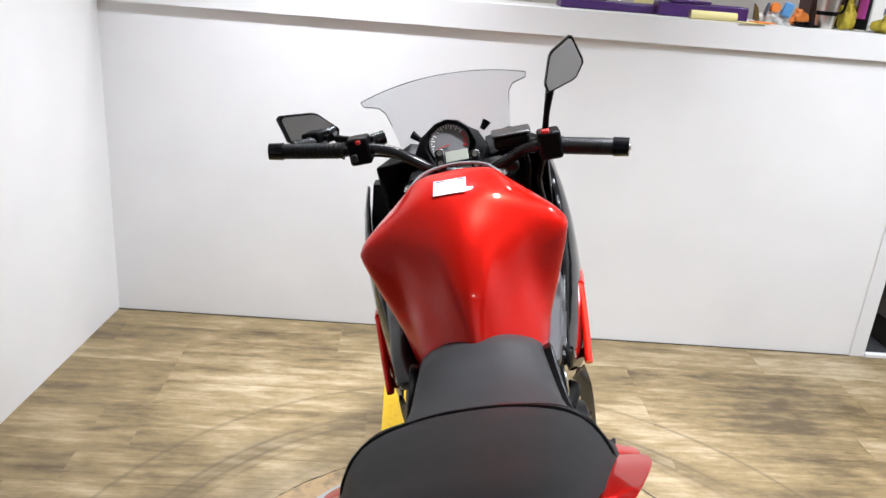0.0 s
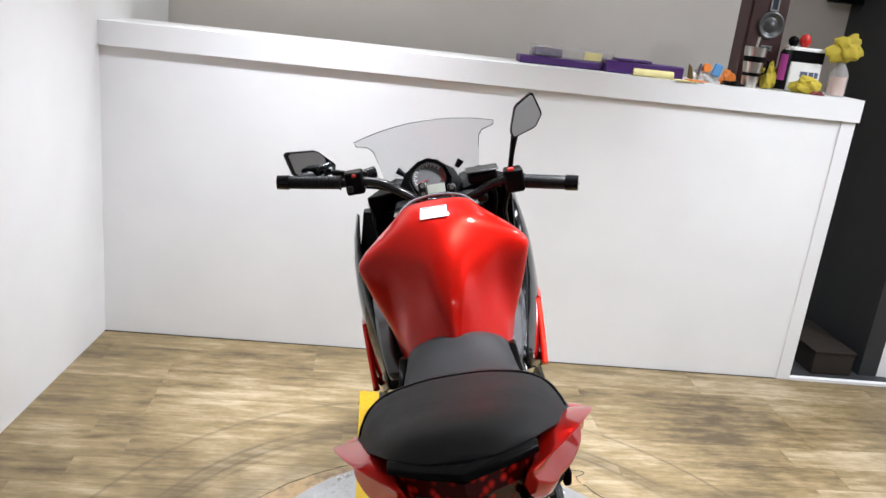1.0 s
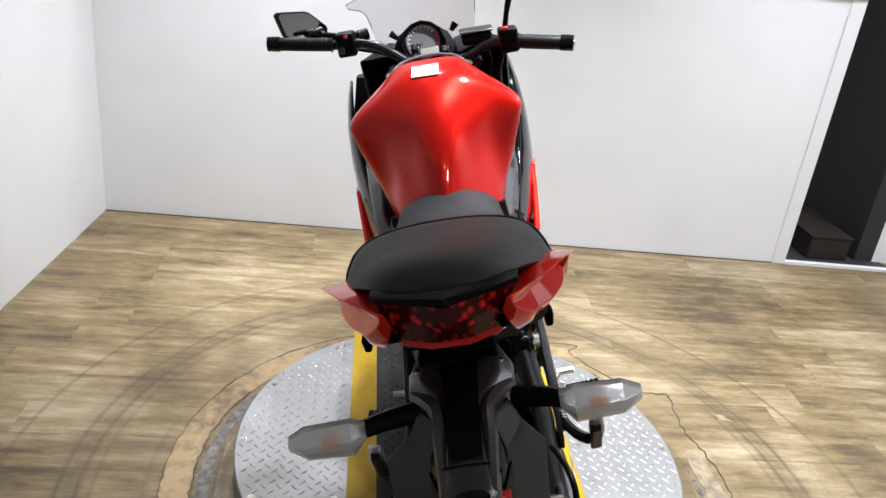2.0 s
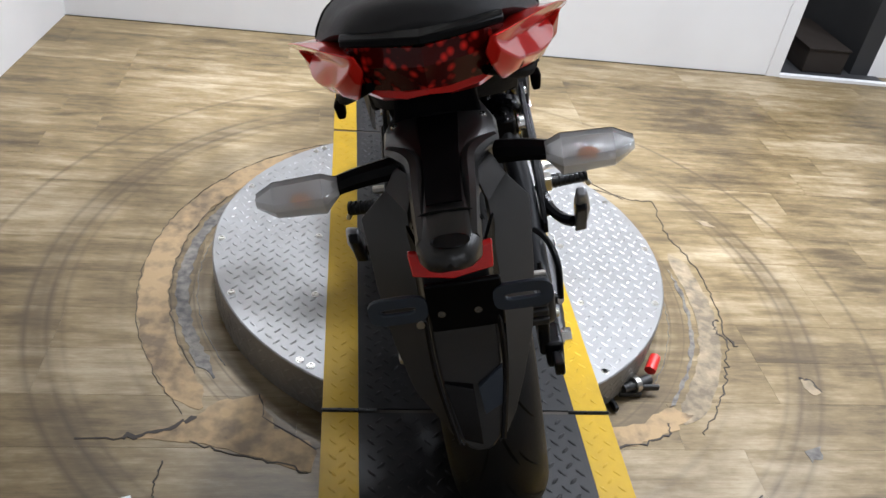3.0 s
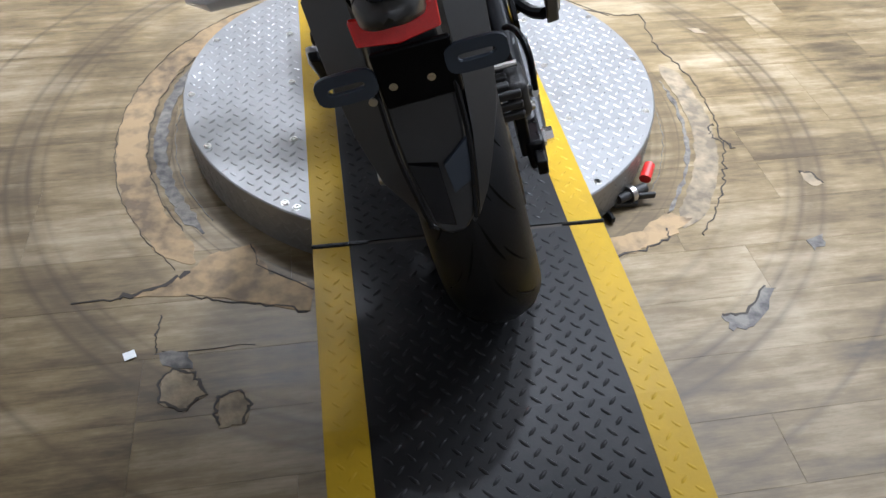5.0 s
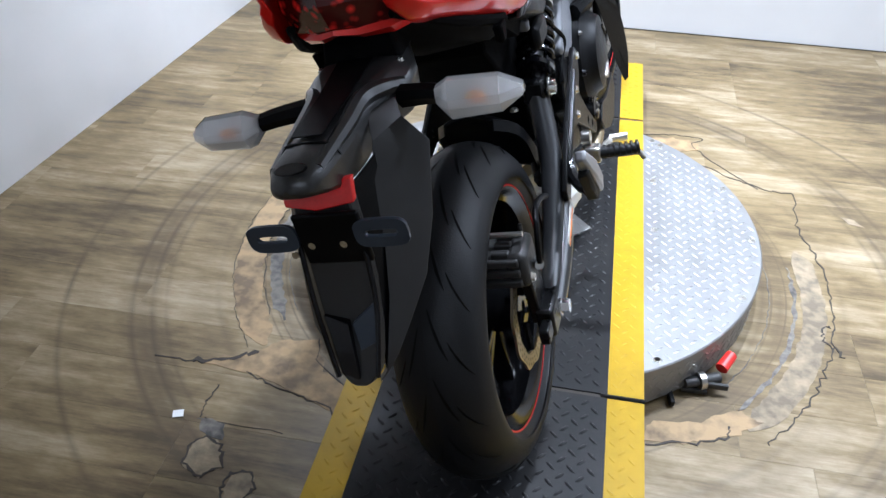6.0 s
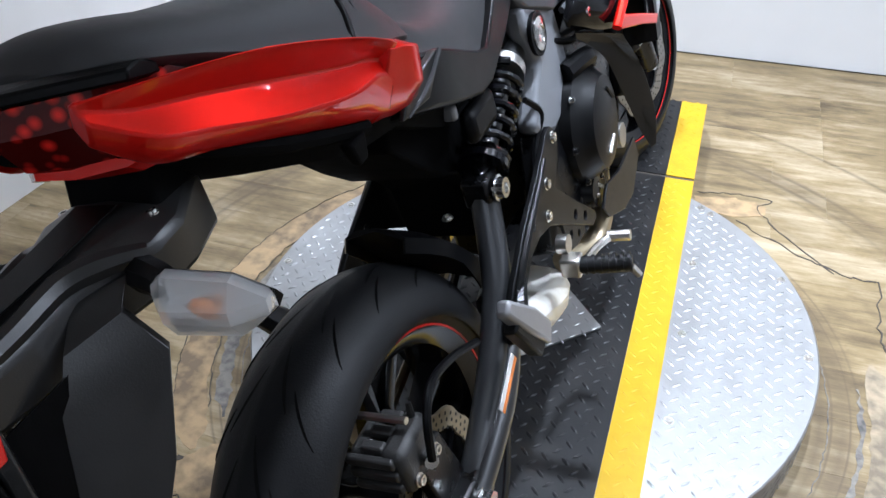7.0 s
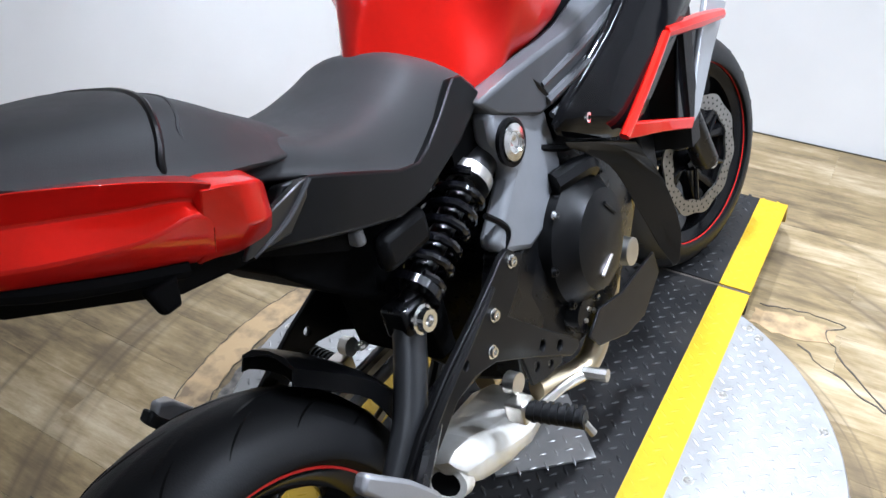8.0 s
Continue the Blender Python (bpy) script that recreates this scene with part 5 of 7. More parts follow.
# rear fender, plate bracket, reflector
FX = -0.008  # the fender's middle
def shifted(ring, dx=FX):
    return [(x + dx, y, z) for x, y, z in ring]
fender_rings = []
for y, w, zs, zt, zb in ((-0.085, 0.046, 0.862, 0.880, 0.80), (-0.150, 0.074, 0.846, 0.866, 0.80), (-0.185, 0.074, 0.842, 0.866, 0.798), (-0.222, 0.052, 0.838, 0.862, 0.792), (-0.250, 0.040, 0.834, 0.858, 0.788), (-0.300, 0.038, 0.832, 0.853, 0.785), (-0.350, 0.038, 0.834, 0.852, 0.790), (-0.390, 0.036, 0.834, 0.850, 0.806), (-0.414, 0.026, 0.830, 0.843, 0.816), (-0.424, 0.012, 0.828, 0.836, 0.820)):
    fender_rings.append(shifted([(-w, y, zs), (-w * 0.72, y, zt - 0.004), (0, y - 0.003, zt), (w * 0.72, y, zt - 0.004), (w, y, zs), (w * 0.92, y, zb), (-w * 0.92, y, zb)]))
fender = part("rear_fender", loft(fender_rings), GREY_PLASTIC, bike, "satin dark grey rear fender arm", bevel=0.006)
part("fender_neck", loft([shifted([(-0.050, -0.060, 0.94), (0.050, -0.060, 0.94), (0.044, -0.135, 0.94), (-0.044, -0.135, 0.94)]), shifted([(-0.052, -0.075, 0.855), (0.052, -0.075, 0.855), (0.058, -0.155, 0.852), (-0.058, -0.155, 0.852)])]), MATTE, fender, bevel=0.006)
for s in (-1, 1):
    part("arm_rail", tube([(s * 0.066 + FX, -0.190, 0.840), (s * 0.045 + FX, -0.222, 0.848), (s * 0.032 + FX, -0.252, 0.850), (s * 0.030 + FX, -0.300, 0.844), (s * 0.028 + FX, -0.344, 0.840), (s * 0.026 + FX, -0.390, 0.836)], [0.008, 0.012, 0.0115, 0.0105, 0.0095, 0.008], 8), GREY_PLASTIC, fender)
part("arm_channel", loft([shifted([(-0.026, -0.165, 0.8700), (0.026, -0.165, 0.8700), (0.026, -0.165, 0.8690), (-0.026, -0.165, 0.8690)]), shifted([(-0.022, -0.25, 0.8615), (0.022, -0.25, 0.8615), (0.022, -0.25, 0.860), (-0.022, -0.25, 0.860)]), shifted([(-0.020, -0.345, 0.8555), (0.020, -0.345, 0.8555), (0.020, -0.345, 0.854), (-0.020, -0.345, 0.854)])]), BLACK, fender)
# black oval laid on where the tip's chamfer face looks dark
part("tip_chamfer", lathe([(0.0, 0.0006), (0.0, 0.011), (0.002, 0.0095), (0.002, 0.0006)], 20, "z"), BLACK_GLOSS, fender, "black oval standing in for the dark chamfer face of the tip").matrix_local = pose(FX + 0.003, -0.405, 0.8468, 17, 0, 0) @ Matrix.Diagonal((1.9, 0.9, 0.5, 1))
part("arm_seam", tube([(FX - 0.0385, -0.352, 0.832), (FX - 0.028, -0.353, 0.8472), (FX, -0.356, 0.8515), (FX + 0.028, -0.353, 0.8472), (FX + 0.0385, -0.352, 0.832)], 0.0016, 6), PIPING, fender)
for s in (-1, 1):
    bolt(fender, (s * 0.056 + FX, -0.160, 0.857), 0.005, "z", CHROME, 0.004)
    # faceted wing at the fender's side, apart from the middle flap
    grow = 0.012 if s < 0 else 0.0
    wing_rings = []
    for (xi, yi, zi), (xo, yo, zo) in (((0.036, -0.255, 0.834), (0.060, -0.215, 0.834)), ((0.048, -0.290, 0.812), (0.074, -0.244, 0.820)), ((0.049, -0.318, 0.776), (0.100 + grow, -0.242, 0.782)), ((0.050, -0.350, 0.70), (0.094 + grow, -0.285, 0.70)), ((0.046, -0.376, 0.64), (0.082 + grow, -0.328, 0.64)), ((0.038, -0.404, 0.59), (0.062 + grow, -0.374, 0.60)), ((0.032, -0.418, 0.560), (0.046, -0.402, 0.572)), ((0.022, -0.426, 0.548), (0.030, -0.420, 0.553))):
        wing_rings.append([(s * xi + FX, yi, zi), (s * xo + FX, yo, zo), (s * (xo - 0.007) + FX, yo + 0.008, zo), (s * (xi - 0.004) + FX, yi + 0.012, zi)])
    part("wing_web", loft([[(s * x + FX, y, z) for x, y, z in ((0.036, -0.352, 0.79), (0.052, -0.300, 0.80), (0.050, -0.290, 0.80), (0.034, -0.345, 0.79))], [(s * x + FX, y, z) for x, y, z in ((0.040, -0.370, 0.70), (0.054, -0.335, 0.70), (0.050, -0.325, 0.70), (0.036, -0.362, 0.70))], [(s * x + FX, y, z) for x, y, z in ((0.030, -0.415, 0.56), (0.040, -0.390, 0.56), (0.036, -0.384, 0.56), (0.026, -0.408, 0.56))]]), BLACK, fender)
    part("side_wing", loft(wing_rings), GREY_PLASTIC, fender, "faceted dark side wing of the fender", bevel=0.002, angle=20)
flap_rings = []
for z, w, y in ((0.805, 0.042, -0.366), (0.74, 0.044, -0.376), (0.68, 0.044, -0.388), (0.62, 0.040, -0.406), (0.588, 0.036, -0.420), (0.566, 0.030, -0.430), (0.554, 0.020, -0.435), (0.550, 0.012, -0.436)):
    flap_rings.append(shifted([(-w, y + 0.012, z), (-w + 0.006, y, z), (w - 0.006, y, z), (w, y + 0.012, z), (w - 0.006, y + 0.016, z), (-w + 0.006, y + 0.016, z)]))
part("flap", loft(flap_rings), GREY_PLASTIC, fender, "black middle flap of the fender", bevel=0.002)
for s in (-1, 1):
    part("flap_rib", tube([(s * 0.042 + FX, -0.378, 0.74), (s * 0.041 + FX, -0.402, 0.65), (s * 0.027 + FX, -0.434, 0.565)], 0.0035, 6), BLACK_GLOSS, fender)
part("flap_ridge", loft([shifted([(-0.034, -0.404, 0.640), (0.0, -0.412, 0.632), (0.0, -0.402, 0.632), (-0.034, -0.398, 0.640)]), shifted([(-0.020, -0.433, 0.568), (0.002, -0.438, 0.562), (0.002, -0.430, 0.562), (-0.020, -0.426, 0.568)])]), BLACK_GLOSS, fender, bevel=0.001)
part("flap_emblem", loft([shifted([(0.006, -0.412, 0.632), (0.038, -0.402, 0.655), (0.038, -0.396, 0.655), (0.006, -0.404, 0.632)]), shifted([(0.010, -0.422, 0.597), (0.034, -0.416, 0.607), (0.034, -0.408, 0.607), (0.010, -0.414, 0.597)])]), EAR, fender, "small grey facet on the flap", bevel=0.001)
part("reflector", loft([
    [(-0.058, -0.352, 0.804), (-0.058, -0.362, 0.804), (-0.056, -0.370, 0.778), (-0.056, -0.360, 0.778)],
    [(-0.010, -0.362, 0.804), (-0.010, -0.372, 0.804), (-0.010, -0.380, 0.776), (-0.010, -0.370, 0.776)],
    [(0.038, -0.354, 0.808), (0.038, -0.364, 0.808), (0.036, -0.372, 0.779), (0.036, -0.362, 0.779)],
]), REFLECTOR, bike, "red plastic rear reflector", bevel=0.002)
bracket = part("plate_bracket", box(-0.045, 0.042, -0.386, -0.378, 0.705, 0.775), BLACK, bike, "black number plate bracket with slotted ears", bevel=0.003)
for s, cx in ((-1, -0.078), (1, 0.064)):
    ring = []
    for k in range(20):
        a = 2 * math.pi * k / 20
        ring.append((cx + 0.034 * math.copysign(abs(math.cos(a)) ** 0.5, math.cos(a)), 0.746 + 0.019 * math.copysign(abs(math.sin(a)) ** 0.6, math.sin(a))))
    hole = [(cx + (x - cx) * 0.58, 0.746 + (z - 0.746) * 0.22) for x, z in ring]
    ya, yb = -0.388, -0.382
    part("slotted_ear", loft([[(x, ya, z) for x, z in ring], [(x, ya, z) for x, z in hole], [(x, yb, z) for x, z in hole], [(x, yb, z) for x, z in ring], [(x, ya, z) for x, z in ring]], caps=False), EAR, bracket, bevel=0.0015)
for x in (-0.030, 0.012):
    bolt(bracket, (x, -0.387, 0.733), 0.0038, "y", CHROME, 0.003)
bolt(bracket, (-0.056, -0.389, 0.722), 0.004, "y", STEEL, 0.004)

# turn signals
for s in (-1, 1):
    dx, dy, dz = (0.0, 0.0, 0.0) if s > 0 else (-0.024, 0.012, -0.014)
    stem = tube([(s * 0.060, -0.205, 0.828), (s * 0.100 + dx * 0.6, -0.222 + dy * 0.6, 0.834 + dz * 0.6), (s * 0.126 + dx, -0.236 + dy, 0.836 + dz)], [0.016, 0.014, 0.012], 8)
    sig = part("turn_signal", stem, BLACK, bike, "clear turn signal with an amber bulb on a black stem")
    # along the lamp: x, top, foot, front, back
    span = ((0.116, 0.850, 0.826, -0.232, -0.250), (0.134, 0.860, 0.809, -0.224, -0.264), (0.196, 0.857, 0.811, -0.225, -0.262), (0.221, 0.842, 0.828, -0.233, -0.248))
    shell, lens, bowl = [], [], []
    for x, zt, zb, yf, yb in span:
        px, zm, split = s * x + dx, (zt + zb) / 2 + dz, (yf + yb) / 2 + dy
        zt, zb, yf, yb = zt + dz, zb + dz, yf + dy, yb + dy
        shell.append([(px, split + 0.004, zt + 0.001), (px, yf, zm + 0.004), (px, yf + 0.004, zm - 0.004), (px, split + 0.004, zb - 0.001), (px, split + 0.005, zb + 0.002), (px, split + 0.003, zm), (px, split + 0.006, zt - 0.001)])
        lens.append([(px, split + 0.005, zt), (px, split - 0.004, zt - 0.002), (px, yb + 0.002, zm + 0.004), (px, yb, zm - 0.006), (px, yb + 0.006, zb + 0.004), (px, split + 0.003, zb)])
        bowl.append([(px, split + 0.002, zt - 0.004), (px, split - 0.001, zm + 0.002), (px, (split + yb) / 2, zm - 0.004), (px, yb + 0.006, zm - 0.005), (px, yb + 0.008, zb + 0.005), (px, split + 0.003, zb + 0.003)])
    part("housing", loft(shell), BLACK, sig, bevel=0.001)
    part("lens", loft(lens), LENS_CLEAR, sig, "clear plastic lens", angle=12).visible_shadow = False
    part("reflector_bowl", loft(bowl), BOWL, sig).visible_shadow = False
    bmb = bmesh.new()
    bmesh.ops.create_icosphere(bmb, subdivisions=2, radius=0.0085, matrix=Matrix.Translation((s * 0.165 + dx, -0.251 + dy, 0.836 + dz)) @ Matrix.Diagonal((1.5, 0.8, 0.8, 1.0)))
    part("bulb", bmb, AMBER, sig, "amber bulb")

# swingarm, shock, chain side
sw = part("swingarm", tube([(0.098, 0.318, 0.575), (0.108, 0.285, 0.520), (0.118, 0.235, 0.455), (0.122, 0.14, 0.38), (0.124, 0.02, 0.318)], [0.022, 0.022, 0.022, 0.020, 0.018], 12), SWING, bike, "black enamelled tubular swingarm")
part("lower_arm", tube([(0.112, 0.250, 0.435), (0.128, 0.20, 0.390), (0.136, 0.12, 0.348), (0.132, 0.0, 0.305)], [0.020, 0.021, 0.021, 0.020], 10), SWING, sw)
part("pivot_arm", tube([(0.06, 0.52, 0.40), (0.07, 0.36, 0.41), (0.100, 0.24, 0.43)], 0.022, 10), DARK_METAL, sw)
part("left_arm", tube([(-0.105, 0.48, 0.385), (-0.125, 0.20, 0.355), (-0.125, 0.0, 0.305)], [0.026, 0.024, 0.022], 10), SWING, sw)
part("axle_block", box(0.108, 0.140, -0.05, 0.045, 0.275, 0.335), DARK_METAL, sw, bevel=0.006)
part("axle_nut", lathe([(0.140, 0.002), (0.140, 0.019), (0.146, 0.019), (0.147, 0.014), (0.160, 0.013), (0.160, 0.002)], 6, "x", (0, 0, 0.306)), CHROME, sw)
part("adjuster", box(0.118, 0.136, -0.085, -0.05, 0.29, 0.32), DARK_METAL, sw, bevel=0.003)
part("warning_label", box(0.1575, 0.1590, 0.075, 0.155, -0.009, 0.009, m=pose(0, 0.0, 0.388, 24, 0, 0) @ pose(0, 0, -0.045)), WHITE, sw, "white and orange warning label", smooth=False)
part("label_stripe", box(0.1592, 0.1600, 0.075, 0.155, -0.0085, -0.001, m=pose(0, 0.0, 0.388, 24, 0, 0) @ pose(0, 0, -0.045)), ORANGE, sw, smooth=False)
bolt(sw, (0.122, 0.317, 0.583), 0.016, "x", CHROME, 0.014)
part("shock_clevis", box(0.075, 0.118, 0.295, 0.345, 0.56, 0.605), DARK_METAL, sw, bevel=0.006)
top, low = Vector((0.072, 0.598, 0.700)), Vector((0.098, 0.322, 0.594))
ax = (top - low).normalized()
shock = part("shock_absorber", tube([low, low + ax * 0.07, low + ax * 0.20, top], [0.014, 0.016, 0.018, 0.018], 12, steps=2), DARK_METAL, bike, "black coil-over rear shock absorber")
sd = ax.orthogonal().normalized()
su = ax.cross(sd)
coil = []
for k in range(6 * 12 + 1):
    a = 2 * math.pi * k / 12
    coil.append(low + ax * (0.034 + 0.176 * k / 72) + (sd * math.cos(a) + su * math.sin(a)) * 0.033)
part("coil_spring", tube(coil, 0.0068, 8, steps=1), BLACK_GLOSS, shock, "gloss black coil spring")
part("preload_collar", tube([low + ax * 0.208, low + ax * 0.226], 0.037, 24), STEEL, shock, "bare steel collar")
part("preload_body", tube([low + ax * 0.226, low + ax * 0.285], 0.032, 24), SWING, shock)
part("spring_seat", tube([low + ax * 0.018, low + ax * 0.030], 0.038, 24), BLACK_GLOSS, shock)
# hugger over the tyre
rings = []
for k in range(9):
    a = radians(22 + 38 * k / 8)
    w = (0.088 - 0.012 * k / 8) * (1.0, 1.0, 1.0, 1.0, 1.0, 1.0, 0.97, 0.88, 0.62)[k]
    lift = 0.012 * (k / 8) ** 1.5
    c, s_ = math.cos(a), math.sin(a)
    P = lambda x, r: (x, (r + lift) * c, 0.307 + (r + lift) * s_)
    e = 0.306 - 0.022 * max(0.0, 1 - k / 4)
    rings.append([P(-w, e), P(-w, 0.327), P(-w * 0.6, 0.337), P(0, 0.340), P(w * 0.6, 0.337), P(w, 0.327), P(w, e), P(w - 0.003, e), P(w - 0.003, 0.324), P(0, 0.336), P(-w + 0.003, 0.324), P(-w + 0.003, e)])
hug = part("hugger", loft(rings), BLACK, bike, "black plastic inner mudguard over the rear tyre")
bolt(hug, (0.062, 0.262, 0.568), 0.007, "z", STEEL, 0.005)
part("inner_guard", plate([(0.200, 0.760), (0.190, 0.716), (0.245, 0.660), (0.300, 0.614), (0.350, 0.590), (0.392, 0.54), (0.400, 0.44), (0.44, 0.44), (0.44, 0.70), (0.33, 0.76)], 0.055, 0.165), MATTE, hug, bevel=0.006)
# rear brake
cal = part("rear_caliper", box(0.094, 0.128, -0.092, -0.018, 0.420, 0.486), CALIPER, bike, "dull grey rear brake caliper", bevel=0.010)
part("caliper_half", box(0.050, 0.078, -0.088, -0.022, 0.424, 0.480), CALIPER, cal, bevel=0.008)
for k in range(3):
    part("caliper_bridge", box(0.070, 0.100, -0.086 + k * 0.024, -0.072 + k * 0.024, 0.470, 0.488), CALIPER, cal, bevel=0.003)
    part("caliper_fin", box(0.052, 0.116, -0.098, -0.088, 0.427 + k * 0.020, 0.441 + k * 0.020), CALIPER, cal, bevel=0.003)
for by in (-0.078, -0.032):
    bolt(cal, (0.128, by, 0.434), 0.007, "x", STEEL, 0.006)
part("bleed_nipple", tube([(0.112, -0.03, 0.486), (0.112, -0.026, 0.504)], [0.005, 0.0035], 8), RUBBER, cal)
part("pad_pin", tube([(0.05, -0.05, 0.50), (0.12, -0.05, 0.50)], 0.005, 8), STEEL, cal)
part("caliper_bracket", plate([(-0.04, 0.30), (0.03, 0.30), (0.0, 0.43), (-0.06, 0.44)], 0.118, 0.02), DARK_METAL, cal, bevel=0.004)
part("banjo", tube([(0.125, -0.045, 0.440), (0.140, -0.06, 0.445)], 0.009, 10), CHROME, cal)
part("brake_hose", tube([(0.140, -0.058, 0.447), (0.142, -0.04, 0.50), (0.136, 0.0, 0.515), (0.128, 0.07, 0.49), (0.122, 0.14, 0.45)], 0.0055, 8), BLACK, cal)
part("chain", tube([(-0.085, -0.03, 0.375), (-0.085, 0.25, 0.40), (-0.085, 0.48, 0.41)], 0.009, 6), CHAIN, bike, "greasy drive chain")
part("chain_lower", tube([(-0.085, -0.03, 0.235), (-0.085, 0.25, 0.30), (-0.085, 0.48, 0.35)], 0.009, 6), CHAIN, bike)
part("chain_sprocket", lathe([(-0.090, 0.05), (-0.090, 0.078), (-0.082, 0.078), (-0.082, 0.05)], 40, "x", (0, 0, 0.307), closed=True), CHAIN, bike)
part("left_axle_nut", lathe([(-0.160, 0.002), (-0.160, 0.014), (-0.145, 0.018), (-0.14, 0.018), (-0.14, 0.002)], 12, "x", (0, 0, 0.306)), STEEL, bike)

def smooth_rings(rings, n=4):
    """The same rings with smooth ones between them."""
    return list(zip(*[spline(list(col), n) for col in zip(*rings)]))


# main frame, hangers, engine
for s in (-1, 1):
    fr = part("frame_side", plate([(0.548, 0.760), (0.640, 0.755), (0.690, 0.722), (0.704, 0.650), (0.709, 0.612), (0.668, 0.545), (0.580, 0.530), (0.506, 0.565), (0.497, 0.585), (0.575, 0.658), (0.560, 0.69), (0.545, 0.72)], s * 0.124, 0.035), GREY_METAL, bike, "satin grey cast frame side", bevel=0.010)
    part("pivot_plate", plate([(0.505, 0.565), (0.560, 0.540), (0.688, 0.586), (0.665, 0.500), (0.615, 0.42), (0.605, 0.365), (0.52, 0.39), (0.46, 0.46), (0.48, 0.52)], s * 0.118, 0.03), DARK_METAL, fr, bevel=0.006)
    if s > 0:
        part("frame_cap", lathe([(0.124, 0.034), (0.131, 0.035), (0.132, 0.029), (0.127, 0.028), (0.127, 0.002)], 28, "x", (0, 0.580, 0.704)), BLACK, fr)
        part("cap_centre", lathe([(0.1275, 0.002), (0.1275, 0.0275), (0.134, 0.0265), (0.136, 0.016), (0.133, 0.014), (0.133, 0.006), (0.131, 0.002)], 28, "x", (0, 0.580, 0.704)), CHROME, fr, "bright aluminium bolt cap")
    bolt(fr, (s * 0.119, 0.620, 0.497), 0.006, "x", CHROME, 0.005)
    # grooved duct panel below the tank
    duct = part("duct_panel", loft([
        [(s * 0.095, 0.522, 0.788), (s * 0.126, 0.526, 0.780), (s * 0.128, 0.560, 0.752), (s * 0.09, 0.56, 0.75)],
        [(s * 0.115, 0.60, 0.804), (s * 0.142, 0.604, 0.796), (s * 0.136, 0.66, 0.712), (s * 0.10, 0.66, 0.712)],
        [(s * 0.125, 0.74, 0.818), (s * 0.158, 0.745, 0.808), (s * 0.150, 0.80, 0.722), (s * 0.11, 0.80, 0.722)],
        [(s * 0.13, 0.86, 0.850), (s * 0.172, 0.865, 0.838), (s * 0.166, 0.93, 0.745), (s * 0.12, 0.93, 0.745)],
        [(s * 0.12, 0.95, 0.870), (s * 0.165, 0.955, 0.860), (s * 0.165, 1.0, 0.775), (s * 0.12, 1.0, 0.775)],
    ]), DUCT, bike, "dark grey grooved panel below the tank", bevel=0.006)
    for k, (o, r) in enumerate(((0.018, 0.007), (0.045, 0.008), (0.07, 0.006))):
        part("panel_rib", tube([(s * (0.137 + 0.002), 0.66 + o * 0.3, 0.772 - o), (s * 0.158, 0.77 + o * 0.4, 0.797 - o), (s * 0.170, 0.90 + o * 0.4, 0.835 - o)], r, 8), DUCT, duct)
    part("panel_gap", tube([(s * 0.137, 0.640, 0.778), (s * 0.139, 0.665, 0.748), (s * 0.134, 0.70, 0.715)], 0.005, 6), PIPING, duct)
    # fairing
    fair = part("side_fairing", loft([
        [(s * 0.142, 0.640, 0.690), (s * 0.155, 0.690, 0.662), (s * 0.180, 0.77, 0.626), (s * 0.192, 0.832, 0.606)],
        [(s * 0.156, 0.755, 0.745), (s * 0.176, 0.790, 0.725), (s * 0.198, 0.845, 0.680), (s * 0.208, 0.885, 0.655)],
        [(s * 0.180, 0.890, 0.820), (s * 0.205, 0.920, 0.800), (s * 0.218, 0.955, 0.755), (s * 0.222, 0.985, 0.725)],
        [(s * 0.196, 0.980, 0.960), (s * 0.222, 1.00, 0.930), (s * 0.232, 1.03, 0.860), (s * 0.236, 1.07, 0.790)],
        [(s * 0.185, 1.09, 1.030), (s * 0.208, 1.12, 1.00), (s * 0.220, 1.18, 0.92), (s * 0.222, 1.24, 0.850)],
    ], closed=False), FAIRING, bike, "gloss black side fairing", subsurf=1)
    md = fair.modifiers.new("thick", "SOLIDIFY")
    md.thickness = 0.004
    bolt(fair, (s * 0.160, 0.737, 0.675), 0.009, "x", CHROME, 0.008)
    red = part("winglet_frame", tube([(s * 0.196, 0.786, 0.622), (s * 0.206, 0.86, 0.672), (s * 0.214, 0.945, 0.733)], [0.009, 0.0085, 0.0095], 8, steps=3), RED, bike, "glossy red frame round the fairing vent")
    part("winglet_top", tube([(s * 0.214, 0.945, 0.735), (s * 0.222, 1.06, 0.716), (s * 0.222, 1.19, 0.690)], [0.010, 0.014, 0.010], 8, steps=3), RED, red)
    part("winglet_foot", loft([[(s * x, y, z) for x, y, z in ((0.198, 0.786, 0.616), (0.206, 0.796, 0.640), (0.198, 0.82, 0.636), (0.190, 0.81, 0.614))], [(s * x, y, z) for x, y, z in ((0.210, 0.90, 0.580), (0.214, 0.905, 0.600), (0.206, 0.92, 0.597), (0.202, 0.915, 0.580))], [(s * x, y, z) for x, y, z in ((0.213, 1.02, 0.535), (0.215, 1.035, 0.552), (0.209, 1.04, 0.55), (0.207, 1.02, 0.536))]]), RED, red, bevel=0.003)
    part("vent_panel", plate([(1.02, 0.715), (1.17, 0.685), (1.10, 0.60), (1.03, 0.545), (0.98, 0.57)], s * 0.205, 0.006), FAIRING, bike, "gloss black panel inside the vent", bevel=0.002)
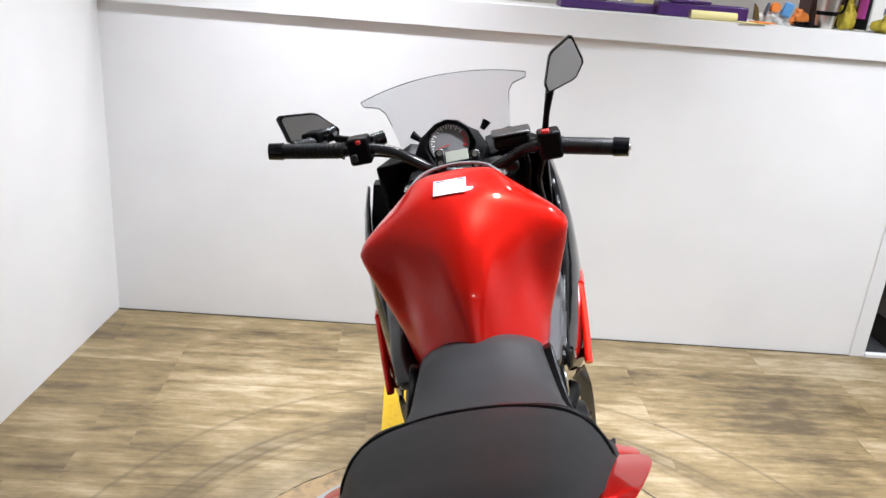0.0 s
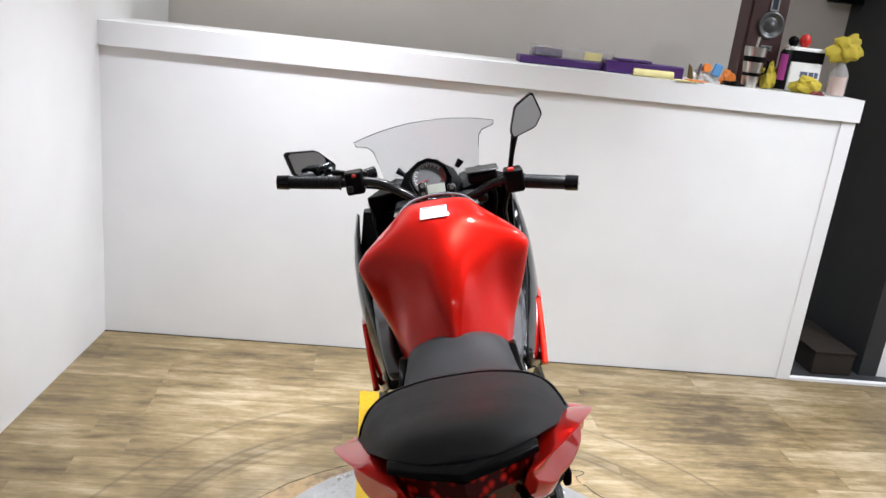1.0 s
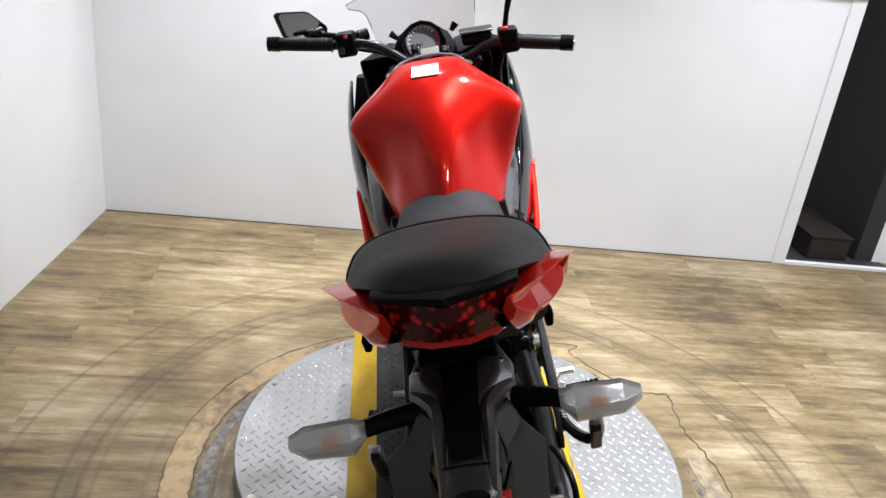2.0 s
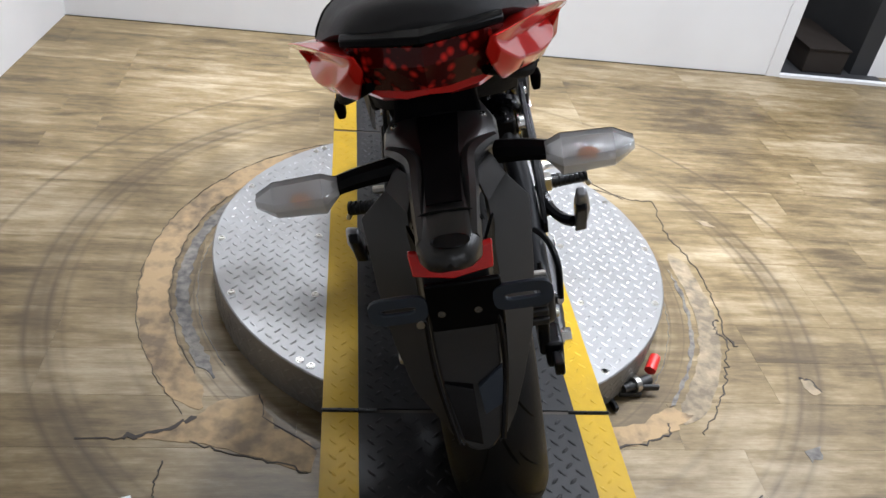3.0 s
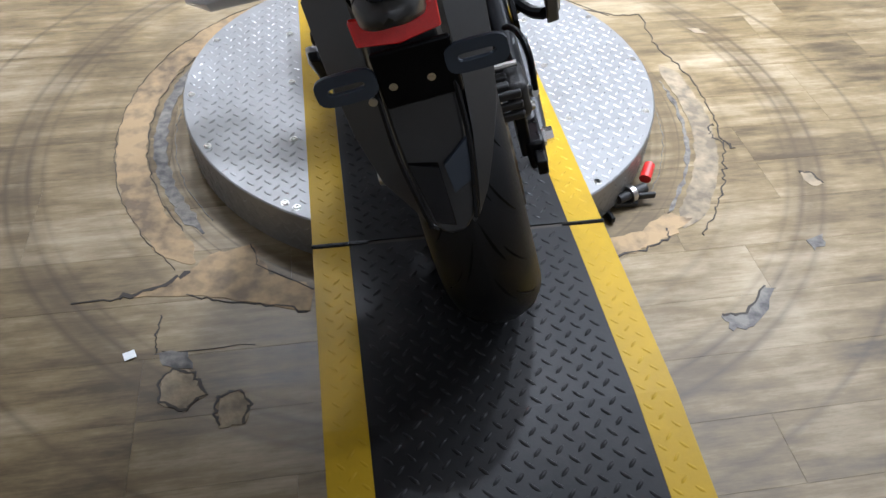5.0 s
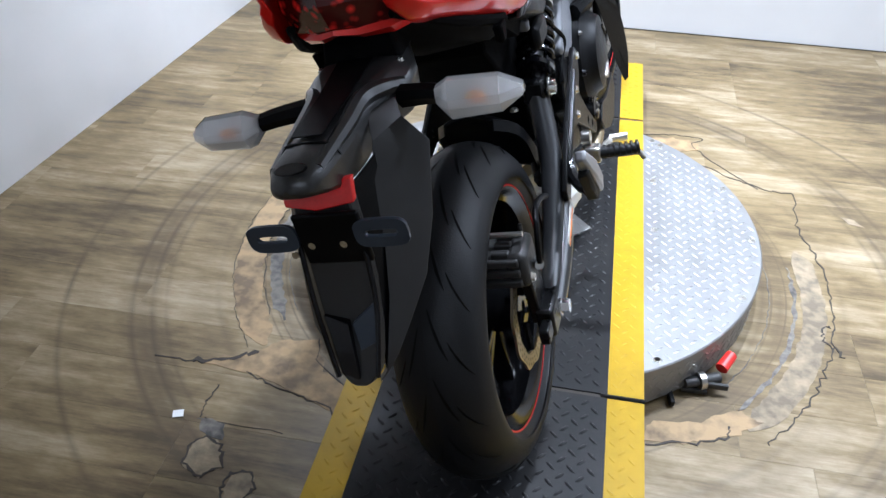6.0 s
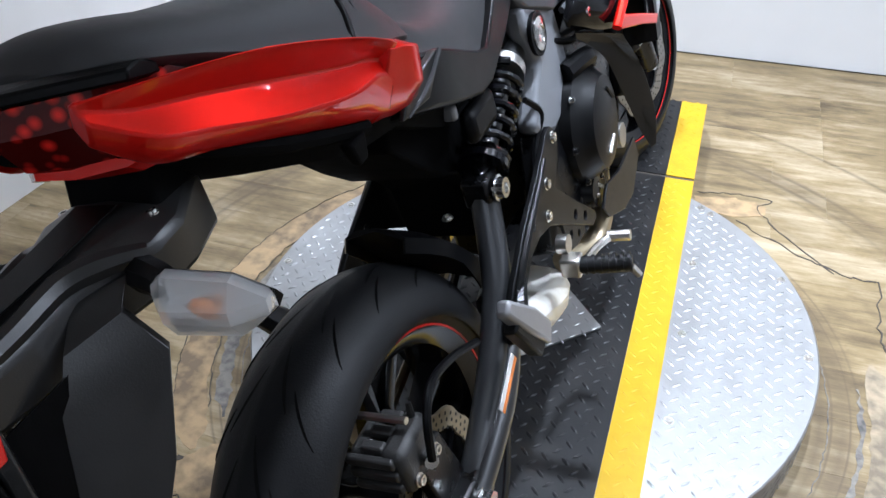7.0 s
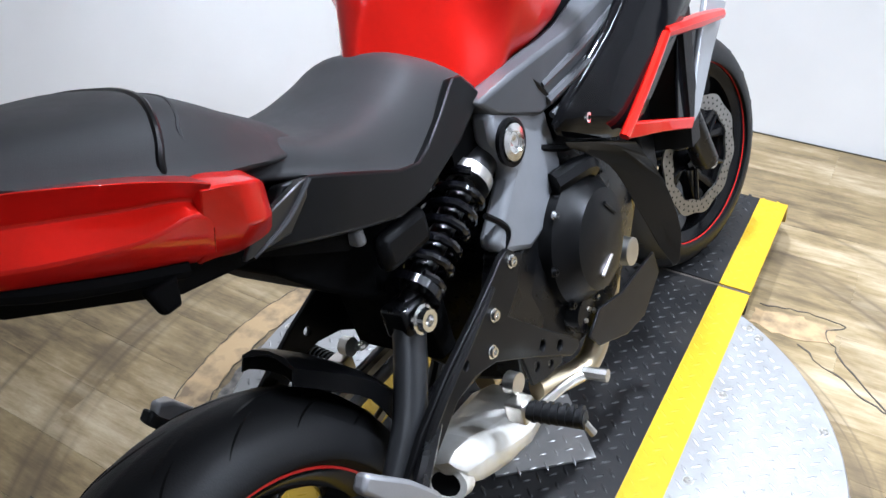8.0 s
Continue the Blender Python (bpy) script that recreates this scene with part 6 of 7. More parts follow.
    part("front_edge", plate([(1.160, 0.735), (1.215, 0.715), (1.259, 0.693), (1.159, 0.627), (1.070, 0.550), (1.035, 0.540), (1.050, 0.590), (1.090, 0.650)], s * 0.212, 0.012), EDGE_REFLECTION, bike, "leading edge of the fairing, its reflection put into a pale grey", bevel=0.003)
    part("radiator_side", box(min(s * 0.12, s * 0.15), max(s * 0.12, s * 0.15), 0.93, 1.0, 0.42, 0.70), BLACK, bike, bevel=0.01)
    part("belly_panel", loft(smooth_rings([
        [(s * 0.158, 0.665, 0.668), (s * 0.190, 0.835, 0.595), (s * 0.180, 0.83, 0.575), (s * 0.150, 0.69, 0.645)],
        [(s * 0.172, 0.79, 0.615), (s * 0.204, 0.890, 0.50), (s * 0.194, 0.875, 0.48), (s * 0.164, 0.78, 0.575)],
        [(s * 0.180, 0.85, 0.500), (s * 0.206, 0.935, 0.385), (s * 0.196, 0.92, 0.37), (s * 0.172, 0.84, 0.465)],
        [(s * 0.186, 0.895, 0.400), (s * 0.200, 0.925, 0.310), (s * 0.190, 0.915, 0.305), (s * 0.178, 0.885, 0.370)],
    ])), COVER, bike, "satin black lower fairing sweep", bevel=0.004)
    part("lower_guard", plate([(0.677, 0.367), (0.759, 0.345), (0.902, 0.343), (0.914, 0.293), (0.829, 0.250), (0.755, 0.260), (0.658, 0.304), (0.630, 0.341)], s * 0.162, 0.006), COVER, bike, "dark lower engine guard", bevel=0.002)
    hole = lambda y, z, r: [(y + r * math.cos(2 * math.pi * k / 12), z + r * math.sin(2 * math.pi * k / 12)) for k in range(12)]
    hang = part("footrest_hanger", pierced([(0.466, 0.588), (0.484, 0.590), (0.497, 0.578), (0.502, 0.548), (0.488, 0.526), (0.450, 0.503), (0.528, 0.426), (0.612, 0.350), (0.610, 0.335), (0.585, 0.335), (0.486, 0.405), (0.400, 0.460), (0.351, 0.472), (0.307, 0.467), (0.255, 0.437), (0.202, 0.401), (0.180, 0.410), (0.176, 0.435), (0.230, 0.477), (0.310, 0.519), (0.390, 0.551), (0.440, 0.574)], [hole(0.512, 0.408, 0.009), hole(0.556, 0.377, 0.009), hole(0.340, 0.500, 0.007)], s * 0.152, 0.010), COVER, bike, "dark grey cast footrest hanger", bevel=0.002)
    for (by, bz) in ((0.483, 0.571), (0.419, 0.525), (0.396, 0.481)):
        bolt(hang, (s * 0.152, by, bz), 0.008, "x", CHROME, 0.006)
    part("hanger_rib", tube([(s * 0.1535, 0.430, 0.562), (s * 0.1535, 0.360, 0.528), (s * 0.1535, 0.275, 0.488), (s * 0.1535, 0.200, 0.437)], [0.004, 0.006, 0.007, 0.006], 8), COVER, hang)
    part("hanger_tab", pierced([(0.470, 0.420), (0.575, 0.345), (0.569, 0.332), (0.520, 0.338), (0.482, 0.352)], [hole(0.501, 0.374, 0.008), hole(0.538, 0.352, 0.007)], s * 0.141, 0.006), COVER, hang, bevel=0.0015)
    peg = part("footpeg", tube([(s * 0.185, 0.400, 0.385), (s * 0.265, 0.412, 0.380)], [0.014, 0.0135], 10), RUBBER, bike, "ribbed black rubber footpeg")
    for k in range(7):
        part("peg_rib", tube([(s * (0.192 + k * 0.011), 0.401 + k * 0.0017, 0.3845), (s * (0.197 + k * 0.011), 0.402 + k * 0.0017, 0.3842)], 0.0158, 10), RUBBER, peg)
    part("peg_hinge", box(min(s * 0.155, s * 0.188), max(s * 0.155, s * 0.188), 0.385, 0.415, 0.368, 0.402), STEEL, peg, bevel=0.004)
    part("peg_end", tube([(s * 0.262, 0.412, 0.374), (s * 0.272, 0.414, 0.356)], 0.006, 8), STEEL, peg)
    lever = part("foot_lever", tube([(s * 0.165, 0.44, 0.345), (s * 0.175, 0.52, 0.335), (s * 0.192, 0.555, 0.333)], 0.007, 8), STEEL, bike, "bare metal foot lever")
    part("lever_pad", tube([(s * 0.185, 0.553, 0.334), (s * 0.225, 0.556, 0.334)], 0.010, 8), STEEL, lever)
    part("heel_pivot", tube([(s * 0.150, 0.415, 0.415), (s * 0.168, 0.415, 0.415)], 0.016, 12), STEEL, lever)
    pp = part("passenger_peg_stay", tube([(s * 0.148, 0.260, 0.470), (s * 0.160, 0.215, 0.448), (s * 0.178, 0.175, 0.445), (s * 0.196, 0.148, 0.452)], [0.011, 0.011, 0.011, 0.011], 8), DARK_METAL, bike, "black passenger footrest stay with a folded peg")
    tip = (0.078, 0.092, 0.550) if s > 0 else (0.100, 0.112, 0.516)
    part("folded_peg", loft([[(s * x, y, z) for x, y, z in ((0.200, 0.150, 0.440), (0.225, 0.150, 0.445), (0.225, 0.168, 0.470), (0.200, 0.168, 0.468))], [(s * x, y, z) for x, y, z in ((0.198, 0.112, 0.490), (0.224, 0.112, 0.495), (0.224, 0.135, 0.520), (0.198, 0.135, 0.515))], [(s * x, y, z) for x, y, z in ((0.196, tip[0], tip[2]), (0.214, tip[0], tip[2] + 0.002), (0.214, tip[1], tip[2] + 0.016), (0.196, tip[1], tip[2] + 0.014))]]), ALLOY, pp, "grey alloy folded peg", bevel=0.005)
    part("peg_rubber", loft([[(s * x, y, z) for x, y, z in ((0.196, 0.128, 0.440), (0.218, 0.128, 0.442), (0.220, 0.146, 0.452), (0.198, 0.146, 0.45))], [(s * x, y, z) for x, y, z in ((0.194, 0.085, 0.515), (0.214, 0.085, 0.52), (0.216, 0.10, 0.53), (0.196, 0.10, 0.528))]]), RUBBER, pp, bevel=0.004)
for o in bike.children:
    if o.name.split('.')[0] in ('side_fairing', 'winglet_frame', 'vent_panel', 'front_edge', 'belly_panel', 'duct_panel') and o.data.vertices[0].co.x < 0:
        o.location.x -= 0.045
for s in (-1, 1):
    part("inner_shroud", loft([[(s * x, y, 0.50) for x, y in ((0.11, 0.99), (0.21, 1.02), (0.21, 1.06), (0.11, 1.05))], [(s * x, y, 0.74) for x, y in ((0.11, 0.97), (0.215, 1.02), (0.215, 1.06), (0.11, 1.05))], [(s * x, y, 0.95) for x, y in ((0.08, 0.96), (0.19, 1.01), (0.19, 1.06), (0.08, 1.05))], [(s * x, y, 1.03) for x, y in ((0.06, 0.97), (0.17, 1.03), (0.17, 1.07), (0.06, 1.06))]]), BLACK, bike, "black plastic inner fairing shroud").location.x = 0.0 if s > 0 else -0.045
part("tank_base", body([
    (0.50, [(0, 0.82), (0.085, 0.81), (0.100, 0.78), (0.095, 0.70), (0, 0.69)]),
    (0.66, [(0, 0.86), (0.118, 0.85), (0.126, 0.80), (0.115, 0.70), (0, 0.69)]),
    (0.95, [(0, 0.90), (0.130, 0.88), (0.140, 0.80), (0.120, 0.70), (0, 0.69)]),
]), MATTE, bike, "black plastic tray below the tank").location.x = SIDE
engine = part("engine", body([
    (0.52, [(0, 0.56), (0.09, 0.55), (0.11, 0.45), (0.10, 0.32), (0, 0.30)]),
    (0.62, [(0, 0.62), (0.10, 0.60), (0.13, 0.48), (0.12, 0.30), (0, 0.26)]),
    (0.78, [(0, 0.72), (0.11, 0.68), (0.14, 0.50), (0.13, 0.30), (0, 0.24)]),
    (0.90, [(0, 0.74), (0.11, 0.70), (0.14, 0.55), (0.12, 0.36), (0, 0.30)]),
    (1.00, [(0, 0.70), (0.10, 0.66), (0.12, 0.52), (0.10, 0.42), (0, 0.40)]),
]), DARK_METAL, bike, "black engine block", bevel=0.01)
cl = Matrix.Translation((0.0, 0.705, 0.482)) @ Matrix.Rotation(radians(-12), 4, "X")
bm = lathe([(0.115, 0.002), (0.115, 0.108), (0.140, 0.106), (0.150, 0.094), (0.158, 0.086), (0.172, 0.078), (0.178, 0.055), (0.180, 0.002)], 36, "x")
for v in bm.verts:
    v.co.z *= 1.06
bmesh.ops.transform(bm, matrix=cl, verts=bm.verts)
cover = part("clutch_cover", bm, COVER, engine, "round matte black clutch cover")
for k in range(8):
    a = 2 * math.pi * k / 8 + 0.2
    p = cl @ Vector((0.140, 0.108 * math.cos(a), 0.114 * math.sin(a)))
    bolt(cover, tuple(p), 0.006, "x", CHROME if k % 3 == 0 else DARK_METAL, 0.008)
part("cover_mark", tube([tuple(cl @ Vector((0.1795, -0.02, -0.055))), tuple(cl @ Vector((0.1795, 0.015, -0.03)))], 0.003, 6), STEEL, cover)
part("cover_mark", tube([tuple(cl @ Vector((0.1795, 0.0, 0.06))), tuple(cl @ Vector((0.1795, 0.035, 0.035)))], 0.003, 6), PIPING, cover)
part("cover_boss", tube([(0.13, 0.66, 0.60), (0.15, 0.72, 0.602), (0.14, 0.76, 0.58)], 0.018, 8), BLACK, cover)
part("oil_window", lathe([(0.150, 0.002), (0.150, 0.026), (0.166, 0.025), (0.167, 0.020), (0.164, 0.002)], 20, "x", (0, 0.812, 0.396)), STEEL, engine, "bright round oil filler cap")
part("water_pump", lathe([(0.12, 0.002), (0.12, 0.034), (0.148, 0.030), (0.152, 0.002)], 18, "x", (0, 0.655, 0.365)), DARK_METAL, engine)
for k in range(3):
    bolt(engine, (0.150, 0.645 + 0.015 * k, 0.362 + 0.012 * (k % 2)), 0.004, "x", STEEL, 0.004)
part("wiring", tube([(0.12, 0.66, 0.66), (0.135, 0.72, 0.635), (0.13, 0.80, 0.63), (0.12, 0.88, 0.60)], 0.006, 6), BLACK, engine)
part("wiring", tube([(0.115, 0.50, 0.63), (0.125, 0.53, 0.59), (0.115, 0.50, 0.55), (0.118, 0.47, 0.52)], 0.005, 6), BLACK, engine)

# exhaust
muff = part("muffler", loft([
    [(0.070, 0.272, 0.355), (0.122, 0.275, 0.372), (0.140, 0.292, 0.345), (0.132, 0.318, 0.295), (0.080, 0.312, 0.275), (0.058, 0.290, 0.31)],
    [(0.048, 0.330, 0.372), (0.122, 0.335, 0.382), (0.145, 0.350, 0.340), (0.132, 0.368, 0.270), (0.060, 0.362, 0.255), (0.030, 0.345, 0.31)],
    [(0.00, 0.46, 0.300), (0.112, 0.46, 0.292), (0.130, 0.47, 0.260), (0.110, 0.48, 0.195), (0.0, 0.48, 0.190), (-0.03, 0.47, 0.25)],
    [(-0.03, 0.58, 0.275), (0.080, 0.58, 0.265), (0.098, 0.59, 0.235), (0.075, 0.60, 0.190), (-0.03, 0.60, 0.185), (-0.05, 0.59, 0.24)],
]), EXHAUST, bike, "satin steel under-slung muffler", subsurf=1)
part("outlet", lathe([(-0.006, 0.019), (-0.006, 0.027), (0.02, 0.027), (0.02, 0.019)], 24, "y", closed=True), EXHAUST, muff, "oval steel outlet rim").matrix_local = pose(0.100, 0.292, 0.320, -28, 0, 12) @ Matrix.Diagonal((1.25, 1, 0.95, 1))
part("outlet_bore", lathe([(-0.002, 0.0008), (-0.002, 0.0195), (0.018, 0.0195), (0.018, 0.0008)], 24, "y"), PIPING, muff, "dark outlet bore").matrix_local = pose(0.100, 0.292, 0.320, -28, 0, 12) @ Matrix.Diagonal((1.25, 1, 0.95, 1))
part("header_pipe", tube([(0.085, 0.56, 0.27), (0.12, 0.66, 0.25), (0.13, 0.72, 0.29), (0.10, 0.82, 0.30), (0.06, 0.95, 0.36), (0.05, 1.05, 0.50)], 0.021, 12), GOLD_PIPE, muff, "heat-tinted header pipe")
part("header_pipe", tube([(-0.02, 0.56, 0.26), (-0.03, 0.75, 0.25), (-0.05, 0.95, 0.34), (-0.05, 1.05, 0.50)], 0.021, 12), GOLD_PIPE, muff)
stand = part("side_stand", tube([(-0.12, 0.58, 0.30), (-0.19, 0.55, 0.14), (-0.26, 0.53, 0.07)], 0.012, 8), DARK_METAL, bike, "black side stand, swung out")
part("stand_foot", box(-0.30, -0.24, 0.50, 0.56, 0.062, 0.072, m=None), DARK_METAL, stand, bevel=0.003)

# front end: fork, bars, dash, screen, mirrors
for s in (-1, 1):
    a = Vector((0, 1.447, 0.292)) + Matrix.Rotation(radians(-14), 3, "Z") @ Vector((s * 0.092, -0.02, 0.0))
    b = Vector((0, 1.02, 1.02)) + Matrix.Rotation(radians(-14), 3, "Z") @ Vector((s * 0.095, 0.0, 0.0))
    fork = part("fork_leg", tube([tuple(a), tuple(a.lerp(b, 0.38)), tuple(a.lerp(b, 0.40)), tuple(b)], [0.030, 0.028, 0.022, 0.022], 14, steps=1), DARK_METAL, bike, "dark telescopic fork leg")
    part("axle_cap", tube([tuple(a), tuple(a + Vector((s * 0.022, -s * 0.006, 0)))], 0.017, 14), CHROME, fork)
    c = a.lerp(b, 0.16) + Vector((0, -0.055, 0.02))
    part("front_caliper", tube([(c.x - 0.008 * s, c.y, c.z - 0.045), (c.x - 0.008 * s, c.y - 0.008, c.z + 0.045)], [0.030, 0.030], 8), DARK_METAL, fork, bevel=0.005)
    for k in range(3):
        bolt(fork, (c.x + s * 0.022, c.y + 0.012 * (k - 1), c.z + 0.026 * (k - 1)), 0.007, "x", CHROME, 0.006)
    part("fender_bracket", box(a.x + s * 0.02 - 0.006, a.x + s * 0.02 + 0.006, a.y - 0.10, a.y - 0.05, 0.50, 0.58), RED, fork, bevel=0.004)
rings = []
for k in range(13):
    ang = radians(20 + 78 * k / 12)
    r = 0.312
    rings.append([(x, -r * rr * math.cos(ang), r * rr * math.sin(ang)) for x, rr in ((-0.068, 0.90), (-0.064, 0.97), (-0.03, 1.02), (0, 1.035), (0.03, 1.02), (0.064, 0.97), (0.068, 0.90), (0.062, 0.90), (0.058, 0.955), (0, 1.02), (-0.058, 0.955), (-0.062, 0.90))])
ff = part("front_fender", loft(rings), RED, bike, "glossy red front mudguard")
ff.matrix_local = pose(0.0, 1.447, 0.292, 0, 0, -14)

bar = part("handlebar", tube([(-0.245, 0.935, 1.138), (-0.185, 0.925, 1.136), (-0.135, 0.905, 1.124), (-0.095, 0.892, 1.100), (-0.055, 0.890, 1.072), (0.0, 0.885, 1.058), (0.05, 0.875, 1.056), (0.09, 0.858, 1.072), (0.13, 0.830, 1.096), (0.175, 0.805, 1.106), (0.215, 0.795, 1.098)], 0.0115, 12), BAR, bike, "dark steel tubular handlebar")


def grip(a, b, name_label):
    a, b = Vector(a), Vector(b)
    d = (b - a)
    g = part("grip", tube([tuple(a), tuple(a + d * 0.04), tuple(a + d * 0.98), tuple(b)], [0.020, 0.0165, 0.0165, 0.016], 14, steps=1), RUBBER, bar, name_label)
    for k in range(10):
        q = a + d * (0.10 + 0.075 * k)
        part("grip_ring", tube([tuple(q), tuple(q + d * 0.03)], 0.0172, 14), RUBBER, g)
    part("bar_end", tube([tuple(b), tuple(b + d.normalized() * 0.030)], [0.0190, 0.0182], 16), BLACK_GLOSS, g)
    e = b + d.normalized() * 0.030
    part("bar_end_bolt", tube([tuple(e), tuple(e + d.normalized() * 0.003)], 0.007, 10), STEEL, g)


grip((-0.245, 0.935, 1.140), (-0.375, 0.938, 1.162), "ribbed black rubber grip")
grip((0.205, 0.798, 1.100), (0.300, 0.772, 1.086), "ribbed black rubber grip")
swl = part("left_switch_box", box(-0.232, -0.185, 0.905, 0.955, 1.108, 1.166), BLACK, bar, "black switch box with small buttons", bevel=0.006)
part("button", box(-0.211, -0.201, 0.900, 0.906, 1.154, 1.162), RED_PLASTIC, swl, bevel=0.002)
part("button", box(-0.226, -0.214, 0.898, 0.906, 1.118, 1.134), GREY_PLASTIC, swl, bevel=0.002)
part("lever_perch", tube([(-0.18, 0.945, 1.148), (-0.155, 0.955, 1.150)], 0.015, 10), DARK_METAL, swl)
part("clutch_lever", tube([(-0.170, 0.965, 1.146), (-0.25, 0.990, 1.142), (-0.37, 0.985, 1.150)], [0.008, 0.007, 0.006], 8), DARK_METAL, bar)
swr = part("right_switch_box", box(0.160, 0.205, 0.775, 0.825, 1.080, 1.136), BLACK, bar, "black switch box with a red stop switch", bevel=0.006)
part("stop_switch", box(0.168, 0.184, 0.776, 0.790, 1.132, 1.141), RED_PLASTIC, swr, "red stop switch", bevel=0.003)
res = part("brake_reservoir", box(0.075, 0.150, 0.85, 0.905, 1.098, 1.126), BLACK, bar, "black brake fluid reservoir", bevel=0.008)
part("reservoir_lid", box(0.072, 0.153, 0.847, 0.908, 1.1262, 1.132), GREY_PLASTIC, res, bevel=0.003)
part("brake_lever", tube([(0.165, 0.85, 1.100), (0.23, 0.855, 1.085), (0.315, 0.83, 1.072)], [0.008, 0.007, 0.006], 8), DARK_METAL, bar)
for x, dz in ((-0.039, 0.0), (0.033, -0.014)):
    clamp = part("bar_clamp", box(-0.011, 0.011, -0.010, 0.010, -0.022, 0.022, m=pose(x, 0.872, 1.096 + dz, -32, 0, 0)), DARK_METAL, bar, bevel=0.004)
    for q in (-0.011, 0.011):
        part("bolt", lathe([(0.0, 0.0006), (0.0, 0.0062), (-0.004, 0.0058), (-0.004, 0.003), (-0.002, 0.0026), (-0.002, 0.0006)], 12, "y"), CHROME, clamp).matrix_local = pose(x, 0.872, 1.096 + dz, -32, 0, 0) @ pose(0, -0.010, q)
part("top_yoke", box(-0.12, 0.12, 0.90, 0.985, 1.035, 1.058), DARK_METAL, bike, "black top fork yoke", bevel=0.008)
part("cable", tube([(-0.20, 0.955, 1.12), (-0.13, 0.99, 1.09), (-0.06, 0.97, 1.055), (-0.05, 0.90, 0.99)], 0.0055, 8), BLACK, bike)
part("cable", tube([(0.17, 0.82, 1.08), (0.155, 0.86, 1.02), (0.16, 0.90, 0.95), (0.15, 0.93, 0.88)], 0.0055, 8), BLACK, bike)
part("cable", tube([(0.12, 0.88, 1.11), (0.14, 0.90, 1.05), (0.12, 0.93, 0.95)], 0.005, 8), BLACK, bike)

def dash_ring(y, w, z0, z1, cx=-0.020):
    return [(cx - w * 0.72, y, z0), (cx - w, y, z0 + (z1 - z0) * 0.45), (cx - w * 0.80, y, z0 + (z1 - z0) * 0.78), (cx - w * 0.42, y, z1 - 0.006), (cx, y, z1), (cx + w * 0.42, y, z1 - 0.007), (cx + w * 0.80, y, z0 + (z1 - z0) * 0.74), (cx + w, y, z0 + (z1 - z0) * 0.40), (cx + w * 0.72, y, z0 - 0.004)]
dash = part("dashboard", loft([dash_ring(1.06, 0.085, 1.03, 1.145), dash_ring(0.99, 0.082, 1.045, 1.150), dash_ring(0.972, 0.060, 1.050, 1.156), dash_ring(0.970, 0.056, 1.053, 1.152), dash_ring(0.988, 0.052, 1.056, 1.148)]), BLACK, bike, "round instrument cluster with an LCD window", bevel=0.002)
DIAL = mat("grey_dial_print", (0.17, 0.17, 0.175), 0.4, 0, 0.1, 60, coat=0.2)
part("dial_face", lathe([(0.985, 0.002), (0.985, 0.045), (0.9875, 0.045), (0.9875, 0.002)], 40, "y", (-0.022, 0, 1.104)), DIAL, dash, "round dark grey dial with white marks")
for k in range(25):
    a = radians(200 - 215 * k / 24)
    r0, r1 = (0.032, 0.041) if k % 2 == 0 else (0.0365, 0.041)
    red_zone = k > 18
    part("dial_mark", tube([(-0.022 + r0 * math.cos(a), 0.984, 1.104 + r0 * math.sin(a)), (-0.022 + r1 * math.cos(a), 0.984, 1.104 + r1 * math.sin(a))], 0.0019, 4), RED_PLASTIC if red_zone else WHITE, dash)
dash.matrix_local = pose(0, 0.985, 1.09, -26) @ pose(0, -0.985, -1.09)
part("needle", tube([(-0.022, 0.982, 1.100), (-0.052, 0.982, 1.094)], [0.0014, 0.0006], 5), RED_PLASTIC, dash)
part("lcd_window", box(-0.044, 0.016, 0.978, 0.982, 1.060, 1.084), LCD, dash, "pale grey-green LCD window", bevel=0.001)
for s in (-1, 1):
    wing = part("inner_fairing", loft([
        [(s * 0.060, 1.00, 1.055), (s * 0.060, 1.02, 1.020), (s * 0.055, 1.05, 1.09)],
        [(s * 0.125, 0.99, 1.080), (s * 0.120, 1.02, 1.000), (s * 0.115, 1.08, 1.10)],
        [(s * 0.190, 0.96, 1.085), (s * 0.185, 1.00, 0.960), (s * 0.18, 1.10, 1.06)],
        [(s * 0.180, 0.93, 1.000), (s * 0.180, 0.97, 0.880), (s * 0.19, 1.10, 0.98)],
    ]), BLACK, bike, "black inner fairing panel beside the dash", bevel=0.004)
    part("screen_stay", tube([(s * 0.070 - 0.016, 1.03, 1.112), (s * 0.086 - 0.018, 1.035, 1.128)], [0.006, 0.010], 8), BLACK, wing)
part("nose_cowl", body([
    (1.06, [(0, 1.02), (0.09, 1.01), (0.19, 0.96), (0.205, 0.86), (0, 0.84)]),
    (1.20, [(0, 1.02), (0.10, 1.00), (0.20, 0.93), (0.20, 0.82), (0, 0.80)]),
    (1.40, [(0, 0.98), (0.09, 0.96), (0.15, 0.89), (0.15, 0.80), (0, 0.78)]),
    (1.55, [(0, 0.90), (0.05, 0.89), (0.08, 0.86), (0.07, 0.82), (0, 0.80)]),
]), RED, bike, "glossy red nose cowl", subsurf=1)
screen_rows = []
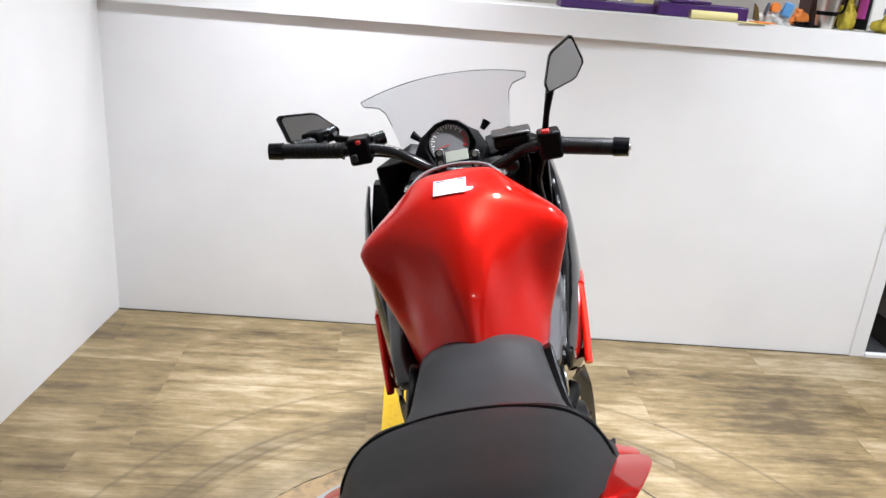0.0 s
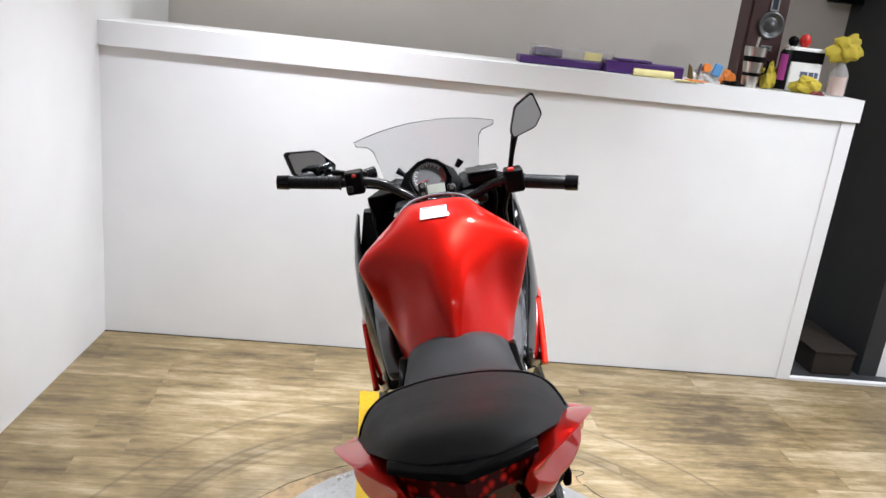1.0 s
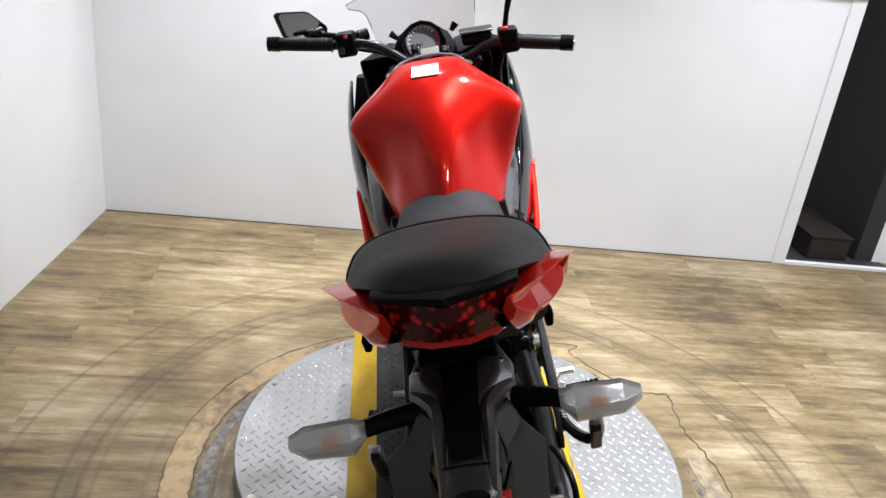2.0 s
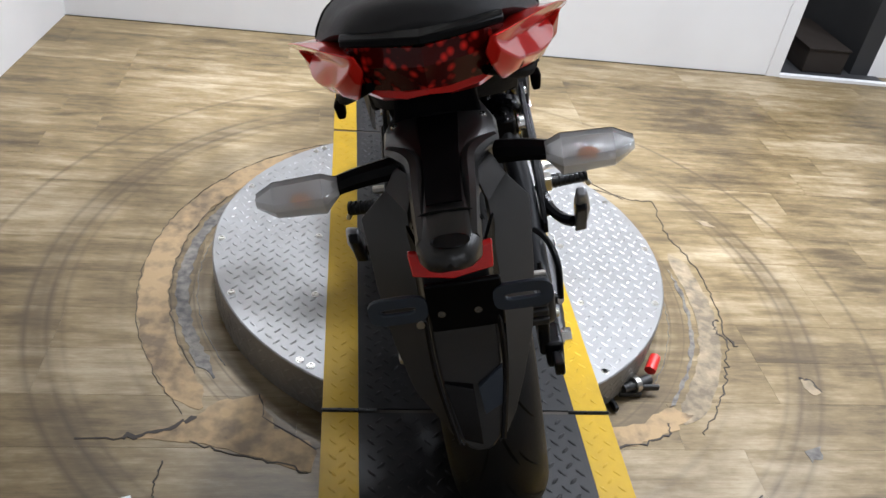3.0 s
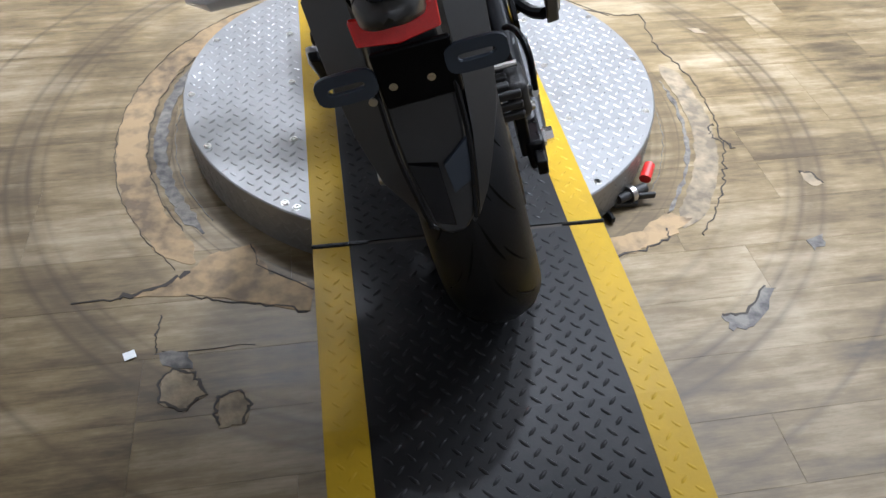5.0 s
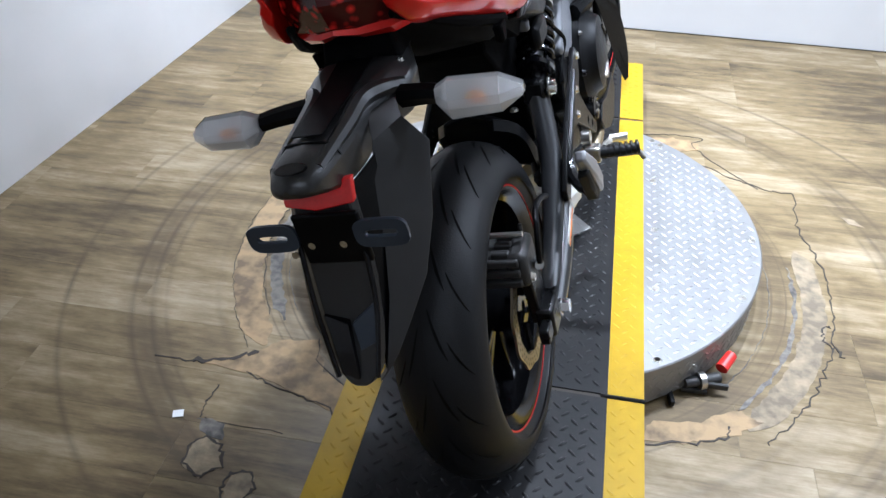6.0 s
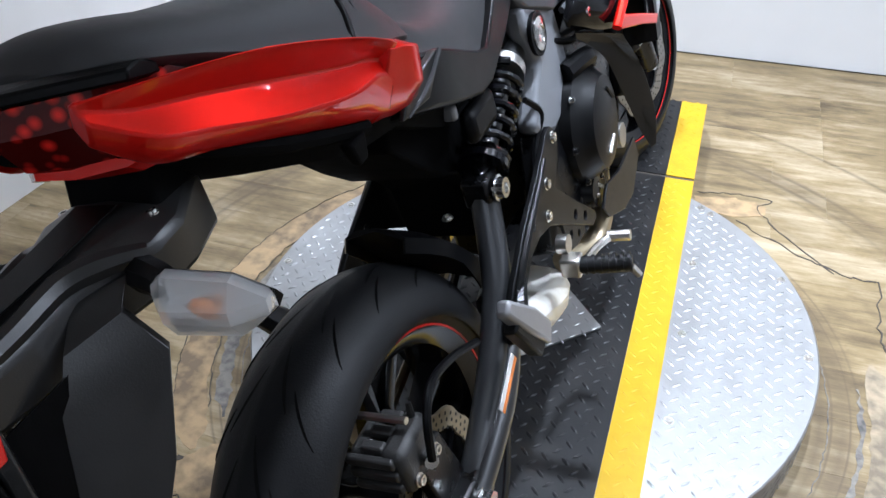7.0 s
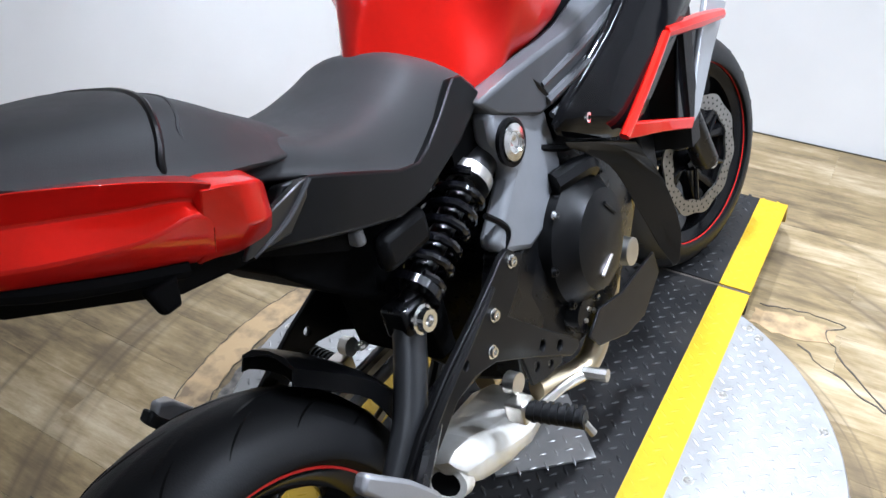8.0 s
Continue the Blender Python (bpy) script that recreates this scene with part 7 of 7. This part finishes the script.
for q, w, y, z, sag in ((0.0, 0.191, 1.030, 1.248, 0.036), (0.10, 0.190, 1.050, 1.236, 0.038), (0.22, 0.160, 1.072, 1.220, 0.034), (0.36, 0.149, 1.098, 1.200, 0.034), (0.6, 0.146, 1.142, 1.160, 0.034), (0.8, 0.142, 1.180, 1.115, 0.034), (1.0, 0.138, 1.215, 1.060, 0.034)):
    screen_rows.append([(w * e - 0.019, y + 0.055 * e * e, z - sag * e * e) for e in (k / 10 for k in range(-10, 11))])
ws = part("windscreen", loft(screen_rows, closed=False), SCREEN, bike, "clear lightly smoked windscreen")
ws.visible_shadow = False
md = ws.modifiers.new("thick", "SOLIDIFY")
md.thickness = 0.003
edge = [screen_rows[u][0] for u in range(4, 0, -1)] + screen_rows[0] + [screen_rows[u][-1] for u in range(1, 5)]
part("screen_edge", tube(edge, 0.0011, 5, steps=1), DUCT, ws)


def mirror(outline, normal, stem, label):
    """A framed mirror: outline in its plane around its middle, glass set in a black shell."""
    mid = sum((Vector(p) for p in outline), Vector()) / len(outline)
    n = Vector(normal).normalized()
    pts = [Vector((p[0], p[1] - (n.x * (p[0] - mid.x) + n.z * (p[2] - mid.z)) / n.y, p[2])) for p in outline]
    fine = []
    for i in range(len(pts)):
        p0, p1 = pts[i], pts[(i + 1) % len(pts)]
        fine += [p0.lerp(p1, 0.10), p0.lerp(p1, 0.5), p0.lerp(p1, 0.90)]
    scale = lambda f, d: [tuple(mid + (p - mid) * f + n * d) for p in fine]
    shell = part("mirror", loft([scale(0.90, 0.001), scale(0.96, 0.004), scale(1.0, -0.002), scale(0.97, -0.014), scale(0.70, -0.030)]), BLACK, bike, label, angle=50)
    part("mirror_glass", loft([scale(0.89, 0.0015), scale(0.89, 0.0025)]), MIRROR, shell, "mirror glass", smooth=False)
    part("mirror_stem", tube(stem, [0.009, 0.006, 0.007], 8), BLACK, shell)


mirror([(-0.377, 1.0, 1.237), (-0.302, 1.0, 1.222), (-0.262, 1.0, 1.172), (-0.268, 1.0, 1.150), (-0.300, 1.0, 1.146), (-0.365, 1.0, 1.168)], (0.71, -1.0, 0.02), [(-0.270, 1.01, 1.155), (-0.225, 0.98, 1.150), (-0.205, 0.945, 1.145)], "black-framed mirror on the left bar")
mirror([(0.252, 0.80, 1.308), (0.270, 0.80, 1.252), (0.250, 0.80, 1.222), (0.192, 0.80, 1.204), (0.188, 0.80, 1.222), (0.206, 0.80, 1.280)], (0.05, -1.0, 0.02), [(0.200, 0.812, 1.212), (0.186, 0.812, 1.165), (0.176, 0.815, 1.120)], "black-framed mirror on a thin stem at the right bar")

# ---- floor planks, last ----
PW, PL = 0.150, 0.914
plank_mesh = {}


def plank_piece(w, length):
    key = (round(w, 3), round(length, 3))
    if key not in plank_mesh:
        bm = bmesh.new()
        c, d = 0.0003, 0.0003
        lo = [(0, 0), (length, 0), (length, w), (0, w)]
        hi = [(c, c), (length - c, c), (length - c, w - c), (c, w - c)]
        rings = [[(x, y, -0.0035) for x, y in lo], [(x, y, -d) for x, y in lo], [(x, y, 0) for x, y in hi]]
        loft(rings, bm=bm)
        bmesh.ops.recalc_face_normals(bm, faces=bm.faces)
        me = bpy.data.meshes.new("plank")
        bm.to_mesh(me)
        bm.free()
        me.materials.append(FLOOR)
        plank_mesh[key] = me
    return plank_mesh[key]


rp = random.Random(11)
y = -3.3
while y < 2.40:
    x = -2.05 - rp.choice((0.0, 0.3, 0.6, 0.75, 0.15, 0.45))
    while x < 3.7:
        x0, x1 = max(x, -1.99), min(x + PL, 3.72)
        if x1 - x0 > 0.02:
            ob = new("plank", plank_piece(PW - 0.0003, x1 - x0 - 0.0003))
            ob.location = (x0, y, 0)
            ob.parent = floor
        x += PL
    y += PW
